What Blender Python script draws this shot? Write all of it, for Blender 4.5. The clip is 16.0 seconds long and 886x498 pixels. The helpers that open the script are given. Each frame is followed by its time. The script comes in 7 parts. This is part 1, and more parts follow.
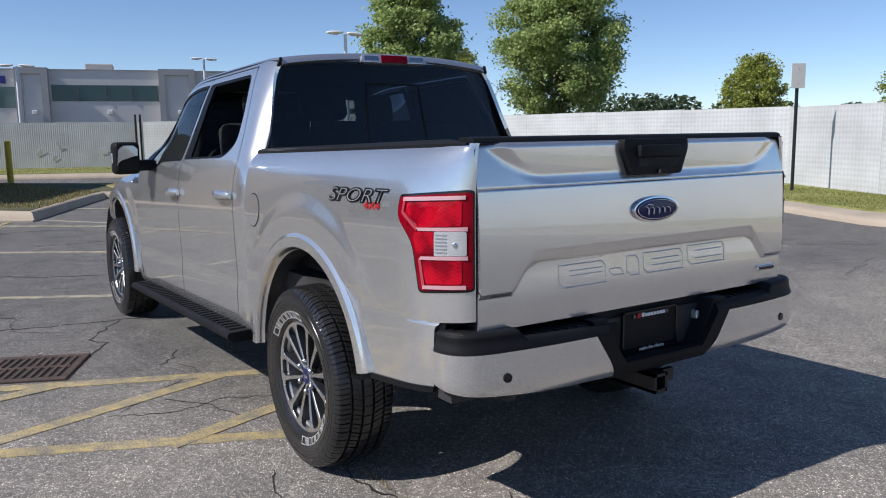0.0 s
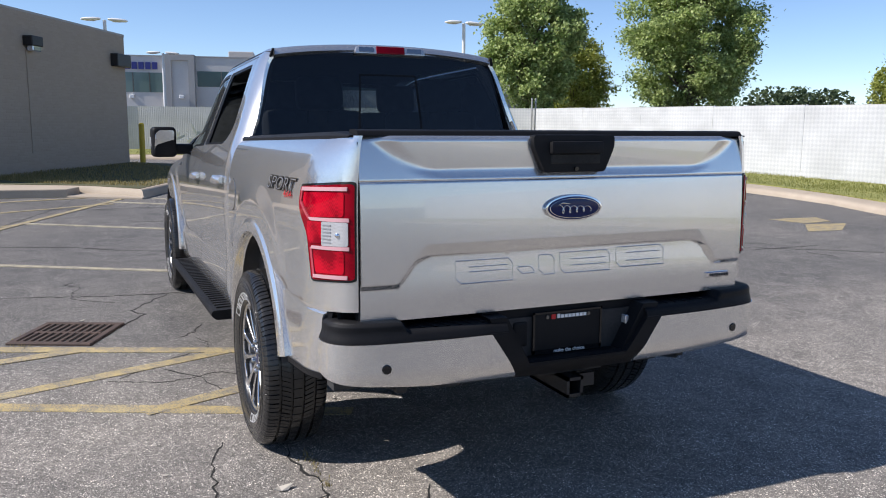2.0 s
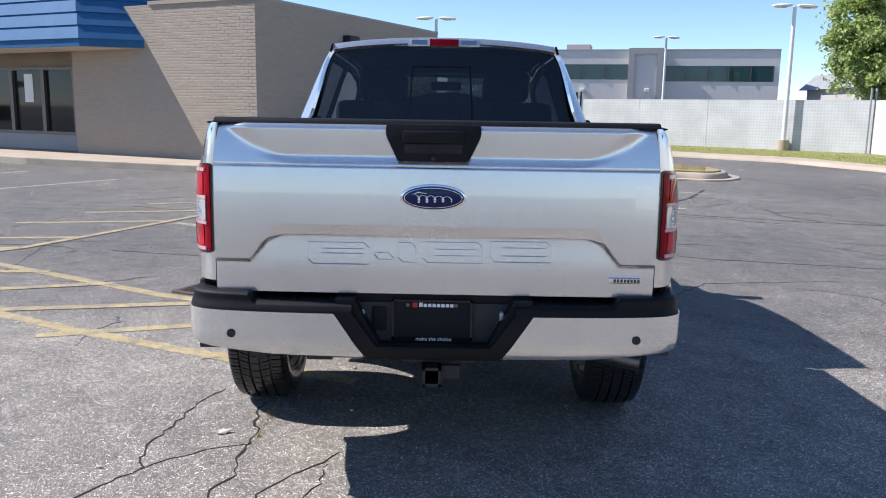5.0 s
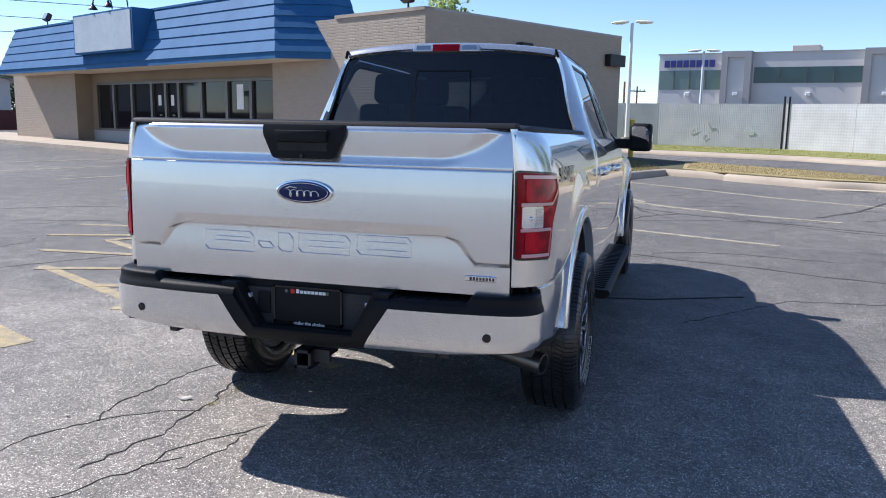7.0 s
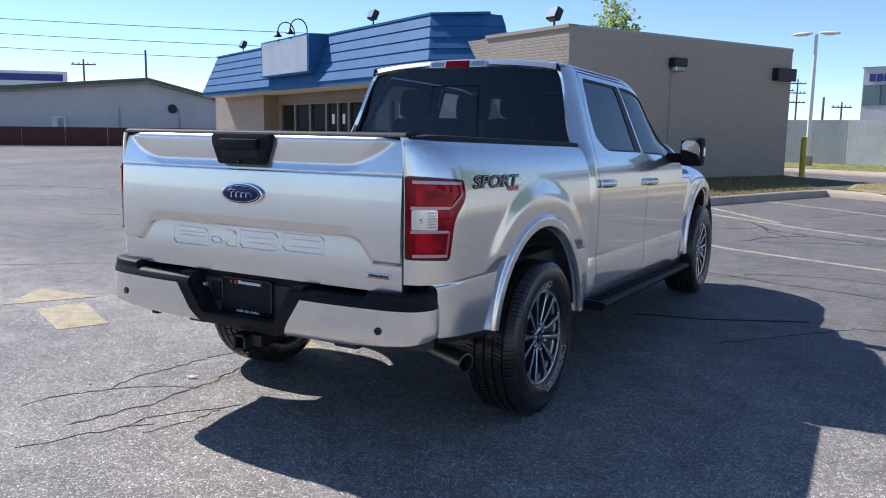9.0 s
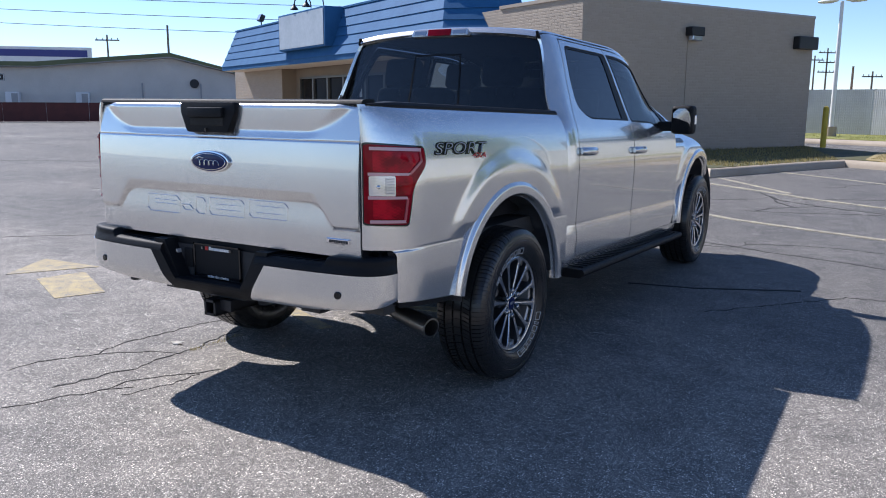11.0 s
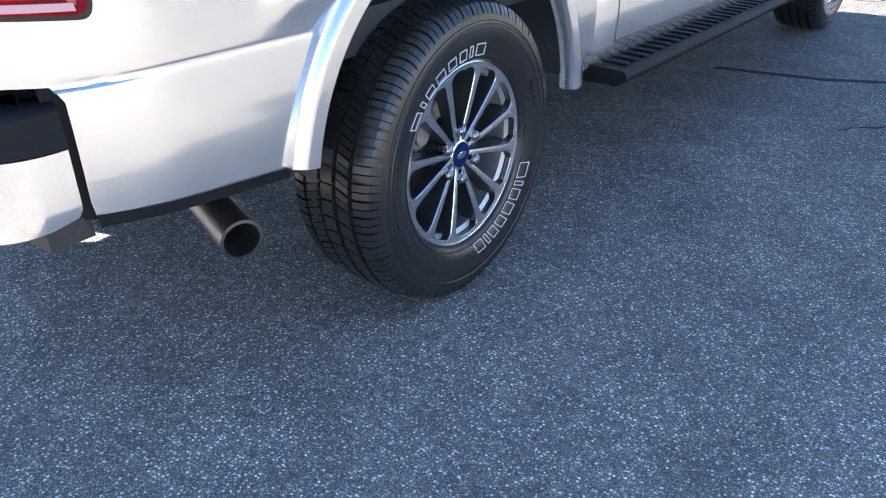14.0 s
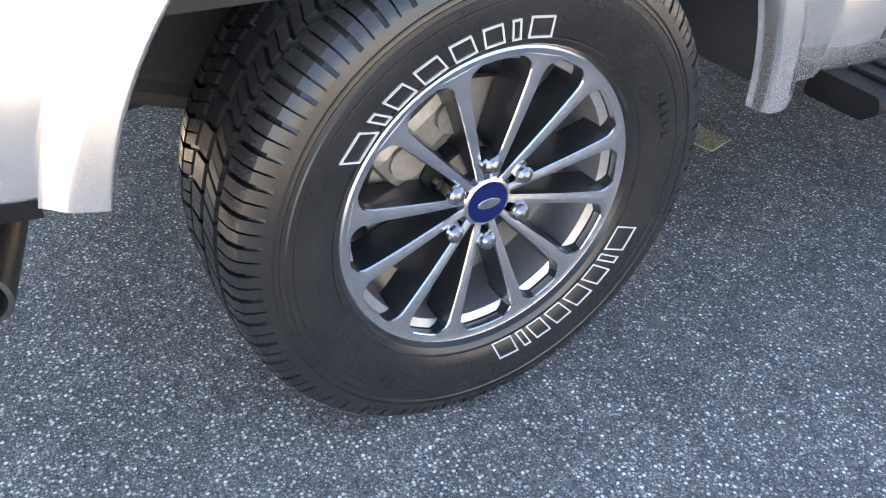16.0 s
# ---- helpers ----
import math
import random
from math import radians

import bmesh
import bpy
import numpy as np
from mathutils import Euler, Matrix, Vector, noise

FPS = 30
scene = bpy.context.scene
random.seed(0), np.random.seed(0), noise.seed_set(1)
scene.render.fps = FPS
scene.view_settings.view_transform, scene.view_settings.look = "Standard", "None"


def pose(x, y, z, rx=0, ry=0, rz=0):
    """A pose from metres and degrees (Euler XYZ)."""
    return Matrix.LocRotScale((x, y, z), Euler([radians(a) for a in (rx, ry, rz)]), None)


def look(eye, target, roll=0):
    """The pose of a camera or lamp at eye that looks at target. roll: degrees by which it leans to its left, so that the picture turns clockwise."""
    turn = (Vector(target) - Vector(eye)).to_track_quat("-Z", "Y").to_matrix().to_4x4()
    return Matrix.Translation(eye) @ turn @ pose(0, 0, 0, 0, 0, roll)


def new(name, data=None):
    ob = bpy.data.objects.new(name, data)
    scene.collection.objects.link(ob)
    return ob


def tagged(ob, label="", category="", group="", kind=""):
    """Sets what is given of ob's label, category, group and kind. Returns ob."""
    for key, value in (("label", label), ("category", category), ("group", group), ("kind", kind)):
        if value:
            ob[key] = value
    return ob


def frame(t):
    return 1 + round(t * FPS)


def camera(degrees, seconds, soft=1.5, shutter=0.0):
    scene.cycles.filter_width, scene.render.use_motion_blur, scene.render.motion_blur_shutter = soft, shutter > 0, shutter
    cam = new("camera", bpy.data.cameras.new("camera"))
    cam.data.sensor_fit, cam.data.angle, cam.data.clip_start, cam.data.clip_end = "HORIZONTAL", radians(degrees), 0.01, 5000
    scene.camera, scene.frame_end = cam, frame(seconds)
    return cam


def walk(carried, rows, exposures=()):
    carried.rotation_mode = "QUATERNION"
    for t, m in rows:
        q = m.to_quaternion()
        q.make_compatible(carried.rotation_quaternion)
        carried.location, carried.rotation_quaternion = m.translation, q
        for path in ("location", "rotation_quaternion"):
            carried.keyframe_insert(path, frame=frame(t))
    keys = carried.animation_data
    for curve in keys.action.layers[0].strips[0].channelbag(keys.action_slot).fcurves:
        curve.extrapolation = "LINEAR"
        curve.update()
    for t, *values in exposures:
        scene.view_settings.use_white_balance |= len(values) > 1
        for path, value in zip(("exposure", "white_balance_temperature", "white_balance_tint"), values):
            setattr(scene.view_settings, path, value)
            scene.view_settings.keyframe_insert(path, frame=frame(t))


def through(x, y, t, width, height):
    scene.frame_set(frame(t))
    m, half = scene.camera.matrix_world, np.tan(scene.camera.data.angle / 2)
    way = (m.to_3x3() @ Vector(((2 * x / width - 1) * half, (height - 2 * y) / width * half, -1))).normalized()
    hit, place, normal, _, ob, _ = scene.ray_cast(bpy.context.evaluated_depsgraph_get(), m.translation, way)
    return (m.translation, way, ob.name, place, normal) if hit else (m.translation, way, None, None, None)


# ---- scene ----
cam = camera(58.0, 16.0, soft=1.0)
PATH = [
    (0, (-2.328, -3.179, 1.454), (-1.236, -1.528, 1.165), -0.7),
    (0.5, (-2.307, -3.293, 1.458), (-1.249, -1.622, 1.162), -0.6),
    (1, (-2.101, -3.502, 1.453), (-1.109, -1.792, 1.151), -0.4),
    (1.5, (-1.888, -3.565, 1.442), (-0.98, -1.809, 1.136), 0.1),
    (2, (-1.626, -3.582, 1.463), (-0.82, -1.778, 1.15), 0.5),
    (2.5, (-1.366, -3.759, 1.458), (-0.676, -1.91, 1.139), 0.8),
    (3, (-1.099, -3.842, 1.455), (-0.538, -1.95, 1.127), 0.8),
    (5.5, (0.372, -4.033, 1.478), (0.214, -2.069, 1.134), 1.0),
    (6, (0.688, -4.018, 1.465), (0.399, -2.068, 1.127), 1.0),
    (6.5, (1.002, -3.927, 1.47), (0.585, -2.0, 1.134), 0.8),
    (7, (1.391, -3.971, 1.472), (0.84, -2.078, 1.137), 0.8),
    (7.5, (1.683, -3.839, 1.451), (0.998, -1.989, 1.12), 0.8),
    (8, (2.001, -3.725, 1.453), (1.183, -1.927, 1.135), 0.8),
    (10.5, (2.818, -3.784, 1.447), (1.774, -2.106, 1.141), 0.4),
    (11, (2.774, -3.649, 1.427), (1.745, -1.972, 1.066), 0.3),
    (11.5, (2.612, -3.385, 1.398), (1.604, -1.716, 0.949), 0.2),
    (12, (2.581, -2.978, 1.347), (1.582, -1.34, 0.781), -0.0),
    (12.5, (2.443, -2.613, 1.291), (1.447, -1.021, 0.604), -0.2),
    (13, (2.324, -2.287, 1.272), (1.328, -0.75, 0.467), -0.4),
    (13.5, (2.283, -1.892, 1.261), (1.256, -0.435, 0.354), -0.8),
    (14, (2.112, -1.577, 1.197), (1.043, -0.193, 0.228), -0.7),
    (14.5, (2.022, -1.305, 1.172), (0.896, -0.02, 0.133), -0.2),
    (15, (2.03, -1.013, 1.123), (0.789, 0.146, 0.066), -0.5),
    (15.5, (1.881, -0.786, 1.069), (0.566, 0.246, -0.031), 1.9),
    (16, (1.767, -0.584, 1.037), (0.402, 0.276, -0.145), 3.3),
]
walk(cam, [(t, look(eye, target, roll)) for t, eye, target, roll in PATH],
     exposures=[(0.0, 0.55, 6050, 13), (2.0, 0.86, 6150, 14), (4.0, 1.12, 6100, 14), (5.5, 1.22, 6000, 14), (8.0, 1.12, 5850, 15), (10.5, 1.0, 5800, 15), (11.5, 1.15, 5900, 15), (12.0, 1.38, 5900, 14), (12.5, 1.72, 5850, 13), (13.5, 2.5, 5950, 10), (14.5, 3.2, 6950, 12), (15.5, 3.65, 7950, 14), (16.0, 3.78, 8100, 14)])

# ---- world, sun ----
SUN_WAY = Vector((-1.03, 0.15, 1.0)).normalized()  # from the ground to the sun
world = bpy.data.worlds.new("sky")
scene.world = world
world.use_nodes = True
wn, wl = world.node_tree.nodes, world.node_tree.links
sky = wn.new("ShaderNodeTexSky")
sky.sky_type = "NISHITA"
sky.sun_disc = False
sky.sun_elevation = math.asin(SUN_WAY.z)
sky.sun_rotation = math.atan2(SUN_WAY.x, SUN_WAY.y)
sky.air_density, sky.dust_density, sky.ozone_density = 1.0, 0.0, 2.6
sky.altitude = 2800.0
wn["Background"].inputs["Strength"].default_value = 0.08
wl.new(sky.outputs["Color"], wn["Background"].inputs["Color"])
sun = new("sun", bpy.data.lights.new("sun", "SUN"))
sun.data.energy, sun.data.angle, sun.data.color = 3.4, radians(0.53), (1.0, 0.94, 0.85)
sun.matrix_world = look(SUN_WAY * 60, (0, 0, 0))

# ---- materials ----
def mat(name, color=(0.5, 0.5, 0.5), rough=0.5, metal=0.0, **more):
    m = bpy.data.materials.new(name)
    m.use_nodes = True
    b = m.node_tree.nodes["Principled BSDF"]
    b.inputs["Base Color"].default_value = (*color, 1)
    b.inputs["Roughness"].default_value = rough
    b.inputs["Metallic"].default_value = metal
    for k, v in more.items():
        b.inputs[k.replace("_", " ").title().replace("Ior", "IOR")].default_value = v
    return m


class Nodes:
    """Short hand for a material's node tree."""

    def __init__(self, m):
        self.t = m.node_tree
        self.b = self.t.nodes["Principled BSDF"]

    def add(self, kind, links=(), **values):
        n = self.t.nodes.new("ShaderNode" + kind)
        for k, v in values.items():
            if k.startswith("i_"):
                k = k[2:]
                n.inputs[int(k) if k.isdigit() else k.replace("_", " ")].default_value = v
            elif k == "operation":
                n.operation = v
            elif k == "blend":
                n.data_type, n.blend_type = "RGBA", v
            elif k == "feature":
                n.feature = v
            elif k == "distance":
                n.distance = v
            elif k == "bands":
                n.bands_direction = v
        for socket, out in links:
            self.t.links.new(out, n.inputs[socket])
        return n

    def coords(self, world_space=False, scale=(1, 1, 1), turn=0.0):
        c = self.add("NewGeometry").outputs["Position"] if world_space else self.add("TexCoord").outputs["Object"]
        if scale != (1, 1, 1) or turn:
            mp = self.add("Mapping", [("Vector", c)])
            mp.inputs["Scale"].default_value = scale
            mp.inputs["Rotation"].default_value = (0, 0, turn)
            c = mp.outputs[0]
        return c

    def noise(self, c, scale, detail=4.0, rough=0.55):
        return self.add("TexNoise", [("Vector", c)], i_Scale=scale, i_Detail=detail, i_Roughness=rough).outputs["Fac"]

    def ramp(self, fac, *stops):
        n = self.add("ValToRGB", [("Fac", fac)])
        e = n.color_ramp.elements
        while len(e) < len(stops):
            e.new(0.5)
        for el, (at, col) in zip(e, stops):
            el.position = at
            el.color = (*col, 1) if len(col) == 3 else col
        return n.outputs["Color"]

    def mix(self, fac, a, b, blend="MIX"):
        n = self.add("Mix", blend=blend)
        for i, v in ((0, fac), (6, a), (7, b)):
            if hasattr(v, "is_linked"):
                self.t.links.new(v, n.inputs[i])
            else:
                n.inputs[i].default_value = v if i == 0 else (*v, 1)
        return n.outputs[2]

    def math(self, operation, a, b=0.5):
        n = self.add("Math", operation=operation)
        for i, v in ((0, a), (1, b)):
            if hasattr(v, "is_linked"):
                self.t.links.new(v, n.inputs[i])
            else:
                n.inputs[i].default_value = v
        return n.outputs[0]

    def set(self, **outs):
        for k, o in outs.items():
            self.t.links.new(o, self.b.inputs[k.replace("_", " ")])

    def bump(self, height, strength=0.3, distance=0.01, normal=None):
        n = self.add("Bump", [("Height", height)], i_Strength=strength, i_Distance=distance)
        if normal is not None:
            self.t.links.new(normal, n.inputs["Normal"])
        self.t.links.new(n.outputs[0], self.b.inputs["Normal"])
        return n.outputs[0]


def grained(name, a, b, rough, scale=3.0, fine=60.0, bump=0.15, metal=0.0, world_space=True, spread=(0.35, 0.65)):
    """Two-scale variation between the colours a and b, with a fine relief."""
    m = mat(name, a, rough, metal)
    n = Nodes(m)
    c = n.coords(world_space)
    f = n.math("ADD", n.math("MULTIPLY", n.noise(c, scale), 0.65), n.math("MULTIPLY", n.noise(c, fine, 3), 0.35))
    n.set(Base_Color=n.ramp(f, (spread[0], a), (spread[1], b)))
    n.bump(n.noise(c, fine, 5), bump, 0.004)
    return m


def asphalt_material():
    """Dark binder with worn grit, scattered pale stones, and blotches at three larger scales."""
    m = mat("asphalt", rough=0.7, specular_ior_level=0.12)
    n = Nodes(m)
    c = n.coords(True)
    stone = n.add("TexVoronoi", [("Vector", c)], i_Scale=105.0)
    grit = n.add("TexVoronoi", [("Vector", c)], i_Scale=230.0)
    binder = n.ramp(n.noise(c, 170.0, 3, 0.7), (0.30, (0.036, 0.036, 0.038)), (0.70, (0.19, 0.188, 0.182)))
    worn = n.ramp(grit.outputs["Color"], (0.15, (0.05, 0.05, 0.052)), (0.65, (0.30, 0.295, 0.285)), (1.0, (0.66, 0.65, 0.63)))
    top = n.ramp(grit.outputs["Distance"], (0.22, (0.9, 0.9, 0.9)), (0.55, (0, 0, 0)))
    base = n.mix(top, binder, worn)
    pale = n.ramp(stone.outputs["Color"], (0.0, (0.16, 0.158, 0.155)), (0.5, (0.32, 0.315, 0.305)), (0.75, (0.54, 0.53, 0.515)), (1.0, (0.84, 0.83, 0.80)))
    disc = n.ramp(stone.outputs["Distance"], (0.24, (1, 1, 1)), (0.40, (0, 0, 0)))
    shown = n.math("MULTIPLY", disc, n.ramp(stone.outputs["Color"], (0.42, (0, 0, 0)), (0.56, (1, 1, 1))))
    base = n.mix(shown, base, pale)
    patchy = n.ramp(n.noise(c, 30.0, 3, 0.7), (0.30, (0.74, 0.74, 0.75)), (0.70, (1.30, 1.29, 1.27)))
    mid = n.ramp(n.noise(c, 4.2, 5, 0.65), (0.3, (0.76, 0.76, 0.765)), (0.72, (1.22, 1.21, 1.19)))
    wide = n.ramp(n.noise(c, 0.32, 5, 0.6), (0.3, (1.12, 1.07, 1.01)), (0.7, (1.80, 1.67, 1.50)))
    col = n.mix(1.0, n.mix(1.0, n.mix(1.0, base, patchy, "MULTIPLY"), wide, "MULTIPLY"), mid, "MULTIPLY")
    xyz = n.add("SeparateXYZ", [("Vector", c)])
    edge = n.math("ADD", xyz.outputs["Y"], n.math("MULTIPLY", n.noise(c, 0.9, 5, 0.6), 2.4))
    sealed = n.ramp(n.math("MULTIPLY", edge, 0.1), (0.17, (0, 0, 0)), (0.31, (1, 1, 1)))
    col = n.mix(1.0, col, n.mix(sealed, (1.0, 1.0, 1.0), (0.66, 0.68, 0.71)), "MULTIPLY")
    n.set(Base_Color=col)
    h = n.math("ADD", n.math("MULTIPLY", stone.outputs["Distance"], -0.7), n.math("MULTIPLY", grit.outputs["Distance"], -0.6))
    n.bump(h, 0.6, 0.004)
    return m


def paint_material():
    m = mat("silver_paint", (0.6, 0.6, 0.6), 0.21, 0.80, coat_weight=1.0, coat_roughness=0.012, coat_ior=1.75)
    n = Nodes(m)
    c = n.coords()
    flakes = n.add("TexVoronoi", [("Vector", c)], i_Scale=2600.0)
    film = n.ramp(n.noise(c, 2.4, 4, 0.6), (0.3, (0.72, 0.708, 0.686)), (0.7, (0.68, 0.668, 0.648)))
    n.set(Base_Color=n.mix(n.math("MULTIPLY", flakes.outputs["Color"], 0.14), film, (0.50, 0.492, 0.48)))
    n.set(Roughness=n.ramp(n.noise(c, 1.3, 3), (0.3, (0.20,) * 3), (0.7, (0.235,) * 3)))
    return m


def yellow_material(name="road_paint", a=(0.47, 0.345, 0.12), b=(0.55, 0.43, 0.20)):
    m = mat(name, rough=0.75)
    n = Nodes(m)
    c = n.coords(True)
    tone = n.ramp(n.noise(c, 2.0), (0.3, a), (0.7, b))
    cells = n.add("TexVoronoi", [("Vector", c)], i_Scale=130.0)
    worn = n.math("ADD", n.math("MULTIPLY", n.noise(c, 9, 6, 0.7), 0.62), n.math("MULTIPLY", cells.outputs["Distance"], 0.42))
    k = n.ramp(worn, (0.44, (0.1, 0.1, 0.1)), (0.62, (1, 1, 1)))
    n.set(Base_Color=n.mix(k, tone, (0.17, 0.16, 0.14)))
    n.bump(cells.outputs["Distance"], 0.4, 0.003)
    return m


def tint_material(name, tint, through, rough=0.02, ior=1.42, haze=0.0):
    """A pane: mirror gloss by Fresnel over tinted see-through glass, with an even pale haze mixed in."""
    m = bpy.data.materials.new(name)
    m.use_nodes = True
    t = m.node_tree
    t.nodes.remove(t.nodes["Principled BSDF"])
    gl = t.nodes.new("ShaderNodeBsdfGlossy")
    gl.inputs["Roughness"].default_value = rough
    tr = t.nodes.new("ShaderNodeBsdfTransparent")
    tr.inputs["Color"].default_value = (*[v * through for v in tint], 1)
    fr = t.nodes.new("ShaderNodeFresnel")
    fr.inputs["IOR"].default_value = ior
    mx = t.nodes.new("ShaderNodeMixShader")
    t.links.new(fr.outputs[0], mx.inputs[0])
    t.links.new(tr.outputs[0], mx.inputs[1])
    t.links.new(gl.outputs[0], mx.inputs[2])
    # pale translucent film imitating bright light seen through the pane
    film = t.nodes.new("ShaderNodeBsdfTranslucent")
    film.inputs["Color"].default_value = (0.72, 0.78, 0.80, 1)
    dusty = t.nodes.new("ShaderNodeMixShader")
    dusty.inputs[0].default_value = haze
    t.links.new(mx.outputs[0], dusty.inputs[1])
    t.links.new(film.outputs[0], dusty.inputs[2])
    t.links.new(dusty.outputs[0], t.nodes["Material Output"].inputs["Surface"])
    return m


ASPHALT = asphalt_material()
PAINT = paint_material()
YELLOW = yellow_material()
FADED = yellow_material("faded_road_paint", (0.50, 0.43, 0.27), (0.60, 0.53, 0.37))
BLACK = grained("textured_black_plastic", (0.008, 0.008, 0.009), (0.013, 0.013, 0.014), 0.55, 6, 500, 0.25, world_space=False)
BLACK.node_tree.nodes["Principled BSDF"].inputs["Specular IOR Level"].default_value = 0.15
PILLAR = mat("satin_black_trim", (0.006, 0.006, 0.007), 0.35, 0.0, specular_ior_level=0.06)
GLOSS_BLACK = mat("gloss_black", (0.008, 0.008, 0.009), 0.12)
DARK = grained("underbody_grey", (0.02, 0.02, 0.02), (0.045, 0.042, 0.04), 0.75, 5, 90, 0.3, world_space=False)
LINER = grained("wheel_liner", (0.035, 0.036, 0.04), (0.06, 0.062, 0.066), 0.6, 7, 200, 0.35, world_space=False)
RUBBER = grained("tyre_rubber", (0.016, 0.0157, 0.0154), (0.026, 0.025, 0.024), 0.24, 9, 260, 0.08, world_space=False)
RUBBER.node_tree.nodes["Principled BSDF"].inputs["Specular IOR Level"].default_value = 0.5
LETTER = grained("white_rubber", (0.46, 0.45, 0.43), (0.6, 0.59, 0.57), 0.6, 30, 300, 0.1, world_space=False)
MACHINED = mat("machined_alloy", (0.74, 0.74, 0.745), 0.25, 1.0)
BARREL = grained("silver_barrel", (0.36, 0.36, 0.37), (0.50, 0.49, 0.48), 0.35, 6, 90, 0.05, metal=0.7, world_space=False)
BRAKE = grained("dusty_brake_steel", (0.20, 0.185, 0.165), (0.36, 0.33, 0.29), 0.45, 9, 120, 0.15, metal=0.6, world_space=False)
POCKET = mat("dark_alloy", (0.085, 0.088, 0.094), 0.28, 0.8, coat_weight=0.4)
NUT = mat("smoked_chrome", (0.40, 0.40, 0.405), 0.22, 1.0)
CHROME = mat("chrome", (0.78, 0.78, 0.79), 0.08, 1.0)
STEEL = grained("brushed_steel", (0.10, 0.096, 0.09), (0.20, 0.19, 0.18), 0.36, 8, 120, 0.1, metal=0.9, world_space=False)
BLUE = mat("enamel_blue", (0.005, 0.012, 0.075), 0.15, 0.0, coat_weight=0.2, specular_ior_level=0.25)
def faceted(name, a, b, rough, metal, scale, deep=0.6, **more):
    """A moulded lens: small square facets behind a smooth cover."""
    m = mat(name, a, rough, metal, **more)
    n = Nodes(m)
    chk = n.add("TexChecker", [("Vector", n.coords())], i_Scale=scale)
    n.set(Base_Color=n.mix(n.math("ADD", n.math("MULTIPLY", chk.outputs["Fac"], deep), n.math("MULTIPLY", n.noise(n.coords(), 16.0, 3), 0.9 - 0.6 * deep)), a, b))
    return m


def lamp_red(name, bright, dark, rough=0.05):
    """Red lamp plastic: a gloss cover; the glow and dark of its chambers are noise in the colour."""
    m = mat(name, bright, rough, 0.0, coat_weight=0.12, coat_roughness=0.01, specular_ior_level=0.1)
    n = Nodes(m)
    cells = n.add("TexChecker", [("Vector", n.coords())], i_Scale=150.0)
    painted_glow = n.math("ADD", n.noise(n.coords(), 13.0, 2, 0.5), n.math("MULTIPLY", cells.outputs["Fac"], 0.08))
    n.set(Base_Color=n.ramp(painted_glow, (0.40, dark), (0.64, bright)))
    return m


RED_LENS = lamp_red("red_lens", (0.26, 0.0008, 0.010), (0.17, 0.0005, 0.007))
DEEP_RED = lamp_red("deep_red_lens", (0.50, 0.004, 0.018), (0.19, 0.0008, 0.008))
PALE_RED = mat("pale_light_guide", (0.58, 0.31, 0.33), 0.15, 0.0, coat_weight=0.6)
ROSE = mat("rose_light_guide", (0.42, 0.055, 0.075), 0.15, 0.0, coat_weight=0.6)
CLEAR_LENS = faceted("clear_lens", (0.72, 0.73, 0.75), (0.50, 0.505, 0.515), 0.12, 0.5, 170.0, 0.3, coat_weight=1.0)
REAR_GLASS = tint_material("privacy_glass", (0.80, 0.92, 1.0), 0.30, 0.02, 1.6)
SIDE_GLASS = tint_material("side_glass", (0.84, 0.97, 1.0), 0.9, 0.02, 1.55, 0.14)
FRONT_GLASS = tint_material("clear_glass", (0.88, 0.97, 0.95), 0.85)
MIRROR = mat("mirror", (0.46, 0.49, 0.52), 0.01, 1.0)
SEAT = grained("dark_cloth", (0.012, 0.012, 0.013), (0.03, 0.03, 0.032), 0.9, 20, 400, 0.2, world_space=False)
BADGE_RED = mat("badge_red", (0.45, 0.015, 0.02), 0.25)
BADGE_SILVER = mat("decal_grey", (0.30, 0.30, 0.31), 0.35, 0.4)
BADGE_GREY = mat("badge_graphite", (0.05, 0.052, 0.056), 0.25, 0.3)
CONCRETE = grained("concrete", (0.36, 0.295, 0.22), (0.46, 0.385, 0.295), 0.85, 1.6, 55, 0.3)
GRASS = grained("grass_ground", (0.17, 0.185, 0.045), (0.31, 0.30, 0.09), 0.95, 3.0, 40, 0.8)
DRY_GRASS = grained("dry_grass_ground", (0.26, 0.20, 0.09), (0.40, 0.32, 0.15), 0.95, 3.0, 40, 0.8)
# dry turf with the wall's shade put into its colour
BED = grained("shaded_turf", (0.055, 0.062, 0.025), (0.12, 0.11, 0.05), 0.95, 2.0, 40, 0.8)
TAN = grained("tan_painted_brick", (0.33, 0.27, 0.21), (0.39, 0.325, 0.255), 0.8, 1.2, 45, 0.25)
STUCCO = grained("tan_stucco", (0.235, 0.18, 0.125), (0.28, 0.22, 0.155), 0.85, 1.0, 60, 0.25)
SOFFIT = grained("soffit", (0.50, 0.44, 0.36), (0.56, 0.49, 0.41), 0.8, 1.0, 30, 0.1)
MANSARD = grained("blue_painted_metal", (0.026, 0.105, 0.235), (0.042, 0.14, 0.29), 0.65, 1.4, 25, 0.12)
MANSARD.node_tree.nodes["Principled BSDF"].inputs["Specular IOR Level"].default_value = 0.15
ALU = mat("bronze_frame", (0.15, 0.135, 0.115), 0.4, 0.5)
DARKGLASS = mat("dark_shop_glass", (0.012, 0.013, 0.015), 0.04, 0.0, specular_ior_level=0.25)
PALEGLASS = mat("pale_green_glass", (0.14, 0.20, 0.185), 0.08)
GREENGLASS = mat("green_tinted_glass", (0.035, 0.075, 0.075), 0.05)
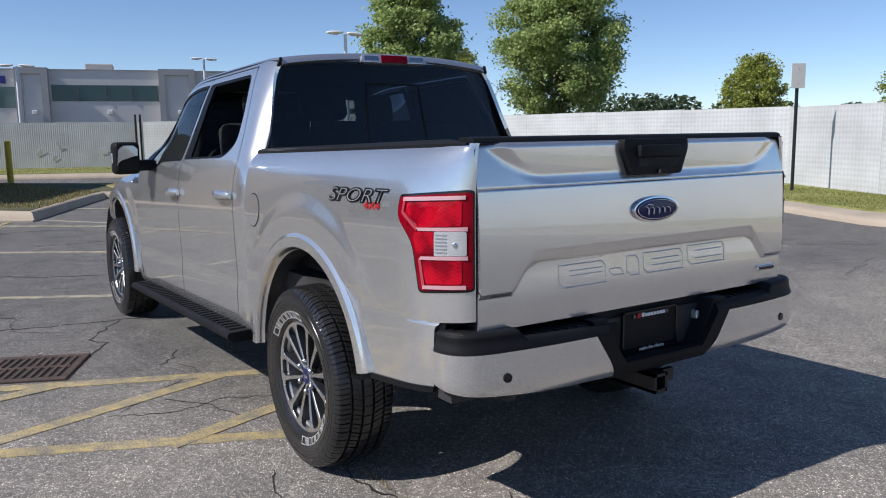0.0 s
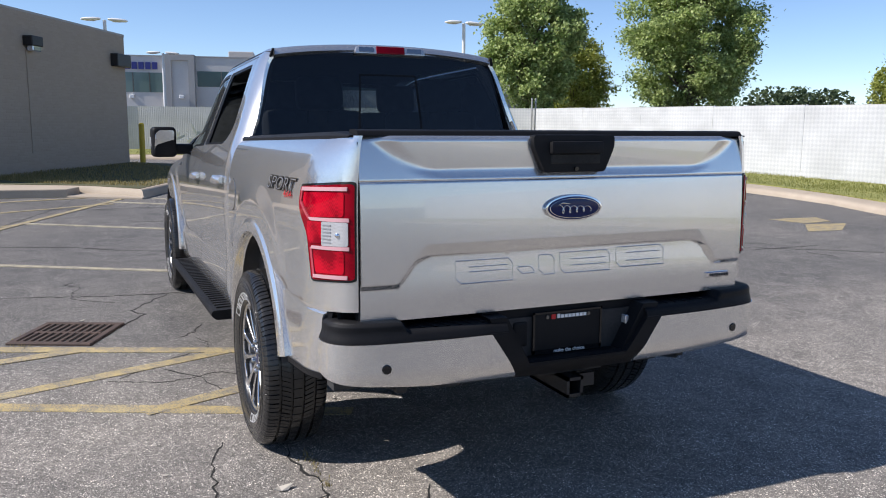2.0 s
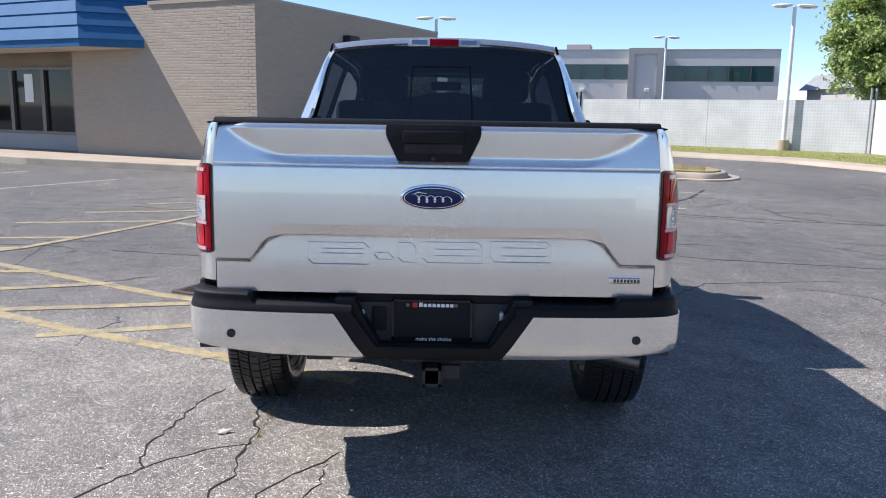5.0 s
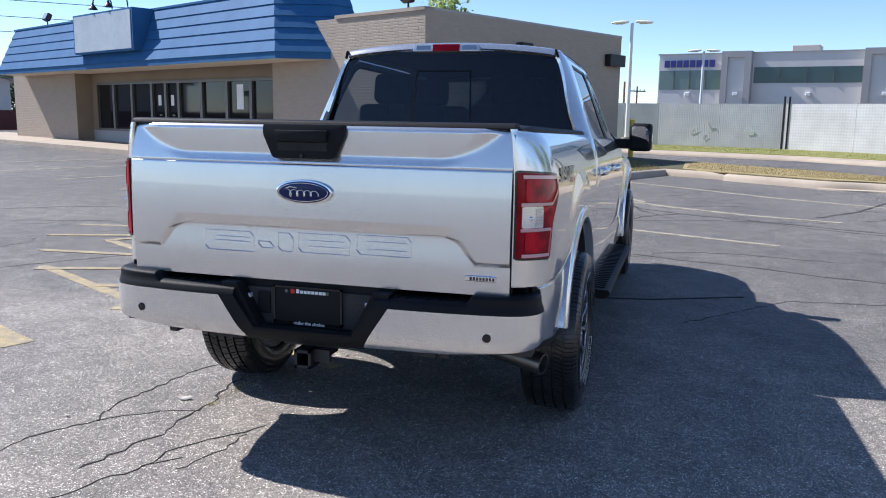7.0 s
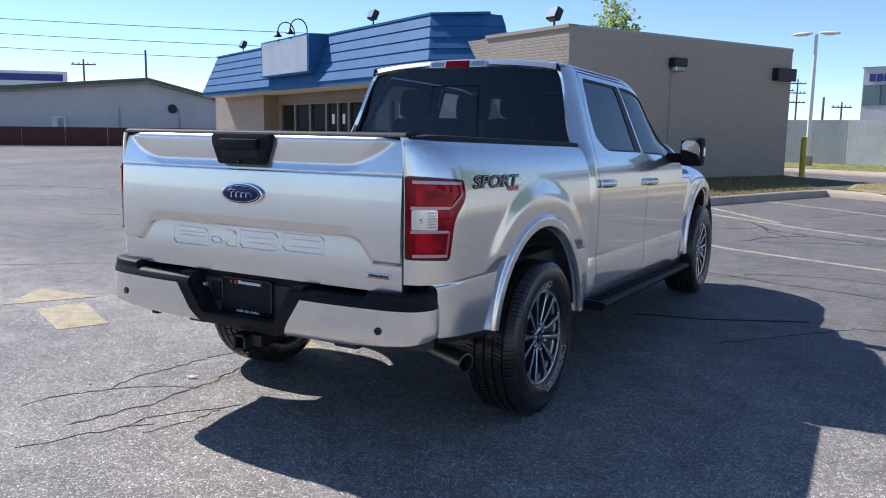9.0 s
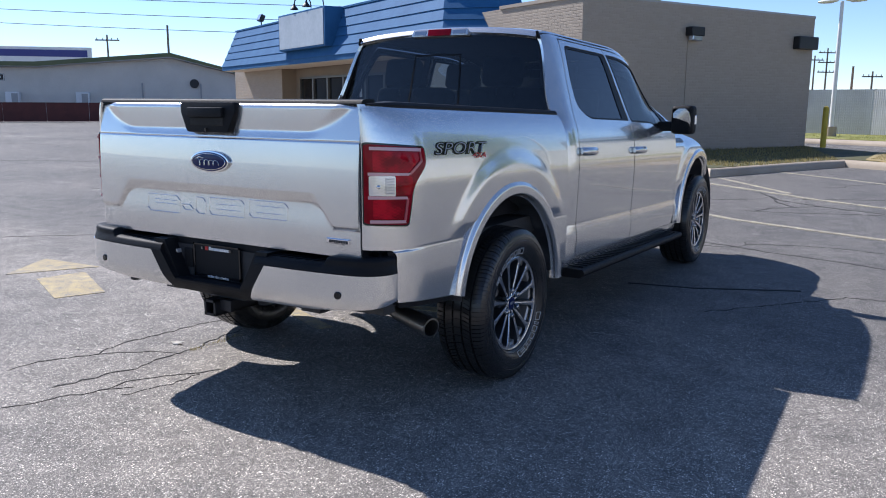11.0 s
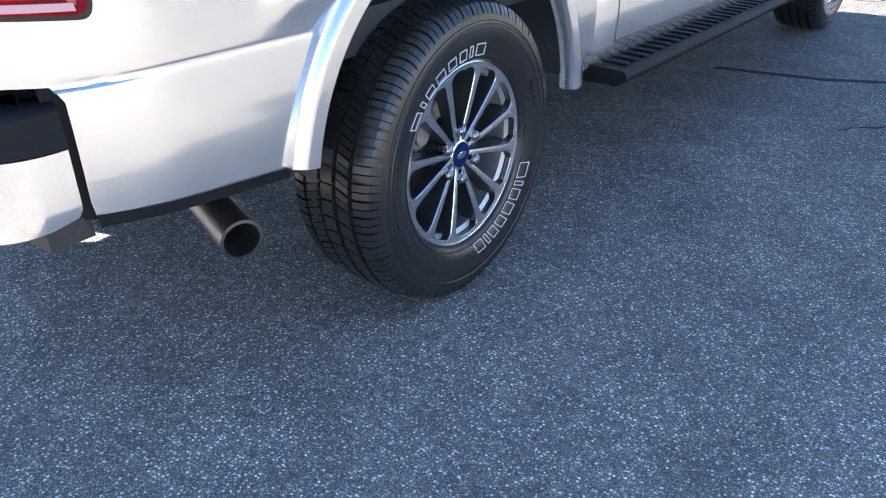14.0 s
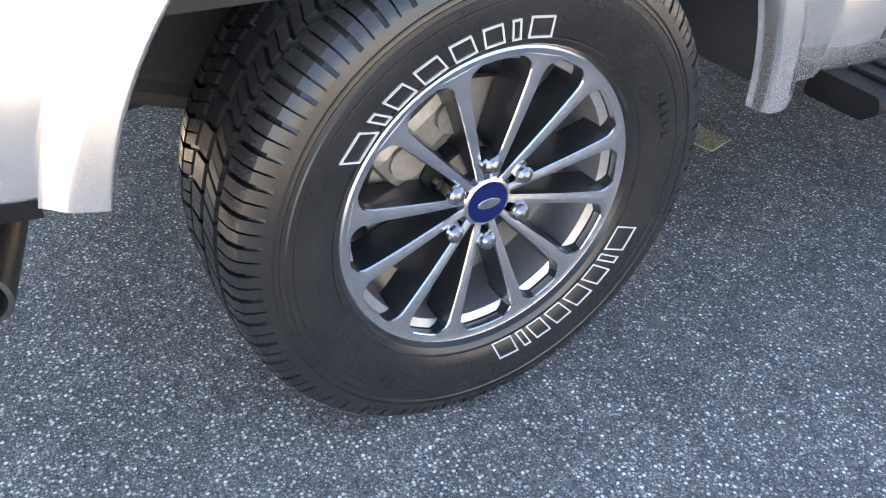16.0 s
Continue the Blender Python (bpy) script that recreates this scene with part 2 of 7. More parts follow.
WHITE = grained("white_paint", (0.70, 0.70, 0.68), (0.80, 0.79, 0.77), 0.5, 1.0, 30, 0.05)
PALEWALL = grained("pale_panel_wall", (0.62, 0.59, 0.55), (0.68, 0.65, 0.61), 0.7, 0.4, 12, 0.05)
GREYWALL = grained("grey_panel_wall", (0.36, 0.345, 0.33), (0.41, 0.395, 0.375), 0.7, 0.4, 12, 0.05)
MAROON = grained("maroon_boards", (0.07, 0.016, 0.014), (0.11, 0.025, 0.02), 0.7, 2.0, 20, 0.1)
BOLLARD = grained("yellow_bollard_paint", (0.52, 0.36, 0.02), (0.62, 0.44, 0.04), 0.5, 6, 60, 0.1)
BARK = grained("bark", (0.10, 0.075, 0.05), (0.20, 0.16, 0.115), 0.9, 8, 60, 0.6)
RUST = grained("rusty_iron", (0.045, 0.030, 0.024), (0.095, 0.060, 0.045), 0.8, 10, 140, 0.4)
BLACKMETAL = mat("black_metal", (0.02, 0.02, 0.022), 0.45, 0.3)
SIGNBLUE = mat("sign_blue", (0.03, 0.035, 0.20), 0.4)
GREYMETAL = grained("grey_metal", (0.30, 0.30, 0.30), (0.38, 0.38, 0.37), 0.5, 2, 40, 0.1, metal=0.3)

# ---- building tools ----
def link_mesh(name, bm, material, smooth=0.0, parent=None):
    me = bpy.data.meshes.new(name)
    bm.normal_update()
    if smooth:
        lim = radians(smooth)
        for f in bm.faces:
            f.smooth = True
        for e in bm.edges:
            e.smooth = not (len(e.link_faces) == 2 and e.calc_face_angle(0) > lim)
    bm.to_mesh(me)
    bm.free()
    if material:
        me.materials.append(material)
    ob = new(name, me)
    ob.parent = parent
    return ob


def part(name, bm, material, parent, label="", smooth=0.0):
    ob = link_mesh(name, bm, material, smooth, parent)
    if label:
        ob["label"] = label
    return ob


def thing(name, label, category, group="", at=None):
    ob = new(name)
    ob.empty_display_size = 0.1
    if at is not None:
        ob.matrix_world = at
    return tagged(ob, label, category, group)


def solo(name, bm, material, label, category, group="", kind="", smooth=0.0):
    return tagged(link_mesh(name, bm, material, smooth), label, category, group, kind)


def add_box(bm, size, m=None, bevel=0.0, seg=1):
    """A box of that size (x, y, z), centred, at the pose m, with its edges rounded."""
    r = bmesh.ops.create_cube(bm, size=1.0, matrix=Matrix.Diagonal((*size, 1)))
    vs = r["verts"]
    if bevel:
        es = list({e for v in vs for e in v.link_edges})
        b = bmesh.ops.bevel(bm, geom=es, offset=bevel, segments=seg, affect="EDGES", profile=0.6)
        vs = list({v for f in b["faces"] for v in f.verts} | {v for v in vs if v.is_valid})
    if m is not None:
        bmesh.ops.transform(bm, matrix=m, verts=vs)
    return vs


def box(size, m=None, bevel=0.0, seg=1):
    bm = bmesh.new()
    add_box(bm, size, m, bevel, seg)
    return bm


def span(a, b, bevel=0.0, seg=1):
    """A box between two corners."""
    a, b = Vector(a), Vector(b)
    return box([abs(v) for v in b - a], Matrix.Translation((a + b) / 2), bevel, seg)


def add_tube(bm, points, radius, n=10, caps=True):
    """A round bar along points; radius: one for all, or one for each point."""
    pts = [Vector(p) for p in points]
    rs = radius if isinstance(radius, (list, tuple)) else [radius] * len(pts)
    rings = []
    for i, p in enumerate(pts):
        way = (pts[min(i + 1, len(pts) - 1)] - pts[max(i - 1, 0)]).normalized()
        q = way.to_track_quat("Z", "Y")
        rings.append([bm.verts.new(p + q @ Vector((rs[i] * math.cos(a), rs[i] * math.sin(a), 0))) for a in [2 * math.pi * k / n for k in range(n)]])
    for a, b in zip(rings, rings[1:]):
        for k in range(n):
            bm.faces.new((a[k], a[(k + 1) % n], b[(k + 1) % n], b[k]))
    if caps:
        bm.faces.new(rings[0][::-1])
        bm.faces.new(rings[-1])
    return bm


def tube(points, radius, n=10, caps=True):
    return add_tube(bmesh.new(), points, radius, n, caps)


def lathe(profile, n=48, closed=False):
    """Turned about the x axis: profile of (x, radius)."""
    bm = bmesh.new()
    rings = []
    for k in range(n):
        a = 2 * math.pi * k / n
        rings.append([bm.verts.new((x, r * math.cos(a), r * math.sin(a))) for x, r in profile])
    for k in range(n):
        a, b = rings[k], rings[(k + 1) % n]
        for i in range(len(profile) - (0 if closed else 1)):
            j = (i + 1) % len(profile)
            bm.faces.new((a[i], b[i], b[j], a[j]))
    return bm


def prism(outline, depth, m=None, bevel=0.0):
    """An upright outline in (x, z), pushed back along +y by depth."""
    bm = bmesh.new()
    f = bm.faces.new([bm.verts.new((x, 0, z)) for x, z in outline])
    r = bmesh.ops.extrude_face_region(bm, geom=[f])
    bmesh.ops.translate(bm, vec=(0, depth, 0), verts=[v for v in r["geom"] if isinstance(v, bmesh.types.BMVert)])
    bmesh.ops.recalc_face_normals(bm, faces=bm.faces)
    if bevel:
        bmesh.ops.bevel(bm, geom=list(bm.edges), offset=bevel, segments=2, affect="EDGES", profile=0.6)
    if m is not None:
        bmesh.ops.transform(bm, matrix=m, verts=bm.verts)
    return bm


def slab(outline, low, high, rise=None, bevel=0.0):
    """A flat outline in (x, y) between two heights; rise(x, y) lifts it with the ground."""
    bm = bmesh.new()
    f = bm.faces.new([bm.verts.new((x, y, low)) for x, y in outline])
    r = bmesh.ops.extrude_face_region(bm, geom=[f])
    bmesh.ops.translate(bm, vec=(0, 0, high - low), verts=[v for v in r["geom"] if isinstance(v, bmesh.types.BMVert)])
    bmesh.ops.recalc_face_normals(bm, faces=bm.faces)
    if bevel:
        bmesh.ops.bevel(bm, geom=[e for e in bm.edges if all(v.co.z > high - 1e-4 for v in e.verts)], offset=bevel, segments=2, affect="EDGES", profile=0.6)
    if rise:
        for v in bm.verts:
            v.co.z += rise(v.co.x, v.co.y)
    return bm


def table(points):
    """A smooth curve through (at, value) points (monotone cubic), as a function."""
    xs = np.array([p[0] for p in points], float)
    ys = np.array([p[1] for p in points], float)
    h = np.diff(xs)
    d = np.diff(ys) / h
    k = np.zeros(len(xs))
    k[0], k[-1] = d[0], d[-1]
    for i in range(1, len(xs) - 1):
        if d[i - 1] * d[i] > 0:
            w1, w2 = 2 * h[i] + h[i - 1], h[i] + 2 * h[i - 1]
            k[i] = (w1 + w2) / (w1 / d[i - 1] + w2 / d[i])

    def at(x):
        x = min(max(x, xs[0]), xs[-1])
        i = min(int(np.searchsorted(xs, x, side="right")) - 1, len(xs) - 2)
        t = (x - xs[i]) / h[i]
        return float((1 + 2 * t) * (1 - t) ** 2 * ys[i] + t * (1 - t) ** 2 * h[i] * k[i] + t * t * (3 - 2 * t) * ys[i + 1] + t * t * (t - 1) * h[i] * k[i + 1])

    return at


def ease(a, b, x):
    t = min(max((x - a) / (b - a), 0.0), 1.0)
    return t * t * (3 - 2 * t)


def patch(name, outline, place, parent, material, step=(0.04, 0.04), off=0.0, thick=0.015, label="", holes=(), flip=False, fine_u=(), fine_v=()):
    """A sheet of bodywork: an outline in (u, v), cut into a grid and laid on the surface place(u, v), with its edges turned in.
    Its normals are those of the surface, so that it mirrors cleanly."""
    bm = bmesh.new()
    loops = [outline, *holes]
    edges = []
    for loop in loops:
        vs = [bm.verts.new((u, v, 0)) for u, v in loop]
        for i in range(len(vs)):
            edges.append(bm.edges.new((vs[i], vs[(i + 1) % len(vs)])))
    bmesh.ops.triangle_fill(bm, use_beauty=True, use_dissolve=False, edges=edges)
    us = [p[0] for p in outline]
    vs_ = [p[1] for p in outline]
    cuts = []
    for ax, lo, hi, st, extra in ((0, min(us), max(us), step[0], fine_u), (1, min(vs_), max(vs_), step[1], fine_v)):
        n = max(1, int(round((hi - lo) / st)))
        cuts += [(ax, lo + (hi - lo) * k / n) for k in range(1, n)] + [(ax, e) for e in extra if lo < e < hi]
    for ax, at in cuts:
        co, no = (Vector((at, 0, 0)), Vector((1, 0, 0))) if ax == 0 else (Vector((0, at, 0)), Vector((0, 1, 0)))
        bmesh.ops.bisect_plane(bm, geom=bm.verts[:] + bm.edges[:] + bm.faces[:], dist=1e-5, plane_co=co, plane_no=no)
    bmesh.ops.remove_doubles(bm, verts=bm.verts, dist=2e-4)
    slant = [e for e in bm.edges if len(e.link_faces) == 2 and min(abs(e.verts[0].co.x - e.verts[1].co.x), abs(e.verts[0].co.y - e.verts[1].co.y)) > 1e-5]
    bmesh.ops.dissolve_edges(bm, edges=slant, use_verts=False, use_face_split=False)
    lone = [v for v in bm.verts if len(v.link_edges) == 2 and not v.is_boundary]
    bmesh.ops.dissolve_verts(bm, verts=lone)
    bm.normal_update()
    for f in bm.faces:
        if (f.normal.z < 0) != flip:
            f.normal_flip()
    eps = 0.0015
    normals, sign = {}, -1.0 if flip else 1.0
    rim = [e for e in bm.edges if e.is_boundary]
    for v in bm.verts:
        u, w = v.co.x, v.co.y
        p = place(u, w)
        nn = (place(u + eps, w) - place(u - eps, w)).cross(place(u, w + eps) - place(u, w - eps)).normalized() * sign
        v.co = p + nn * off
        normals[v] = nn
    if thick:
        twin = {}
        for e in rim:
            for v in e.verts:
                if v not in twin:
                    twin[v] = bm.verts.new(v.co - normals[v] * thick)
        for e in rim:
            l = e.link_faces[0]
            a, b = e.verts
            for lp in l.loops:
                if lp.edge == e:
                    a, b = lp.vert, lp.link_loop_next.vert
            bm.faces.new((b, a, twin[a], twin[b]))
    me = bpy.data.meshes.new(name)
    for f in bm.faces:
        f.smooth = True
    by_index = [normals.get(v) for v in bm.verts]
    bm.to_mesh(me)
    bm.free()
    loops_n = []
    for p in me.polygons:
        flat = p.normal
        own = all(by_index[i] is not None for i in p.vertices)
        for i in p.vertices:
            loops_n.append(by_index[i] if own else flat)
    me.normals_split_custom_set(loops_n)
    me.materials.append(material)
    ob = new(name, me)
    ob.parent = parent
    if label:
        ob["label"] = label
    return ob


def text_mesh(words, size, depth=0.003, shear=0.0, bold=0.0):
    """Lettering in the built-in font, as a bmesh in the (x, z) plane, centred."""
    c = bpy.data.curves.new("words", "FONT")
    c.body, c.size, c.extrude, c.align_x, c.align_y, c.shear = words, size, depth, "CENTER", "CENTER", shear
    c.offset = bold
    ob = bpy.data.objects.new("words", c)
    me = bpy.data.meshes.new_from_object(ob)
    bm = bmesh.new()
    bm.from_mesh(me)
    bpy.data.objects.remove(ob)
    bpy.data.curves.remove(c)
    bpy.data.meshes.remove(me)
    bmesh.ops.transform(bm, matrix=pose(0, 0, 0, 90), verts=bm.verts)
    return bm


def moved(bm, m):
    bmesh.ops.transform(bm, matrix=m, verts=bm.verts)
    return bm


def joined(*bms):
    out = bmesh.new()
    for b in bms:
        me = bpy.data.meshes.new("tmp")
        b.to_mesh(me)
        b.free()
        out.from_mesh(me)
        bpy.data.meshes.remove(me)
    return out


def arc(cx, cy, r, a0, a1, n):
    return [(cx + r * math.cos(radians(a0 + (a1 - a0) * k / n)), cy + r * math.sin(radians(a0 + (a1 - a0) * k / n))) for k in range(n + 1)]


def rounded(points, r, n=4):
    """An outline with its corners rounded by about r (one number, or one for each corner)."""
    out = []
    for i, p in enumerate(points):
        p, a, b = Vector(p), Vector(points[i - 1]), Vector(points[(i + 1) % len(points)])
        ri = r[i] if isinstance(r, (list, tuple)) else r
        if ri <= 0:
            out.append(tuple(p))
            continue
        da, db = a - p, b - p
        k = min(ri, da.length * 0.45, db.length * 0.45)
        s, e = p + da.normalized() * k, p + db.normalized() * k
        for j in range(n + 1):
            t = j / n
            out.append(tuple(s * (1 - t) ** 2 + p * 2 * t * (1 - t) + e * t * t))
    return out

# ---- the ground and the lot ----
def rise(x, y):
    """The lot climbs a little towards the building."""
    return 0.115 * ease(3.0, 15.0, y)


def ground_sheet():
    bm = bmesh.new()
    xs = [-600, -250, -120, -60, -40] + list(range(-30, 31, 2)) + [40, 60, 120, 250, 600]
    ys = [-600, -250, -120, -60, -30] + list(range(-20, 41, 1)) + [50, 70, 120, 250, 700]
    g = [[bm.verts.new((x, y, rise(x, y))) for y in ys] for x in xs]
    for i in range(len(xs) - 1):
        for j in range(len(ys) - 1):
            bm.faces.new((g[i][j], g[i + 1][j], g[i + 1][j + 1], g[i][j + 1]))
    return bm


solo("ground", ground_sheet(), ASPHALT, "worn grey asphalt of a parking lot", "asphalt", kind="structure", smooth=60)


def ribbon(points, width, lift, step=0.5):
    """A flat strip along points on the ground, with thickness."""
    pts = []
    for (x0, y0), (x1, y1) in zip(points, points[1:]):
        n = max(1, int(math.hypot(x1 - x0, y1 - y0) / step))
        pts += [Vector((x0 + (x1 - x0) * k / n, y0 + (y1 - y0) * k / n)) for k in range(n)]
    pts.append(Vector(points[-1]))
    bm = bmesh.new()
    rows = []
    for i, p in enumerate(pts):
        way = (pts[min(i + 1, len(pts) - 1)] - pts[max(i - 1, 0)]).normalized()
        side = Vector((-way.y, way.x)) * (width[i] if isinstance(width, list) else width) / 2
        rows.append([bm.verts.new((q.x, q.y, rise(q.x, q.y) + z)) for q, z in ((p + side, 0.0), (p + side, lift), (p - side, lift), (p - side, 0.0))])
    for a, b in zip(rows, rows[1:]):
        for k in range(3):
            bm.faces.new((a[k], a[k + 1], b[k + 1], b[k]))
    bm.faces.new(rows[0][::-1])
    bm.faces.new(rows[-1])
    bmesh.ops.recalc_face_normals(bm, faces=bm.faces)
    return bm


LIFT = iter(range(400))


def line_mark(points, width=0.105, paint=None):
    solo("parking_line", ribbon(points, width, 0.0035 + 0.0007 * (next(LIFT) % 9)), paint or YELLOW, "worn pale painted parking line on asphalt" if paint else "worn yellow painted parking line on asphalt", "line marking", "painted lines", kind="structure")


# hatched corner and stall lines beside the truck
for pts in (
    [(-4.3, 2.08), (-2.42, 1.06), (-0.45, 0.17)],
    [(-2.6, 0.92), (-0.85, 1.52)],
    [(-1.42, 0.55), (-0.9, 0.745), (0.5, 1.1)],
    [(-4.73, 3.54), (-3.54, 2.86), (-2.19, 2.08), (-0.6, 1.42)],
    [(-3.33, 1.52), (-1.7, 1.88)],
    [(-4.26, 1.95), (-2.75, 2.48)],
    [(-4.94, 2.76), (-3.5, 2.9)],
    [(-4.75, 3.5), (-4.34, 4.05), (-2.68, 8.09), (-0.83, 11.96)],
    [(-5.62, 3.6), (-4.39, 4.03)],
    [(-5.89, 4.45), (-4.1, 4.75)],
    [(-5.32, 5.69), (-3.6, 6.05)],
    [(-4.9, 6.66), (-3.2, 7.1)],
    [(-4.4, 7.6), (-2.6, 8.4)],
    [(-2.83, 9.91), (-1.25, 10.68)],
    [(-2.95, 11.38), (-0.92, 11.99)],
):
    line_mark(pts)
for pts in (
    [(-3.4, 5.9), (-0.9, 4.5), (0.0, 4.05)],
    [(-2.4, 8.55), (-0.9, 7.62), (0.78, 6.51), (1.6, 6.18), (2.57, 5.80)],
    [(-1.3, 11.0), (0.43, 9.75), (1.39, 9.02), (2.42, 8.47), (3.62, 8.09)],
    [(-0.6, 11.5), (0.9, 9.65)],
    [(0.12, 13.3), (1.6, 12.2), (2.95, 11.12), (4.63, 10.17)],
    [(-8.2, 8.1), (-6.2, 11.0)],
    [(-10.5, 9.2), (-8.6, 12.2)],
    [(-13.0, 10.2), (-10.9, 13.4)],
    [(-15.4, 11.3), (-13.3, 14.5)],
):
    line_mark(pts, 0.095, FADED)


def arrow(head, stub, label):
    """A painted turn arrow: a head and a stub, apart."""
    bm = joined(slab(head, 0.0, 0.004), slab(stub, 0.0, 0.004))
    for v in bm.verts:
        v.co.z += rise(v.co.x, v.co.y)
    solo("arrow_marking", bm, YELLOW, label, "line marking", "painted lines", kind="structure")


arrow([(-3.71, -0.02), (-3.35, 0.60), (-4.08, 0.56)], [(-2.62, -0.29), (-2.48, 0.03), (-3.26, 0.40), (-3.34, 0.02)], "worn yellow painted arrow on asphalt")
arrow([(8.05, 5.65), (8.2, 5.1), (8.8, 5.15), (9.0, 5.6)], [(8.1, 5.0), (7.5, 4.4), (8.12, 4.37), (8.85, 4.9)], "faded yellow painted arrow on asphalt")

CRACK = grained("crack_fill", (0.012, 0.012, 0.011), (0.03, 0.028, 0.024), 0.9, 8, 80, 0.4)


def crack(points, width, seed):
    """A jagged open crack, as a thin dark strip."""
    rnd = random.Random(seed)
    pts = []
    for (x0, y0), (x1, y1) in zip(points, points[1:]):
        n = max(2, int(math.hypot(x1 - x0, y1 - y0) / 0.045))
        for k in range(n):
            j = 0.017
            pts.append((x0 + (x1 - x0) * k / n + rnd.uniform(-j, j), y0 + (y1 - y0) * k / n + rnd.uniform(-j, j)))
    pts.append(points[-1])
    ws = [width * rnd.uniform(0.1, 0.85) for _ in pts]
    ws[0] = ws[-1] = 0.002
    solo("crack", ribbon(pts, ws, 0.0025, 9.0), CRACK, "dark jagged crack in the asphalt", "crack", "asphalt cracks", kind="structure")


for i, (w, pts) in enumerate((
    (0.018, [(-0.91, -1.42), (-0.89, -1.31), (-0.85, -1.14), (-0.81, -0.98), (-0.85, -0.8), (-0.81, -0.67), (-0.87, -0.27), (-0.86, -0.16)]),
    (0.013, [(-1.35, -1.37), (-1.36, -1.21), (-1.31, -1.11), (-1.2, -0.94), (-1.26, -0.77), (-1.23, -0.56), (-1.21, -0.34), (-1.18, -0.15), (-1.12, 0.02)]),
    (0.009, [(-1.2, -0.94), (-1.08, -0.81), (-0.93, -0.72), (-0.81, -0.68)]),
    (0.01, [(-0.67, -1.37), (-0.66, -1.15), (-0.58, -0.98), (-0.47, -0.86), (-0.41, -0.75)]),
    (0.008, [(-0.53, -1.29), (-0.46, -1.1), (-0.44, -0.87)]),
    (0.008, [(-0.86, -1.71), (-0.79, -1.6), (-0.75, -1.47), (-0.67, -1.3), (-0.57, -1.18)]),
    (0.010, [(-1.6, 1.15), (-1.25, 1.0), (-1.0, 1.1), (-0.6, 0.9)]),
    (0.026, [(-3.4, 4.0), (-1.98, 3.67), (-1.52, 3.53), (-1.04, 3.48), (-0.2, 3.2)]),
    (0.022, [(-1.04, 3.48), (-1.37, 2.91), (-1.28, 2.75), (-1.5, 2.35)]),
    (0.012, [(-1.25, 1.26), (-1.09, 1.03), (-1.0, 0.74)]),
    (0.012, [(-0.92, 2.3), (-0.99, 2.09), (-1.11, 1.97)]),
    (0.03, [(-22.1, 9.9), (-22.1, 11.2), (-19.8, 11.0)]),
    (0.05, [(-17.4, 6.0), (-15.14, 7.54), (-12.88, 8.05)]),
    (0.020, [(-3.6, 7.3), (-2.9, 7.8), (-2.6, 8.6), (-2.1, 10.2), (-1.8, 11.8)]),
    (0.022, [(-4.6, 7.4), (-1.81, 6.32), (-1.26, 5.89), (-0.67, 5.67), (0.6, 5.3)]),
    (0.030, [(0.2, 4.9), (1.02, 4.72), (1.46, 4.54), (2.21, 4.35), (2.79, 4.09), (3.73, 3.87), (5.2, 3.5), (6.6, 3.45)]),
    (0.055, [(0.45, 9.6), (0.91, 8.73), (1.49, 8.32), (2.23, 7.99), (2.93, 7.72), (3.5, 7.46), (4.25, 7.21), (4.7, 7.03), (7.0, 6.5)]),
    (0.10, [(3.37, 8.57), (4.1, 9.5), (4.77, 10.89)]),
    (0.055, [(0.8, 7.4), (0.94, 7.82), (1.19, 8.06), (1.49, 8.32)]),
    (0.045, [(0.72, 9.17), (0.89, 8.51), (1.19, 8.06)]),
    (0.05, [(4.83, 8.22), (4.88, 7.89), (4.85, 7.52), (5.2, 7.0)]),
    (0.018, [(4.4, 4.9), (5.2, 3.9), (6.3, 3.2), (7.8, 2.0)]),
    (0.014, [(-5.6, 1.0), (-4.6, 1.9), (-3.9, 2.9), (-4.2, 4.2)]),
    (0.020, [(-9.0, 4.5), (-7.3, 5.9), (-5.9, 6.3)]),
    (0.012, [(1.5, 1.9), (2.3, 2.9), (3.6, 3.1)]),
)):
    crack(pts, w, 40 + i)
rnd = random.Random(61)
for i in range(46):
    x, y = rnd.uniform(-6.5, 9.0), rnd.uniform(-2.5, 11.0)
    if -1.0 < x < 1.0 and y > -0.4:
        continue
    a, pts = rnd.uniform(0, 6.28), [(x, y)]
    for _ in range(rnd.randint(3, 7)):
        a += rnd.uniform(-0.7, 0.7)
        d = rnd.uniform(0.12, 0.32) * (1 + 0.1 * abs(y))
        pts.append((pts[-1][0] + d * math.cos(a), pts[-1][1] + 0.6 * d * math.sin(a)))
    crack(pts, rnd.uniform(0.004, 0.008) * (1 + 0.06 * abs(y)), 90 + i)
solo("tar_strip", ribbon([(0.75, 2.5), (1.25, 2.6), (1.98, 2.95)], 0.03, 0.004), CRACK, "black tar sealed joint in asphalt", "tar seam", "asphalt cracks", kind="structure")


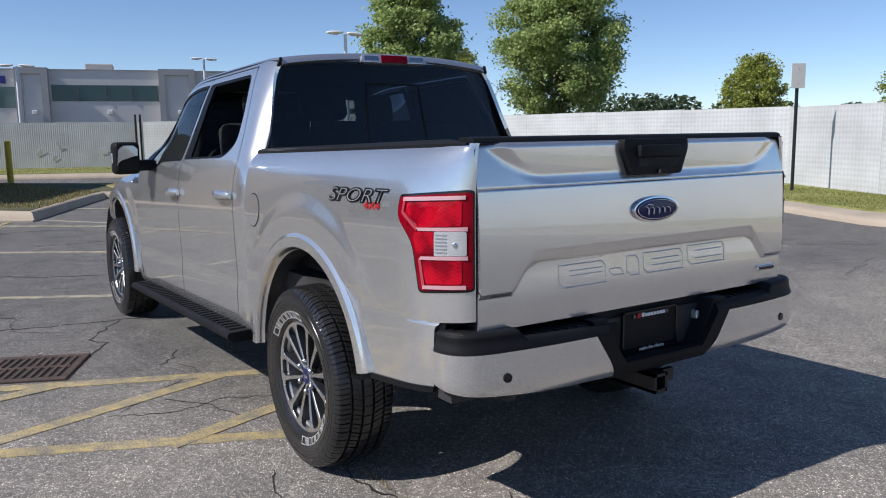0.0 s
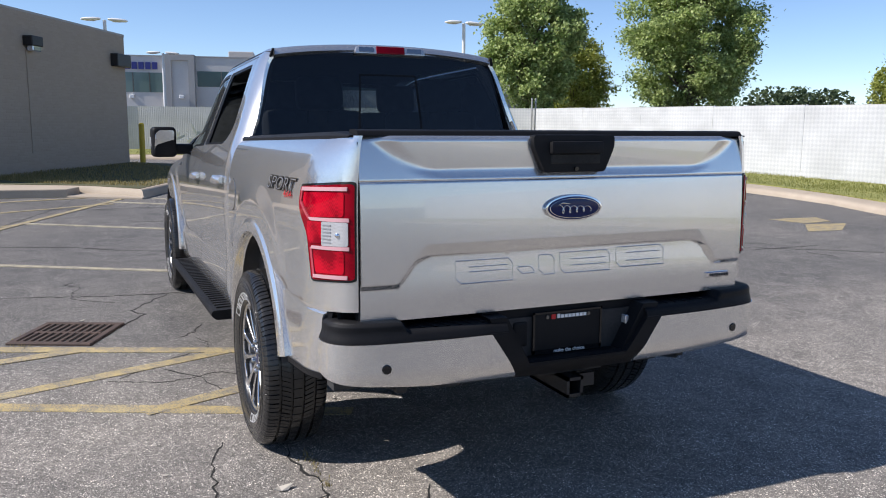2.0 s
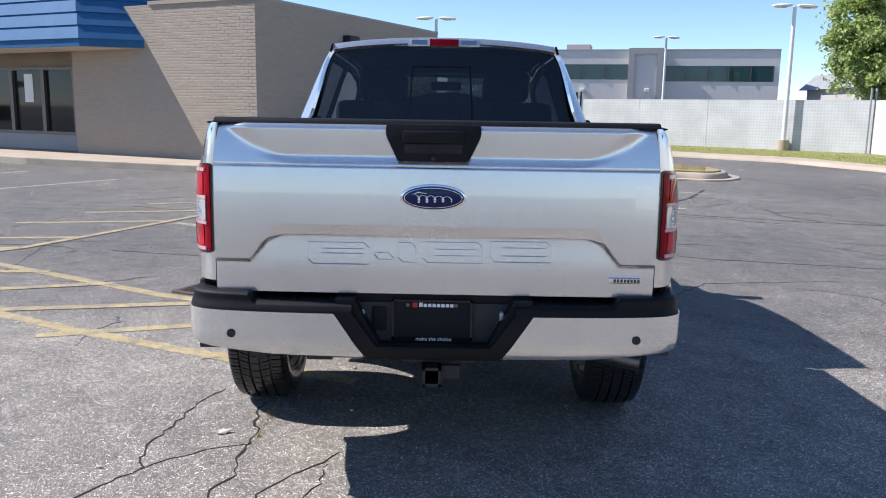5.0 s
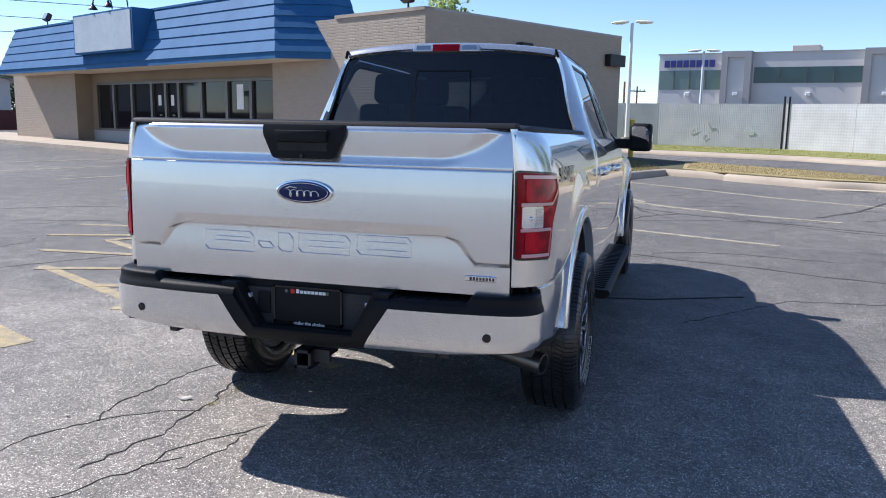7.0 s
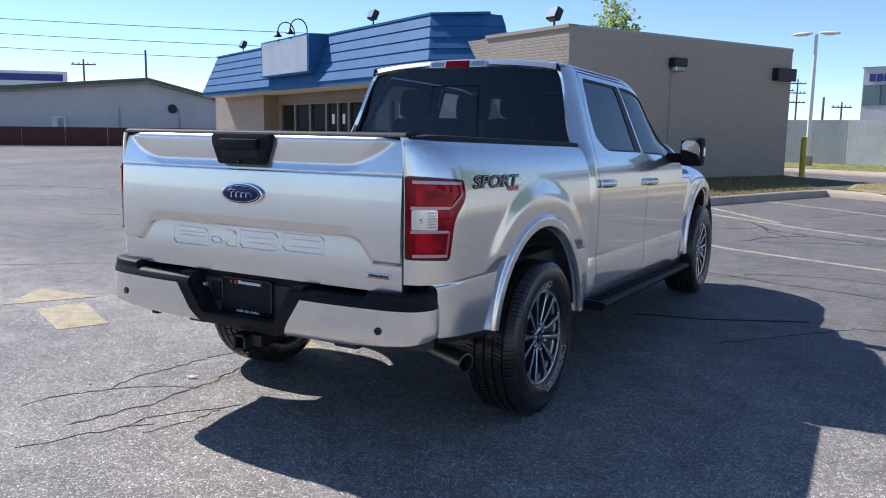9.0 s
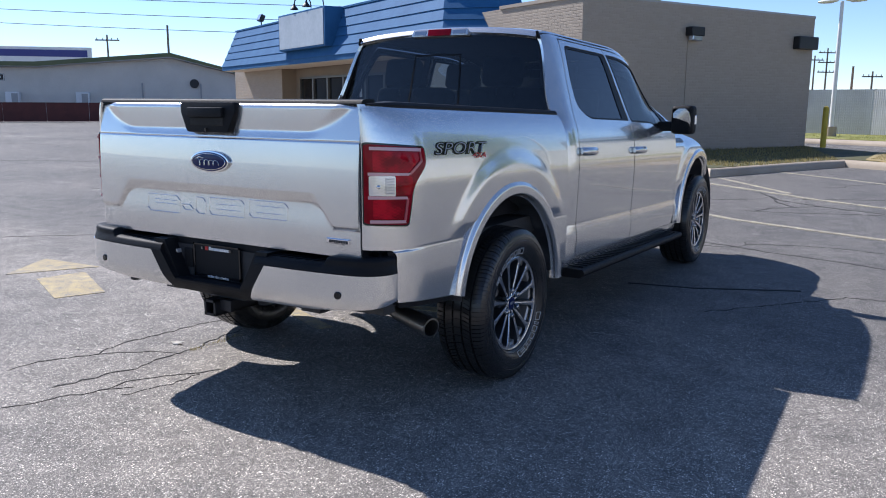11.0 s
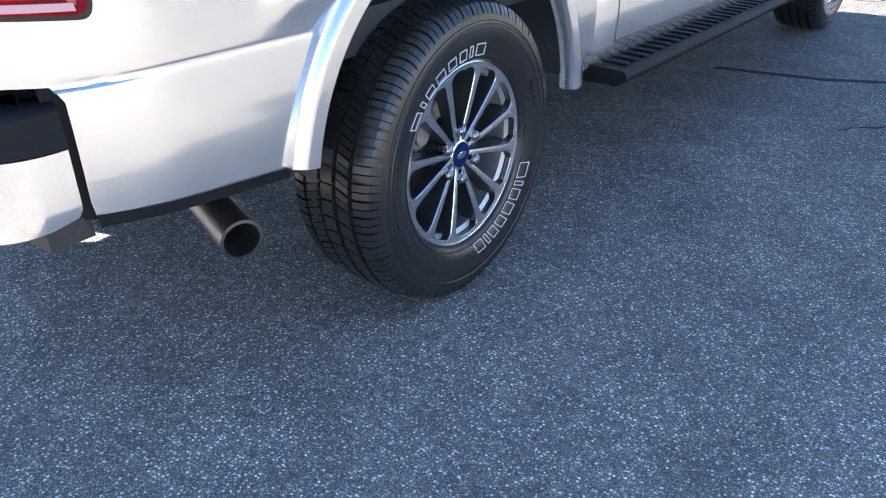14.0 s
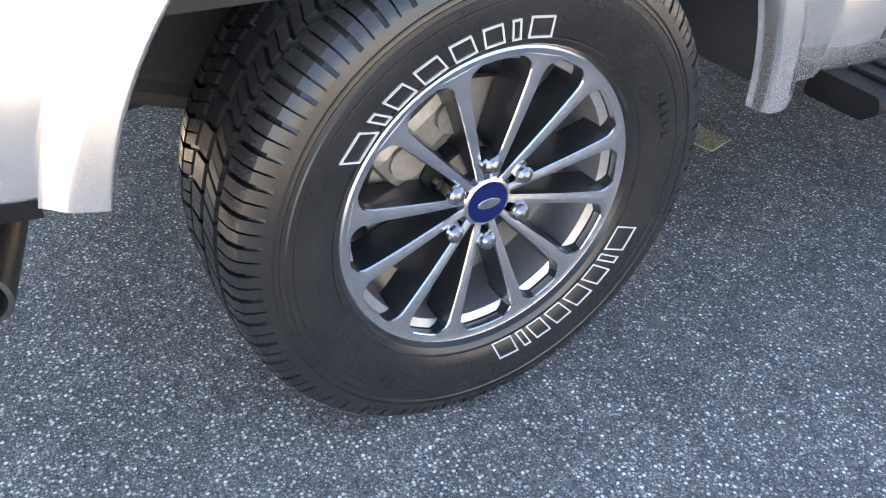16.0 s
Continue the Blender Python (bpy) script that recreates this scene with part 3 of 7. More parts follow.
def storm_drain():
    d = thing("storm_drain", "rusty cast iron storm drain grate set in asphalt", "drain", at=pose(-1.80, 2.34, 0.002, 0, 0, -24))
    part("frame", joined(*[box(s, Matrix.Translation(p), 0.006) for s, p in (((0.56, 0.05, 0.03), (0, 0.26, 0)), ((0.56, 0.05, 0.03), (0, -0.26, 0)), ((0.05, 0.47, 0.03), (0.255, 0, 0)), ((0.05, 0.47, 0.03), (-0.255, 0, 0)))]), RUST, d)
    # flat dark sheet for the shade below the bars; no hole is cut
    part("pit", box((0.46, 0.47, 0.004), Matrix.Translation((0, 0, 0.004))), CRACK, d, "dark sheet standing for the shaded opening under the grate")
    for k in range(9):
        part("bar", box((0.026, 0.46, 0.026), Matrix.Translation((-0.2 + 0.05 * k, 0, 0.003)), 0.005), RUST, d)
    part("cross_bar", box((0.46, 0.035, 0.024), Matrix.Translation((0, 0, 0.003)), 0.004), RUST, d)


storm_drain()

# ---- kerbs, walk, islands ----
WALL_A, WALL_B = Vector((-4.2, 13.6, 0)), Vector((-0.45, 21.2, 0))
BACK = (WALL_B - WALL_A).normalized()
LEFT = Vector((-BACK.y, BACK.x, 0))


def fro(u, off, z=0.0):
    """A point u metres along the shop front from its corner, off metres before it."""
    p = WALL_A + LEFT * u - BACK * off
    return Vector((p.x, p.y, z))


def flat(*ps):
    return [(p[0], p[1]) for p in ps]


def kerb_strip(inner, outer, section):
    """A rounded kerb swept between two lines."""
    bm, rows = bmesh.new(), []
    for i in range(len(inner) - 1):
        n = max(1, int((Vector(inner[i + 1]) - Vector(inner[i])).length / 0.8))
        for k in range(n + (i == len(inner) - 2)):
            a, b = Vector(outer[i]).lerp(Vector(outer[i + 1]), k / n), Vector(inner[i]).lerp(Vector(inner[i + 1]), k / n)
            row = []
            for t, z in section:
                p = a.lerp(b, t)
                row.append(bm.verts.new((p.x, p.y, rise(p.x, p.y) + z)))
            rows.append(row)
    for a, b in zip(rows, rows[1:]):
        for k in range(6):
            bm.faces.new((a[k], a[k + 1], b[k + 1], b[k]))
    bmesh.ops.recalc_face_normals(bm, faces=bm.faces)
    return bm


def kerbed(name, outline, width, label, fill, fill_label, drop=0.012):
    """A raised bed: a rounded concrete kerb all round, with its filling."""
    n, inner = len(outline), []
    for i in range(n):
        p, a, b = Vector(outline[i]), Vector(outline[i - 1]), Vector(outline[(i + 1) % n])
        na, nb = (p - a).normalized(), (b - p).normalized()
        nrm = Vector((-na.y - nb.y, na.x + nb.x))
        nrm = nrm.normalized() * width / max(0.35, (nrm.length / 2))
        inner.append(tuple(p + nrm))
    section = ((0, -0.05), (0.08, 0.06), (0.22, 0.115), (0.42, 0.145), (0.7, 0.152), (1.0, 0.15), (1.0, -0.05))
    solo(name, kerb_strip(inner + inner[:1], list(outline) + list(outline[:1]), section), CONCRETE, label, "kerb", "kerbs", kind="structure", smooth=40)
    solo(name.replace("kerb", "turf"), slab(inner, 0.1, 0.16, rise), fill, fill_label, "grass", kind="structure")


walk_front = flat(fro(30, 2.0), fro(5.0, 2.0), (-4.0, 12.15), (-1.95, 11.95), (-1.75, 12.35), (-3.0, 14.0), fro(0, -0.3), fro(30, -1.5))
solo("pavement", slab(walk_front, -0.05, 0.15, rise, 0.02), CONCRETE, "tan concrete walk with a kerb along the shop front", "pavement", kind="structure")
solo("kerb_apron", slab(flat((-1.95, 11.9), (-0.75, 11.25), (-0.55, 11.7), (-1.7, 12.4)), -0.05, 0.035, rise, 0.015), CONCRETE, "low concrete kerb cut beside the walk", "kerb", "kerbs", kind="structure")
TIP = [(2.2, 14.45), (3.15, 13.75), (4.2, 13.0), (4.95, 12.94), (5.37, 12.74), (5.72, 12.84), (6.02, 13.2), (6.17, 13.75), (6.07, 14.4), (5.6, 15.2)]
bed = flat((-0.72, 11.35), (1.15, 15.3), *rounded(TIP, [0.3] * len(TIP), 3), (1.4, 19.2), (0.0, 20.6), WALL_B, WALL_A, (-1.7, 12.4))
kerbed("kerb_bed", bed, 0.17, "concrete kerb round the planted island", BED, "short dry turf beside the shop wall, coloured as in shade", 0.01)
tip = rounded([(3.9, 13.15), (4.35, 12.72), (5.0, 12.70), (5.37, 12.52), (5.76, 12.62), (6.2, 13.08), (6.42, 13.7), (6.32, 14.45), (5.95, 15.1), (5.75, 14.95), (6.0, 14.35), (6.05, 13.75), (5.9, 13.25), (5.65, 12.95), (5.37, 12.87), (4.95, 13.05)], 0.3, 3)
solo("kerb_gutter", slab(tip, -0.05, 0.03, rise, 0.01), CONCRETE, "low pale concrete gutter round the island tip", "kerb", "kerbs", kind="structure", smooth=40)
island_top = rounded([(1.5, 15.4), (2.3, 14.65), (3.25, 13.95), (4.3, 13.2), (5.0, 13.13), (5.4, 12.95), (5.62, 13.02), (5.83, 13.3), (5.97, 13.75), (5.87, 14.3), (5.45, 15.05), (1.6, 18.7)], 0.2, 3)
solo("turf_island", slab(island_top, 0.15, 0.175, rise), DRY_GRASS, "dry yellow grass on the island", "grass", kind="structure")

FENCE = [(-14.0, 35.0), (0.5, 32.2), (5.36, 30.4), (14.0, 23.0), (14.7, 7.95), (13.45, 5.15), (12.6, 3.2), (12.6, -14.0), (10.0, -30.0)]
KERB_IN = [(-14.0, 30.6), (0.0, 27.2), (5.4, 24.9), (10.4, 20.3), (11.6, 16.2), (11.7, 14.0), (11.7, 9.0), (11.55, 7.4), (11.05, 5.6), (10.4, 3.8), (10.2, -14.0), (8.0, -30.0)]
KERB_OUT = [(-14.0, 29.4), (0.0, 26.0), (5.0, 23.8), (9.6, 19.4), (10.85, 15.8), (11.05, 13.1), (11.0, 8.3), (10.85, 6.9), (10.2, 5.0), (9.5, 3.3), (9.3, -14.0), (7.0, -30.0)]
solo("verge", slab(FENCE[::-1] + KERB_IN, -0.02, 0.14, rise), GRASS, "strip of green grass along the fence", "grass", kind="structure")
solo("kerb_verge", kerb_strip(KERB_IN, KERB_OUT, ((0, -0.05), (0.01, 0.04), (0.05, 0.09), (0.13, 0.112), (0.6, 0.12), (1.02, 0.12), (1.02, -0.05))), CONCRETE, "long tan concrete kerb strip before the grass", "kerb", "kerbs", kind="structure", smooth=40)

# ---- fence ----
def fence_material(name, a, b, weave=0.42, slats=0.08):
    m = mat(name, a, 0.55)
    n = Nodes(m)
    c = n.coords()
    rot = n.add("Mapping", [("Vector", c)])
    rot.inputs["Rotation"].default_value = (0, radians(45), 0)
    chk = n.add("TexChecker", [("Vector", rot.outputs[0])], i_Scale=13.0)
    w = n.add("TexWave", [("Vector", c)], i_Scale=4.2, i_Distortion=0.6, i_Detail=1.0)
    f = n.math("ADD", n.math("MULTIPLY", chk.outputs["Fac"], weave), n.math("MULTIPLY", w.outputs["Fac"], slats))
    tone = n.ramp(f, (0.1, b), (weave + slats, a))
    dirt = n.ramp(n.noise(c, 1.1, 5), (0.35, (0.86, 0.86, 0.86)), (0.65, (1.05, 1.05, 1.05)))
    n.set(Base_Color=n.mix(1.0, tone, dirt, "MULTIPLY"))
    n.bump(f, 0.5, 0.02)
    return m


SLATS = fence_material("white_privacy_slats", (0.60, 0.60, 0.59), (0.53, 0.535, 0.535))
GREY_SLATS = fence_material("grey_privacy_slats", (0.56, 0.57, 0.575), (0.50, 0.51, 0.52), 0.2, 0.4)


def fence_run(a, b, high, slats=SLATS):
    """One straight run of slatted chain link fence."""
    a, b = Vector((*a, 0)), Vector((*b, 0))
    way = b - a
    f = thing("slatted_fence", "white privacy slats woven into a chain link fence", "fence", "boundary fence", at=Matrix.Translation((a.x, a.y, rise(a.x, a.y))) @ Matrix.Rotation(math.atan2(way.y, way.x), 4, "Z"))
    drop = rise(b.x, b.y) - rise(a.x, a.y)
    n = max(1, round(way.length / 3.0))
    for k in range(n):
        x0, x1 = way.length * k / n, way.length * (k + 1) / n
        bm = box((x1 - x0 - 0.008, 0.03, high - 0.1), Matrix.Translation(((x0 + x1) / 2, 0, high / 2 + drop * (k + 0.5) / n)))
        part("slat_panel", bm, slats, f)
    for k in range(n + 1):
        x = way.length * k / n
        z = drop * k / n
        part("post", tube([(x, 0.05, z - 0.1), (x, 0.05, z + high - 0.03)], 0.03, 8), GREYMETAL, f)
    part("top_rail", tube([(0, 0.04, high - 0.08), (way.length, 0.04, high - 0.08 + drop)], 0.02, 8), GREYMETAL, f)
    return f


runs = [fence_run(a, b, 1.95, SLATS if i > 1 else GREY_SLATS) for i, (a, b) in enumerate(zip(FENCE, FENCE[1:]))]
for u, z, wide, tall, lean in ((1.55, 0.78, 0.10, 0.34, 20), (2.25, 0.95, 0.06, 0.62, -24), (2.05, 0.55, 0.09, 0.22, 10), (3.85, 0.80, 0.22, 0.22, 35)):
    torn = prism([(-wide, -tall / 2), (wide * 0.3, -tall / 2 - 0.04), (wide, -tall * 0.1), (wide * 0.5, tall / 2), (-wide * 0.2, tall * 0.3)], 0.012)
    part("torn_strip", moved(torn, Matrix.Translation((u, -0.05, z)) @ pose(0, 0, 0, 8, lean, 6)), WHITE, runs[1], "torn loose white plastic strip")

gp = thing("gate_posts", "pair of black steel gate posts at the fence corner", "fence post")
for dx in (-0.09, 0.09):
    part("post", tube([(5.36 + dx, 30.32, 0.1), (5.36 + dx, 30.32, 2.3)], 0.04, 8), BLACKMETAL, gp)
gp = thing("gate_posts", "pair of steel gate posts in the white fence", "fence post")
for dx in (-0.08, 0.08):
    part("post", tube([(13.92 + dx, 22.95, 0.1), (13.92 + dx, 22.95, 2.4)], 0.035, 8), GREYMETAL, gp)

# ---- leaves and trees ----
def leaf_material(name, a, b):
    m = mat(name, a, 0.55)
    n = Nodes(m)
    r = n.add("NewGeometry").outputs["Random Per Island"]
    n.set(Base_Color=n.ramp(r, (0.0, a), (1.0, b)))
    n.b.inputs["Transmission Weight"].default_value = 0.0
    tr = n.add("BsdfTranslucent")
    n.t.links.new(n.ramp(r, (0.0, a), (1.0, b)), tr.inputs["Color"])
    mx = n.add("MixShader", i_0=0.5)
    n.t.links.new(n.b.outputs[0], mx.inputs[1])
    n.t.links.new(tr.outputs[0], mx.inputs[2])
    n.t.links.new(mx.outputs[0], n.t.nodes["Material Output"].inputs["Surface"])
    return m


LEAF = leaf_material("leaves_green", (0.18, 0.26, 0.065), (0.60, 0.68, 0.28))
LEAF_YELLOW = leaf_material("leaves_yellow_green", (0.21, 0.25, 0.04), (0.54, 0.56, 0.15))
LEAF_DARK = leaf_material("leaves_dark", (0.06, 0.095, 0.045), (0.15, 0.19, 0.09))


def crown_mesh(centre, radii, count, size, seed, lobes=9, taper=0.5):
    """Many small leaves on clumps, thinning out at an uneven edge."""
    rnd = random.Random(seed)
    c, r = Vector(centre), Vector(radii)
    clumps = []
    for _ in range(lobes * 22):
        d = Vector((rnd.gauss(0, 1), rnd.gauss(0, 1), rnd.gauss(0, 1))).normalized()
        k = rnd.uniform(0.25, 1.0) ** 0.6
        narrow = 1.0 - taper * max(0.0, d.z * k)
        clumps.append((c + Vector((d.x * r.x * k * narrow, d.y * r.y * k * narrow, d.z * r.z * k)), rnd.uniform(0.06, 0.13) * (r.x + r.y) / 2))
    verts, faces = [], []
    for _ in range(count):
        p, s = rnd.choice(clumps)
        q = p + Vector((rnd.gauss(0, s), rnd.gauss(0, s), rnd.gauss(0, s * 0.7)))
        t = Euler((rnd.uniform(-1.1, 1.1), rnd.uniform(-1.1, 1.1), rnd.uniform(0, 6.3))).to_matrix()
        w = size * rnd.uniform(0.6, 1.3)
        i = len(verts)
        for x, y, z in ((-0.5, 0, 0), (0, -0.32, 0.06), (0.55, 0, -0.06), (0, 0.32, 0.06)):
            verts.append(q + t @ Vector((x * w, y * w, z * w)))
        faces.append((i, i + 1, i + 2, i + 3))
    me = bpy.data.meshes.new("crown")
    me.from_pydata(verts, [], faces)
    return me, clumps


def tree(x, y, high, spread, seed, leaf, count, size, label, low=0.2, lean=0.0):
    z0 = rise(x, y)
    t = thing("tree", label, "tree", "trees behind the fence", at=pose(x, y, z0))
    rnd = random.Random(seed)
    mid = high * (1 + low) / 2
    me, clumps = crown_mesh((lean, 0, mid), (spread, spread, high * (1 - low) / 2), count, size, seed, 12, 0.5 if high < 9 else 0.8)
    bm = tube([(0, 0, -0.1), (0.02, 0, high * 0.25), (lean * 0.5, 0.03, high * 0.55), (lean, 0, high * 0.9)], [high * 0.022, high * 0.018, high * 0.011, 0.02], 9)
    for p, _ in rnd.sample(clumps, 26):
        s = Vector((lean * 0.3, 0, max(high * low * 0.9, min(p.z - 0.5, high * 0.8) * rnd.uniform(0.6, 0.9))))
        add_tube(bm, [s, s.lerp(p, 0.5) + Vector((0, 0, -0.15)), p], [high * 0.008, high * 0.005, 0.012], 5)
    part("trunk", bm, BARK, t, smooth=50)
    me.materials.append(leaf)
    cr = new("crown", me)
    cr.parent = t
    return t


tree(17.9, 30.0, 10.2, 2.35, 3, LEAF, 56000, 0.18, "leafy green maple tree behind the white fence", 0.14)
tree(27.8, 30.5, 12.2, 3.55, 5, LEAF, 90000, 0.18, "broad leafy green maple tree behind the white fence", 0.12)
tree(22.3, 33.0, 6.2, 2.1, 7, LEAF_YELLOW, 22000, 0.15, "small yellow-green tree behind the white fence", 0.15)
tree(41.0, 27.5, 6.0, 1.9, 11, LEAF_YELLOW, 15000, 0.17, "small yellow-green tree past the fence", 0.2, -0.3)
tree(54.0, 24.5, 6.6, 2.4, 13, LEAF_YELLOW, 15000, 0.19, "yellow-green tree past the fence", 0.2, 0.4)
tree(62.0, 22.0, 7.6, 4.4, 17, LEAF_DARK, 6000, 0.3, "dark green tree past the fence", 0.1)
tree(-9.0, 31.5, 7.4, 1.6, 19, LEAF, 3000, 0.2, "green tree behind the shop roof", 0.2)


def far_woods():
    rnd = random.Random(23)
    verts, faces = [], []
    spots = [(70 + 3.2 * k, 66 - 1.3 * k, rnd.uniform(3.6, 6.0)) for k in range(30)] + [(-90 - 3 * k, 100 - 2.0 * k, rnd.uniform(5, 8)) for k in range(34)]
    for x, y, h in spots:
        for _ in range(1100):
            a, b, k = rnd.uniform(0, 6.28), rnd.uniform(-1, 1), rnd.random() ** 0.4
            r = math.sqrt(1 - b * b)
            q = Vector((x + 3.4 * r * math.cos(a) * k, y + 3.0 * r * math.sin(a) * k, h * 0.55 + h * 0.45 * b * k))
            t = Euler((rnd.uniform(-1, 1), rnd.uniform(-1, 1), rnd.uniform(0, 6.3))).to_matrix()
            i, w = len(verts), rnd.uniform(0.35, 0.75)
            verts += [q + t @ Vector(c) * w for c in ((-0.5, 0, 0), (0, -0.4, 0.1), (0.5, 0, 0), (0, 0.4, 0.1))]
            faces.append((i, i + 1, i + 2, i + 3))
    me = bpy.data.meshes.new("far_woods")
    me.from_pydata(verts, [], faces)
    me.materials.append(LEAF_DARK)
    tagged(new("far_woods", me), "dark green line of distant trees", "woods", kind="stuff")


far_woods()

# ---- lamp poles, sign pole, wires ----
def street_lamp(x, y, high, turn, reach=0.75):
    l = thing("street_lamp", "white parking lot lamp with two flat heads", "street lamp", "lot lamps", at=pose(x, y, rise(x, y), 0, 0, turn))
    part("pole", tube([(0, 0, 0), (0, 0, high * 0.5), (0, 0, high)], [0.085, 0.075, 0.06], 10), WHITE, l, smooth=40)
    part("base", tube([(0, 0, 0), (0, 0, 0.5)], 0.2, 12), CONCRETE, l, "round concrete base", 40)
    for s in (-1, 1):
        h = part("head", moved(lathe([(-0.36, 0.0), (-0.34, 0.10), (-0.2, 0.19), (0.12, 0.2), (0.3, 0.14), (0.36, 0.0)], 20), Matrix.Translation((s * reach * 0.62, 0, high + 0.02)) @ Matrix.Rotation(0.06 * s, 4, "Y") @ Matrix.Diagonal((1, 1, 0.32, 1))), WHITE, l, "flat oval lamp head", 40)
        part("lens", moved(lathe([(-0.2, 0.0), (-0.16, 0.12), (0.1, 0.12), (0.2, 0.0)], 16), Matrix.Translation((s * reach * 0.62, 0, high - 0.035)) @ Matrix.Diagonal((1, 1, 0.2, 1))), CLEAR_LENS, h)
    return l


street_lamp(-0.68, 29.6, 5.0, 0)
street_lamp(11.75, 24.6, 5.05, 8)
street_lamp(2.35, 41.0, 4.75, 0)
street_lamp(12.4, 44.0, 5.7, 10)
street_lamp(75.0, 52.0, 5.6, 10, 0.3)


def sign_post():
    s = thing("sign_post", "dark steel post with a grey blank sign back", "sign", at=pose(12.95, 6.7, 0.15, 0, 0, -25))
    part("post", box((0.06, 0.045, 2.26), Matrix.Translation((0, 0, 1.10)), 0.006), BLACKMETAL, s)
    part("plate", box((0.31, 0.012, 0.50), Matrix.Translation((0, -0.03, 2.36)), 0.004), PALEWALL, s, "blank grey metal sign plate")
    for z in (2.20, 2.5):
        part("bolt", tube([(0, -0.045, z), (0, 0.03, z)], 0.01, 6), GREYMETAL, s)


sign_post()
b = thing("bollard", "yellow painted steel bollard by the shop corner", "bollard", at=pose(-0.05, 21.9, 0.3))
part("post", tube([(0, 0, -0.1), (0, 0, 1.02)], 0.08, 16), BOLLARD, b, smooth=40)
part("cap", moved(lathe([(0.0, 0.08), (0.03, 0.07), (0.05, 0.04), (0.055, 0.0)], 16), Matrix.Translation((0, 0, 1.02)) @ pose(0, 0, 0, 0, -90)), BOLLARD, b, smooth=40)

# ---- shop ----
SHOP = thing("shop_building", "tan brick shop with a blue mansard and dark windows", "building")
TOP = 3.74


def wall_slab(a, b, low, high, thick=0.25):
    """An upright wall from a to b whose outer face is on the line; thickness goes to the left of the way."""
    a, b = Vector((a[0], a[1], 0)), Vector((b[0], b[1], 0))
    w = b - a
    return box((w.length, thick, high - low), Matrix.Translation((a + b) / 2 + Vector((0, 0, (low + high) / 2))) @ Matrix.Rotation(math.atan2(w.y, w.x), 4, "Z") @ Matrix.Translation((0, thick / 2, 0)))


side_wall = part("side_wall", wall_slab(WALL_A, WALL_B, 0.1, TOP), TAN, SHOP, "tan painted brick wall in shade")
part("back_wall", wall_slab(WALL_B, WALL_B + LEFT * 24.5, 0.1, TOP), TAN, SHOP)
front_brick = part("front_wall", wall_slab(fro(5.8, 0), fro(0.02, 0), 0.1, TOP), TAN, SHOP, "sunlit tan brick front wall")
wing_wall = part("front_wall", wall_slab(fro(24.5, 0), fro(18.4, 0), 0.1, 3.4), TAN, SHOP, "sunlit tan brick wing")
part("end_wall", wall_slab(fro(24.5, -8.5), fro(24.5, 0), 0.1, 3.6), TAN, SHOP)
for u in (5.8, 18.4):
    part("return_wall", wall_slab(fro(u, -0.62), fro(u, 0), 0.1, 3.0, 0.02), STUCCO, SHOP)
part("roof", slab(flat(fro(0.3, -0.3), fro(24.2, -0.3), fro(24.2, -8.3), fro(0.3, -8.3)), TOP - 0.5, TOP - 0.35), GREYMETAL, SHOP, "flat grey roof")
part("coping", wall_slab(WALL_A - BACK * 0.04, WALL_B + BACK * 0.03, TOP, TOP + 0.08, 0.32), GREYWALL, SHOP, "thin metal coping")
part("coping", wall_slab(fro(3.1, 0.04), fro(0, 0.04), TOP, TOP + 0.08, 0.32), TAN, SHOP)
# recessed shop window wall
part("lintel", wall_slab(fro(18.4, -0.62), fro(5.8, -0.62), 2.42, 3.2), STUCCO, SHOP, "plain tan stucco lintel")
part("base_wall", wall_slab(fro(18.4, -0.62), fro(5.8, -0.62), 0.1, 0.66), GREYWALL, SHOP, "low grey wall under the windows")
EDGES = [5.8, 6.5, 7.73, 9.02, 10.48, 11.89, 12.74, 13.7, 15.14, 16.55, 17.9, 18.4]
for i, (u0, u1) in enumerate(zip(EDGES, EDGES[1:])):
    if u1 - u0 < 0.6 or i == 0:
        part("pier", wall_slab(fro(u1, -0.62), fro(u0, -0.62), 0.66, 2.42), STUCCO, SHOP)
        continue
    door = 11.8 < u0 < 13.5
    w = part("shop_door" if door else "shop_window", wall_slab(fro(u1 - 0.03, -0.66), fro(u0 + 0.03, -0.66), 0.36 if door else 0.66, 2.42, 0.06), DARKGLASS, SHOP, "dark glass shop door" if door else "dark shop window pane")
    for u in (u0, u1 - 0.07):
        part("frame", wall_slab(fro(u + 0.07, -0.58), fro(u, -0.58), 0.36 if door else 0.66, 2.42, 0.1), ALU, w)
    part("frame", wall_slab(fro(u1 - 0.07, -0.58), fro(u0 + 0.07, -0.58), 2.34, 2.42, 0.1), ALU, w)
    part("frame", wall_slab(fro(u1 - 0.07, -0.58), fro(u0 + 0.07, -0.58), 0.36 if door else 0.66, 0.62 if door else 0.74, 0.1), ALU, w)
    if door:
        part("handle", wall_slab(fro(u0 + 0.35, -0.55), fro(u0 + 0.2, -0.55), 1.25, 1.3, 0.03), ALU, w)
        part("notice", wall_slab(fro(u0 + 0.6, -0.65), fro(u0 + 0.4, -0.65), 1.6, 1.95, 0.008), WHITE, w, "white paper notice on the glass")
    if i == 2:
        part("notice", wall_slab(fro(8.55, -0.65), fro(8.2, -0.65), 1.5, 2.25, 0.008), WHITE, w, "white paper notice on the glass")
# dark sheet added behind the panes in place of an unlit room
part("backing_wall", wall_slab(fro(18.4, -0.9), fro(5.8, -0.9), 0.1, 2.6, 0.1), DARK, SHOP, "dark sheet standing for the unlit shop interior")


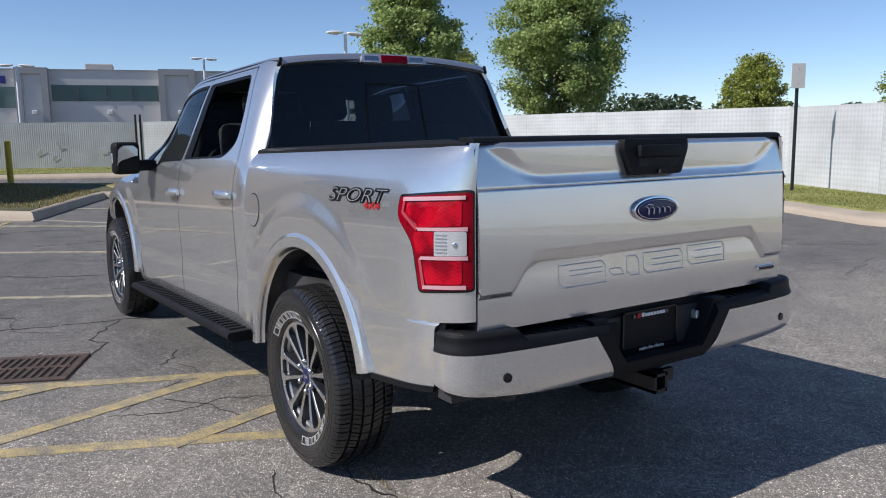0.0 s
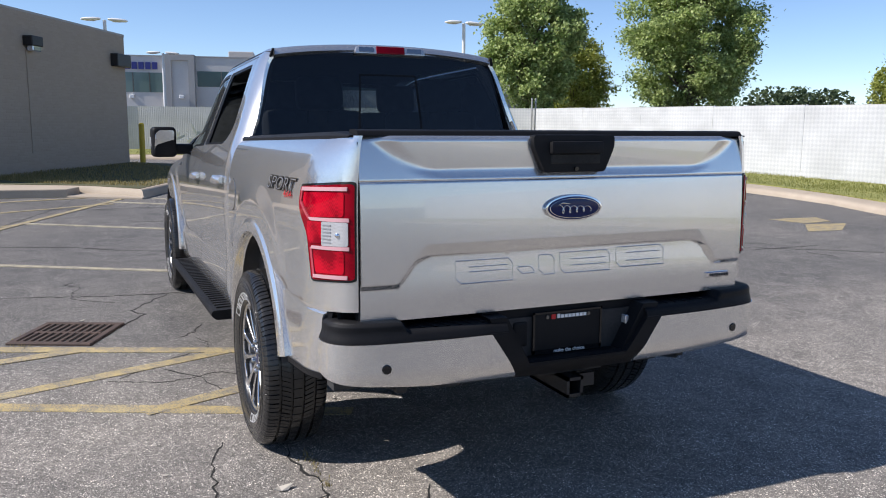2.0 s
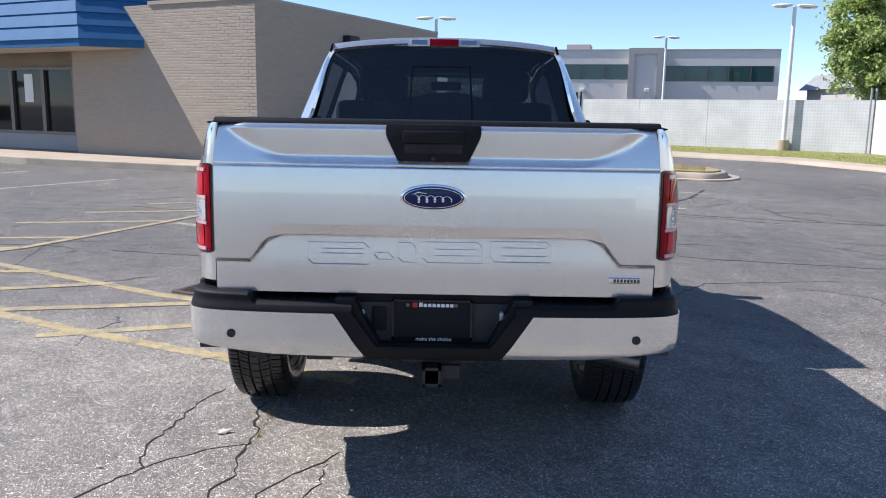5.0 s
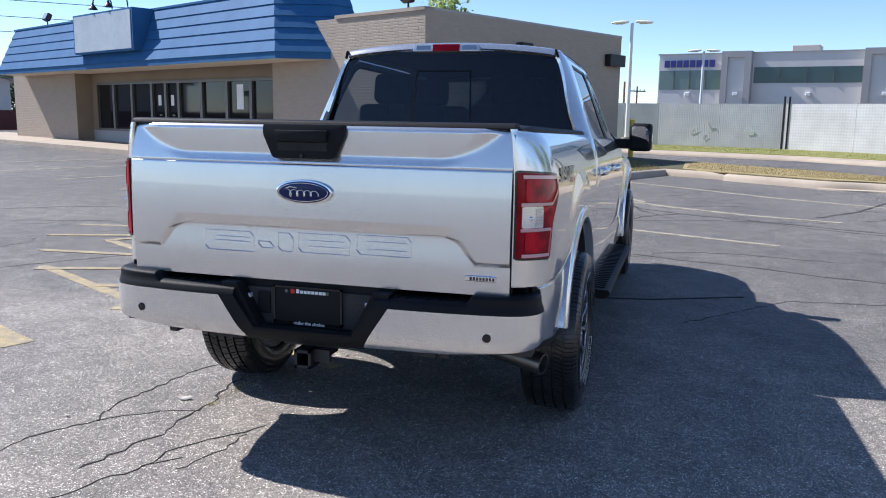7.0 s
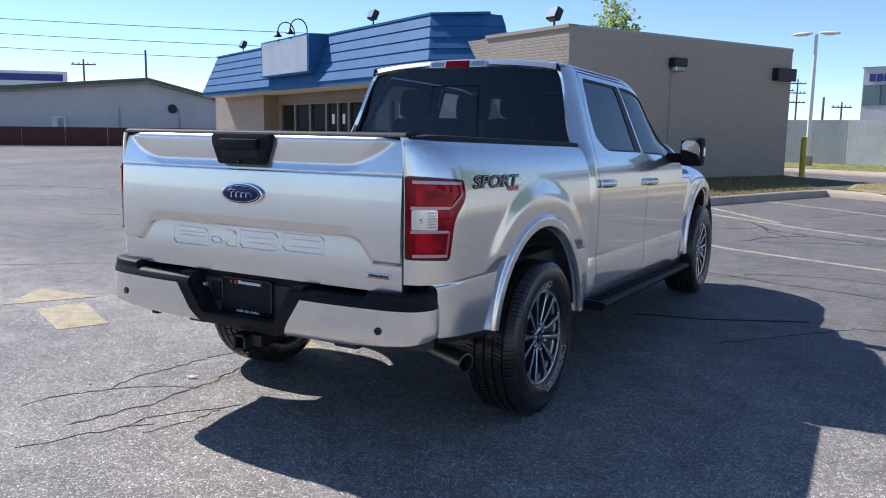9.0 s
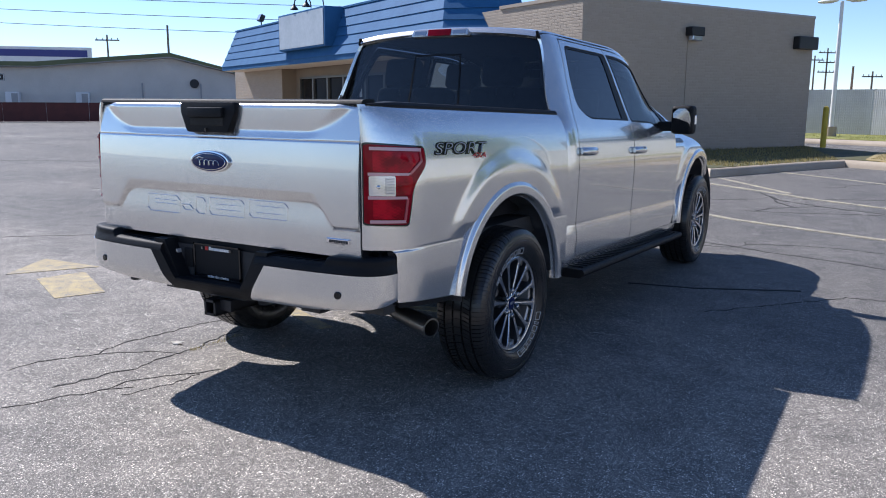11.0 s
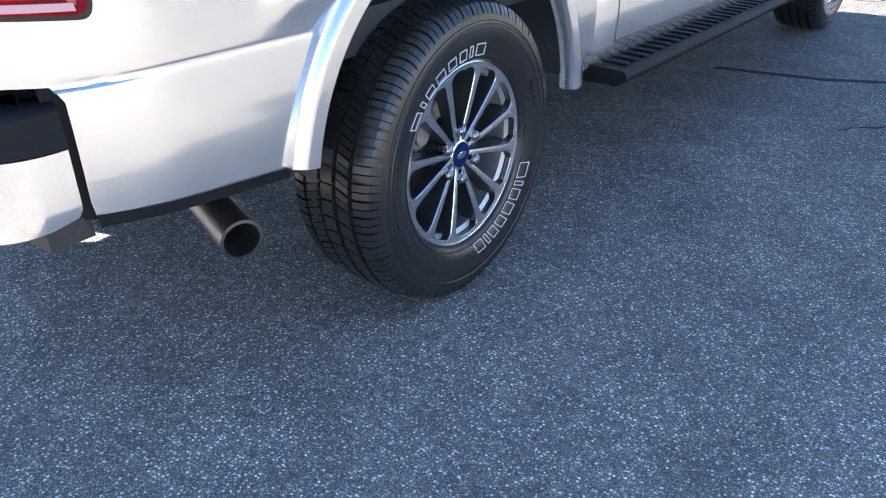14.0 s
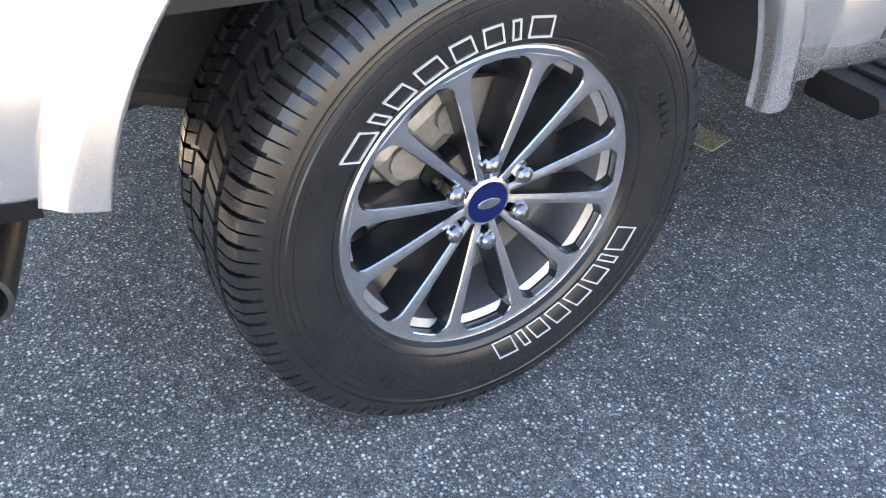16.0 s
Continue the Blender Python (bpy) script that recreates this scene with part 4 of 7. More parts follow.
def mansard():
    """The sloped blue roof skirt, in five lapped courses."""
    low = [(23.2, -1.2), (23.2, 1.0), (4.25, 1.0), (3.3, -0.02), (3.3, -1.2)]
    high = [(22.6, -1.2), (22.6, 0.45), (5.0, 0.45), (4.0, -0.62), (4.0, -1.2)]
    z0, z1, n = 2.95, 4.5, 5

    def at(i, t, out):
        a, b = low[i], high[i]
        u, o = a[0] + (b[0] - a[0]) * t, a[1] + (b[1] - a[1]) * t
        return fro(u + (0, 0, -0.44, -0.73, -0.73)[i] * out, o + (0, 1, 1, 0.68, 0)[i] * out, z0 + (z1 - z0) * t)

    for k in range(n):
        bm = bmesh.new()
        t0, t1 = k / n, (k + 1) / n
        rows = [[bm.verts.new(at(i, t, o)) for i in range(5)] for t, o in ((t0, 0.0), (t0, 0.045), (t1 + 0.02, 0.008), (t1 + 0.02, -0.05))]
        for a, b in zip(rows, rows[1:]):
            for i in range(4):
                bm.faces.new((a[i], a[i + 1], b[i + 1], b[i]))
        bmesh.ops.recalc_face_normals(bm, faces=bm.faces)
        part("roof_course", bm, MANSARD, SHOP, "lapped blue metal roof course")
    part("fascia", joined(wall_slab(fro(23.2, 1.01), fro(4.25, 1.01), 2.78, 2.99, 0.04), wall_slab(fro(4.25, 1.01), fro(3.3, 0.0), 2.78, 2.99, 0.04)), MANSARD, SHOP)
    part("soffit", slab(flat(fro(23.15, -0.7), fro(3.4, -0.02), fro(4.28, 0.97), fro(23.15, 0.97)), 2.76, 2.80), SOFFIT, SHOP, "plain soffit under the mansard")
    part("roof_ridge", joined(wall_slab(fro(22.7, 0.5), fro(4.95, 0.5), 4.5, 4.56, 0.4), wall_slab(fro(4.95, 0.5), fro(3.8, -0.62), 4.5, 4.56, 0.2)), MANSARD, SHOP)
    part("roof_deck", slab(flat(fro(22.6, 0.3), fro(4.9, 0.3), fro(4.0, -0.8), fro(4.0, -1.2), fro(22.6, -1.2)), 4.40, 4.47), GREYMETAL, SHOP)


mansard()
SIGNFACE = grained("weathered_sign_face", (0.34, 0.39, 0.43), (0.44, 0.49, 0.53), 0.6, 1.3, 9, 0.05)
sb = thing("sign_box", "blank weathered white sign box on the blue roof", "sign")
part("cabinet", wall_slab(fro(15.5, 1.18), fro(11.3, 1.18), 3.26, 4.54, 0.75), MANSARD, sb, "blue painted sign cabinet")
part("face", wall_slab(fro(15.4, 1.2), fro(11.4, 1.2), 3.32, 4.48, 0.02), SIGNFACE, sb, "blank weathered white face")
for u in (12.9, 14.0):
    g = thing("gooseneck_lamp", "black gooseneck sign lamp over the blank sign", "lamp", "sign lamps")
    pts = [fro(u, 0.5, 4.5)] + [fro(u, 0.5 + 0.32 * (1 - math.cos(a)), 4.82 + 0.36 * math.sin(a)) for a in [math.pi * k / 8 for k in range(9)]]
    part("arm", tube(pts, 0.022, 6), BLACKMETAL, g)
    part("shade", moved(lathe([(0.0, 0.03), (0.06, 0.05), (0.16, 0.13), (0.2, 0.15)], 14), Matrix.Translation(pts[-1]) @ pose(0, 0, 0.03, 0, 90)), BLACKMETAL, g)


def flood(p, turn, label):
    f = thing("flood_light", label, "lamp", "flood lights", at=Matrix.Translation(p) @ pose(0, 0, 0, 0, 0, turn))
    part("stem", tube([(0, 0, -0.25), (0, 0, 0.05)], 0.025, 8), BLACKMETAL, f)
    h = part("housing", box((0.36, 0.2, 0.29), Matrix.Translation((0, 0, 0.16)) @ pose(0, 0, 0, -25), 0.03), BLACKMETAL, f)
    part("lens", box((0.31, 0.02, 0.24), Matrix.Translation((0, 0, 0.16)) @ pose(0, 0, 0, -25) @ Matrix.Translation((0, -0.102, 0))), CLEAR_LENS, h)


ang = math.degrees(math.atan2(LEFT.y, LEFT.x)) + 180
flood(fro(19.8, 0.3, 4.72), ang, "black flood light on the roof edge")
flood(fro(8.5, 0.3, 4.72), ang, "black flood light on the roof edge")
flood(fro(0.7, -0.15, 3.95), ang, "black flood light on the wall coping")
wl_at = lambda d, z: WALL_A + BACK * d + Vector((BACK.y, -BACK.x, 0)) * 0.1 + Vector((0, 0, z))
sturn = math.degrees(math.atan2(BACK.y, BACK.x))
w = thing("wall_lamp", "dark bronze wall pack lamp on the tan wall", "lamp", at=Matrix.Translation(wl_at(3.55, 3.1)) @ pose(0, 0, 0, 0, 0, sturn))
part("hood", box((0.46, 0.24, 0.22), Matrix.Translation((0, 0, 0.06)), 0.02), BLACKMETAL, w)
part("lens", box((0.34, 0.16, 0.14), Matrix.Translation((0, -0.02, -0.09)), 0.02), CLEAR_LENS, w)
part("conduit", box((0.025, 0.025, 2.3), Matrix.Translation((-0.14, 0.09, -1.25))), TAN, w)
w = thing("wall_box", "dark rectangular vent box on the tan wall", "vent", at=Matrix.Translation(wl_at(8.0, 3.07)) @ pose(0, 0, 0, 0, 0, sturn))
part("box", box((0.85, 0.22, 0.34), None, 0.02), BLACKMETAL, w)

# ---- dealership building beyond the fence ----
DL = thing("office_building", "pale two-storey panel building with ribbon windows", "building", at=Matrix.Translation((-0.4, 60, 0)) @ Matrix.Rotation(radians(-14), 4, "Z") @ Matrix.Diagonal((0.94, 1, 1, 1)) @ Matrix.Translation((0.4, -60, 0)))
YD = 60.0
part("wall", span((-0.4, YD, 0), (4.6, YD + 12, 6.0)), PALEWALL, DL)
part("wall", span((6.75, YD, 0), (14.3, YD + 12, 6.0)), PALEWALL, DL)
part("wall", span((16.9, YD, 0), (25.4, YD + 12, 6.0)), PALEWALL, DL)
for x0, x1 in ((4.6, 6.75), (14.3, 16.9)):
    part("pilaster", span((x0, YD - 0.8, 0), (x0 + 0.45, YD + 12, 6.12)), GREYWALL, DL)
    part("pilaster", span((x1 - 0.45, YD - 0.8, 0), (x1, YD + 12, 6.12)), GREYWALL, DL)
    part("pilaster_top", span((x0 + 0.45, YD - 0.8, 5.7), (x1 - 0.45, YD + 12, 6.12)), GREYWALL, DL)
    part("recess", span((x0 + 0.45, YD - 0.62, 0), (x1 - 0.45, YD + 12, 5.7)), PALEWALL, DL)
for x0, x1, z0, z1, n in ((-0.35, 4.55, 3.45, 4.85, 4), (6.85, 14.25, 3.9, 5.0, 4), (17.0, 25.0, 3.8, 4.9, 5)):
    for k in range(n):
        a, b = x0 + (x1 - x0) * k / n, x0 + (x1 - x0) * (k + 1) / n
        wn_ = part("window", span((a + 0.02, YD - 0.03, z0), (b - 0.02, YD + 0.1, z1)), PALEGLASS if x0 < 0 else GREENGLASS, DL)
        part("mullion", span((b - 0.05, YD - 0.07, z0), (b + 0.01, YD - 0.02, z1)), ALU, wn_)
part("parapet", span((-0.5, YD - 0.06, 6.0), (4.6, YD + 0.3, 6.08)), GREYWALL, DL)
part("parapet", span((6.75, YD - 0.06, 6.0), (14.3, YD + 0.3, 6.08)), GREYWALL, DL)
part("parapet", span((16.9, YD - 0.06, 6.0), (25.4, YD + 0.3, 6.08)), GREYWALL, DL)
part("roof_unit", span((9.0, YD + 3, 6.0), (11.0, YD + 5, 6.72), 0.05), GREYWALL, DL, "grey roof plant unit")
part("roof_unit", span((7.4, YD + 3, 6.0), (8.8, YD + 5, 6.3), 0.05), BLACKMETAL, DL)
for k in range(8):
    x = 0.05 + 0.5 * k
    part("sign_bar", span((x, YD - 0.12, 5.08), (x + 0.38, YD - 0.02, 5.58)), SIGNBLUE, DL, "blue raised sign block")
for x in (5.6, 10.6, 15.6, 1.8):
    wp = part("wall_lamp", span((x, YD - 1.0 if x in (5.6, 15.6) else YD - 0.25, 3.0), (x + 0.35, YD, 3.25), 0.03), WHITE, DL)
ow = thing("low_hall", "low dark hall beyond the office building", "building")
part("wall", span((26.0, YD - 12, 0), (34.0, YD - 4, 3.3)), GREYWALL, ow)
part("roof", moved(prism([(-4.4, 0), (4.4, 0), (4.0, 0.9), (-3.2, 1.1)], 9.0), Matrix.Translation((30.0, YD - 12.4, 3.3))), GREYMETAL, ow)

# ---- white gabled shop across the road ----
LIMEWASH = grained("limewashed_block", (0.57, 0.535, 0.48), (0.65, 0.61, 0.55), 0.85, 0.8, 14, 0.1)
OLIVE = grained("olive_trim", (0.10, 0.12, 0.055), (0.15, 0.165, 0.08), 0.7, 1.0, 20, 0.05)
HN = thing("gabled_shop", "low whitewashed shop with a shallow gabled roof", "building", at=pose(-53.7, 28.1, 0.1, 0, 0, 48.6))
part("wall", moved(prism([(-16, 0), (17.0, 0), (17.0, 3.2), (12.0, 4.4), (8.0, 4.15), (3.2, 3.6), (-16, 3.55)], 9.0), Matrix.Identity(4)), LIMEWASH, HN, "whitewashed block wall")
part("roof", moved(prism([(-16.4, 3.56), (3.2, 3.62), (12.0, 4.42), (17.6, 3.1), (17.6, 3.3), (12.0, 4.75), (3.0, 3.95), (-16.4, 3.85)], 10.0), Matrix.Translation((0, -0.6, 0))), GREYMETAL, HN, "weathered pale roof with a green edge")
part("eave_trim", moved(prism([(-16.4, 3.60), (3.2, 3.68), (12.0, 4.50), (17.6, 3.14), (17.6, 3.32), (12.0, 4.77), (3.0, 3.97), (-16.4, 3.87)], 0.06), Matrix.Translation((0, -0.67, 0))), OLIVE, HN, "olive green eave trim")
for x in (1.0, 5.5):
    u_ = part("air_conditioner", span((x, -0.55, 0.9), (x + 0.9, 0, 1.9), 0.04), WHITE, HN)
    part("grille", span((x + 0.4, -0.58, 1.0), (x + 0.8, -0.55, 1.8)), GREYMETAL, u_)
for x in (9.9, 14.0):
    part("pipe", span((x, -0.1, 0.6), (x + 0.1, 0, 2.6)), GREYMETAL, HN)
part("vent", moved(tube([(0, 0, 0), (0, -0.12, 0)], 0.33, 16), Matrix.Translation((13.6, 0, 2.6))), BLACKMETAL, HN, "round dark wall vent")
rw = thing("board_wall", "low maroon board wall across the road", "wall", at=pose(-45.8, 23.4, 0.15, 0, 0, 48.6))
for k in range(16):
    part("panel", span((-16 + 2.4 * k, 0, 0), (-16 + 2.4 * k + 2.37, 0.12, 1.15)), MAROON, rw)
bb = thing("billboard", "blue and white roof billboard behind the shop", "billboard", at=pose(-78.3, 46.1, 0.0, 0, 0, 46))
part("panel", span((-3.0, 0, 5.0), (6.2, 0.4, 6.9), 0.05), WHITE, bb)
part("band", span((-2.6, -0.03, 5.9), (5.8, 0, 6.6)), SIGNBLUE, bb, "deep blue band")
part("leg", span((0, 0.1, 0), (0.3, 0.4, 5.0)), GREYMETAL, bb)
part("leg", span((5, 0.1, 0), (5.3, 0.4, 5.0)), GREYMETAL, bb)


def utility_pole(x, y, high, arms=1):
    p = thing("utility_pole", "weathered wooden utility pole with cross arms", "utility pole", "utility poles", at=pose(x, y, 0.1, 0, 0, 40))
    part("pole", tube([(0, 0, 0), (0, 0, high)], [0.12, 0.08], 8), BARK, p)
    for k in range(arms):
        a = part("cross_arm", box((2.2, 0.1, 0.12), Matrix.Translation((0, 0, high - 0.5 - 1.1 * k))), BARK, p)
        for s in (-0.95, -0.4, 0.4, 0.95):
            part("insulator", tube([(s, 0, high - 0.46 - 1.1 * k), (s, 0, high - 0.28 - 1.1 * k)], 0.05, 6), GREYMETAL, a)


utility_pole(-65.7, 46.5, 7.5, 1)
utility_pole(-50.8, 41.2, 7.3, 0)
utility_pole(-10.4, 100.4, 6.9, 1)
utility_pole(-9.1, 100.5, 7.7, 3)
utility_pole(-3.3, 66.0, 4.2, 0)
utility_pole(-3.3, 86.0, 4.5, 1)


def road_sign():
    """A black direction plate with a white border and bar, on a thin post."""
    r = thing("road_sign", "black road sign plate with a white bar on a post", "sign", at=pose(-30.2, 15.1, rise(-30.2, 15.1), 0, 0, 60))
    part("post", tube([(0, 0.03, 0), (0, 0.03, 2.42)], 0.03, 8), GREYMETAL, r)
    plate = part("plate", box((0.74, 0.02, 0.28), Matrix.Translation((0, 0, 2.24)), 0.004), BLACKMETAL, r)
    part("border", joined(*[box(size, Matrix.Translation((x, -0.012, 2.24 + z))) for size, x, z in (((0.70, 0.004, 0.02), 0, 0.12), ((0.70, 0.004, 0.02), 0, -0.12), ((0.02, 0.004, 0.22), 0.34, 0), ((0.02, 0.004, 0.22), -0.34, 0), ((0.46, 0.004, 0.07), 0, 0))]), WHITE, plate, "white border and bar")


road_sign()
for k, z in enumerate((10.6, 9.2, 7.9)):
    wt = thing("power_line", "thin dark overhead power line", "cable", "overhead wires")
    pts = []
    for j in range(25):
        t = j / 24
        pts.append((-95 + 80 * t, 30 + 50 * t, z + 2.0 - 2.4 * t - 1.2 * (1 - (2 * t - 1) ** 2) * 0.6))
    part("wire", tube(pts, 0.03, 5), BLACKMETAL, wt)

# ---- the pickup truck ----
TRUCK = thing("pickup_truck", "silver crew cab pickup truck with black bumper pads, parked on asphalt", "pickup truck")
RAKE = 0.028  # the body stands lower at the nose
HUB = 0.397
BED_SIDE = table([(0.44, 0.930), (0.50, 0.9375), (0.60, 0.9448), (0.66, 0.9474), (0.70, 0.9480), (0.73, 0.9476), (0.755, 0.9466), (0.775, 0.9454), (0.790, 0.9442), (0.799, 0.9432), (0.805, 0.9442), (0.812, 0.9446), (0.9, 0.9456), (1.05, 0.946), (1.16, 0.939), (1.25, 0.926), (1.32, 0.905), (1.36, 0.882), (1.388, 0.850)])
CAB_SIDE = table([(0.44, 0.915), (0.50, 0.940), (0.58, 0.9455), (0.62, 0.9468), (0.645, 0.9466), (0.668, 0.9452), (0.690, 0.9425), (0.712, 0.9395), (0.728, 0.9372), (0.735, 0.9384), (0.75, 0.9392), (0.9, 0.943), (1.05, 0.946), (1.2, 0.938), (1.29, 0.922), (1.345, 0.903), (1.40, 0.880), (1.55, 0.822), (1.70, 0.762), (1.80, 0.716), (1.85, 0.682), (1.875, 0.655)])
GAP = 0.735


def raked(x, y, z):
    return Vector((x, y, z + 0.016 * ease(1.42, 1.86, z) - RAKE * y))


def swell(y, z):
    """The blisters and lips round the wheel openings."""
    out = 0.0
    for yc, zc in ((0.03, 0.42), (3.71, 0.52)):
        r = math.hypot(y - yc, z - zc)
        if z > 0.45:
            out += 0.013 * (1 - ease(0.695, 0.795, r)) * ease(0.80, 0.88, z)
    return out


def bed_x(y, z):
    d = max(0.0, -0.80 - y)
    x = BED_SIDE(z) + swell(y, z) * (1 - ease(1.22, 1.34, z))
    u = min(1.0, max(0.0, (d - 0.255) / 0.037))
    end = 0.845 - 0.2 * (0.9435 - BED_SIDE(z)) * ease(1.1, 1.3, z)
    return x - (x - end) * min(1.0, d / 0.292) ** 2.1 * (1 if z > 0.79 else 0.8) - 0.025 * (1 - math.sqrt(1 - u * u))


def cab_rear(z):
    return GAP + 0.012 + 0.11 * ease(1.36, 1.95, z) * 1.25


def cab_x(y, z):
    d = max(0.0, cab_rear(z) + 0.14 - y)
    x = CAB_SIDE(z) - (0.02 + 0.05 * ease(1.28, 1.42, z) - 0.05 * ease(1.45, 1.85, z)) * (d / 0.14) ** 2.2
    x -= 0.075 * ease(2.3, 3.0, y) * ease(1.32, 1.5, z)
    return x + swell(y, z) * (1 - ease(1.1, 1.25, z))


def roof_drop(y):
    return 0.10 * max(0.0, (y - 2.0) / 0.6) ** 2 + 0.014 * max(0.0, (1.05 - y) / 0.2) ** 2


def side_place(fn, side):
    def place(y, z):
        return raked(side * fn(y, z), y, z - roof_drop(y) * ease(1.4, 1.87, z))

    return place


def fender_x(y, z):
    return CAB_SIDE(z) + swell(y, z) * (1 - ease(1.1, 1.25, z)) - 0.26 * max(0.0, (y - 3.82) / 0.7) ** 2.2 - 0.10 * ease(1.12, 1.30, z) ** 2


def strip(path, width):
    """The outline of a band of that width along a path."""
    a, b = [], []
    for i, p in enumerate(path):
        p = Vector(p)
        back = (p - Vector(path[i - 1])).normalized() if i else None
        on = (Vector(path[i + 1]) - p).normalized() if i < len(path) - 1 else None
        way = ((back or on) + (on or back)).normalized()
        side = Vector((-way.y, way.x)) * width / 2 / max(0.5, way.dot(back or on))
        a.append(tuple(p + side))
        b.append(tuple(p - side))
    return a + b[::-1]


BODY_STEP = (0.03, 0.024)
CORNER_Y = (-1.060, -1.068, -1.075, -1.080, -1.084, -1.087, -1.0895, -1.091)
FINE_Z = (0.742, 0.75, 0.76, 0.768, 0.776, 0.785, 0.79, 0.795, 0.799, 0.802, 0.81, 0.66, 0.672, 0.685, 0.70, 0.712, 0.722, 0.73, 0.736, 0.741, 0.745)
for side in (1, -1):
    fl = side < 0
    P = side_place(bed_x, side)
    outline = [(-0.978, 0.574), (-0.982, 0.60), (-0.984, 0.772), (-0.996, 0.796), (-1.092, 0.803), (-1.092, 1.388), (GAP - 0.006, 1.388), (GAP - 0.006, 0.47)]
    outline += arc(0.03, 0.42, 0.585, 5, 168, 48) + [(-0.60, 0.54)]
    sheet = patch("bed_side", outline, P, TRUCK, PAINT, (0.018, 0.016), 0.0, 0.01, "silver metallic bed side with a flared wheel arch", flip=fl, fine_v=FINE_Z, fine_u=CORNER_Y)
    # tail lamp
    L = side_place(bed_x, side)
    lamp_out = rounded([(-1.0915, 0.905), (-0.918, 0.892), (-0.890, 1.065), (-0.800, 1.150), (-0.812, 1.222), (-1.0915, 1.240)], [0.01, 0.02, 0.04, 0.03, 0.015, 0.01])
    lamp = patch("tail_lamp", lamp_out, L, TRUCK, GLOSS_BLACK, (0.03, 0.03), 0.004, 0.02, "red tail lamp with a clear reversing lens", flip=fl, fine_u=CORNER_Y)
    inner = rounded([(-1.0895, 0.913), (-0.925, 0.900), (-0.898, 1.062), (-0.808, 1.147), (-0.819, 1.214), (-1.0895, 1.232)], [0.01, 0.02, 0.04, 0.03, 0.015, 0.01])
    patch("red_cover", inner, L, lamp, RED_LENS, (0.03, 0.03), 0.007, 0.006, "bright red lamp cover", flip=fl, fine_u=CORNER_Y)
    patch("lens", rounded([(-1.070, 1.124), (-0.925, 1.114), (-0.862, 1.166), (-0.864, 1.196), (-1.070, 1.204)], 0.010), L, lamp, DEEP_RED, (0.03, 0.03), 0.0095, 0.004, "bright red upper lens", flip=fl)
    patch("lens", rounded([(-1.070, 0.932), (-0.952, 0.927), (-0.938, 1.006), (-1.070, 1.010)], 0.010), L, lamp, DEEP_RED, (0.03, 0.03), 0.0095, 0.004, "bright red lower lens", flip=fl)
    patch("lens", rounded([(-0.984, 1.030), (-0.920, 1.024), (-0.902, 1.075), (-0.905, 1.100), (-0.984, 1.104)], 0.008), L, lamp, DEEP_RED, (0.03, 0.03), 0.0095, 0.004, "red side reflector", flip=fl)
    clear = patch("reversing_lens", rounded([(-1.080, 1.026), (-0.986, 1.022), (-0.986, 1.104), (-1.080, 1.106)], 0.006), L, lamp, CLEAR_LENS, (0.02, 0.02), 0.011, 0.006, "clear ribbed reversing lens", flip=fl)
    for pts in ([(-1.078, 1.209), (-0.845, 1.200), (-0.845, 1.213), (-1.078, 1.222)], [(-1.082, 1.107), (-0.925, 1.104), (-0.915, 1.114), (-1.082, 1.120)], [(-1.082, 1.012), (-0.930, 1.008), (-0.935, 1.019), (-1.082, 1.025)], [(-1.078, 0.915), (-0.940, 0.909), (-0.942, 0.921), (-1.078, 0.928)]):
        patch("light_guide", pts, L, lamp, PALE_RED, (0.03, 0.03), 0.0125, 0.005, "pale light guide bar", flip=fl)
    for path in ([(-0.918, 1.109), (-0.845, 1.162), (-0.851, 1.202)], [(-0.930, 1.012), (-0.944, 0.918)]):
        patch("light_guide", strip(path, 0.011), L, lamp, ROSE, (0.03, 0.03), 0.0122, 0.005, "rose light guide bar", flip=fl)
    for k in range(6):
        z = 1.033 + 0.0115 * k
        patch("lens_rib", [(-1.028, z), (-0.992, z), (-0.992, z + 0.004), (-1.028, z + 0.004)], L, clear, BADGE_SILVER, (0.04, 0.01), 0.0128, 0.004, flip=fl)
    bulb = moved(lathe([(-0.004, 0.0), (-0.003, 0.008), (0.004, 0.008), (0.007, 0.004), (0.008, 0.0)], 14), Matrix.Translation(L(-1.052, 1.062) + Vector((side * 0.008, -0.008, 0))) @ pose(0, 0, 0, 0, 0, -90 + side * 45))
    part("bulb", bulb, CHROME, clear, "bright bulb behind the clear lens", 50)

    # lower black edge strip behind the arch
    patch("edge_strip", [(-0.975, 0.552), (-0.575, 0.518), (-0.575, 0.540), (-0.978, 0.573)], P, TRUCK, BLACK, (0.05, 0.05), 0.004, 0.02, "black lower edge strip", flip=fl)
    # black sheet set in to draw the shade before the bumper
    patch("bumper_gap", [(-1.015, 0.568), (-0.970, 0.562), (-0.970, 0.800), (-1.015, 0.800)], P, TRUCK, BLACK, (0.03, 0.05), -0.009, 0.01, "black sheet standing for the shaded gap between bed side and bumper", flip=fl)
    # black rail cap
    bm = bmesh.new()
    rows = []
    for k in range(30):
        y = -1.072 + (GAP + 1.067) * k / 29
        x, tall = bed_x(max(y, -1.0), 1.388), min(1.0, 0.15 + 0.3 * k)
        rows.append([bm.verts.new(raked(side * (x + dx * tall), y, 1.388 + dz * tall)) for dx, dz in ((0.012, -0.012), (0.012, 0.002), (0.0, 0.014), (-0.06, 0.018), (-0.085, 0.008), (-0.085, -0.04))])
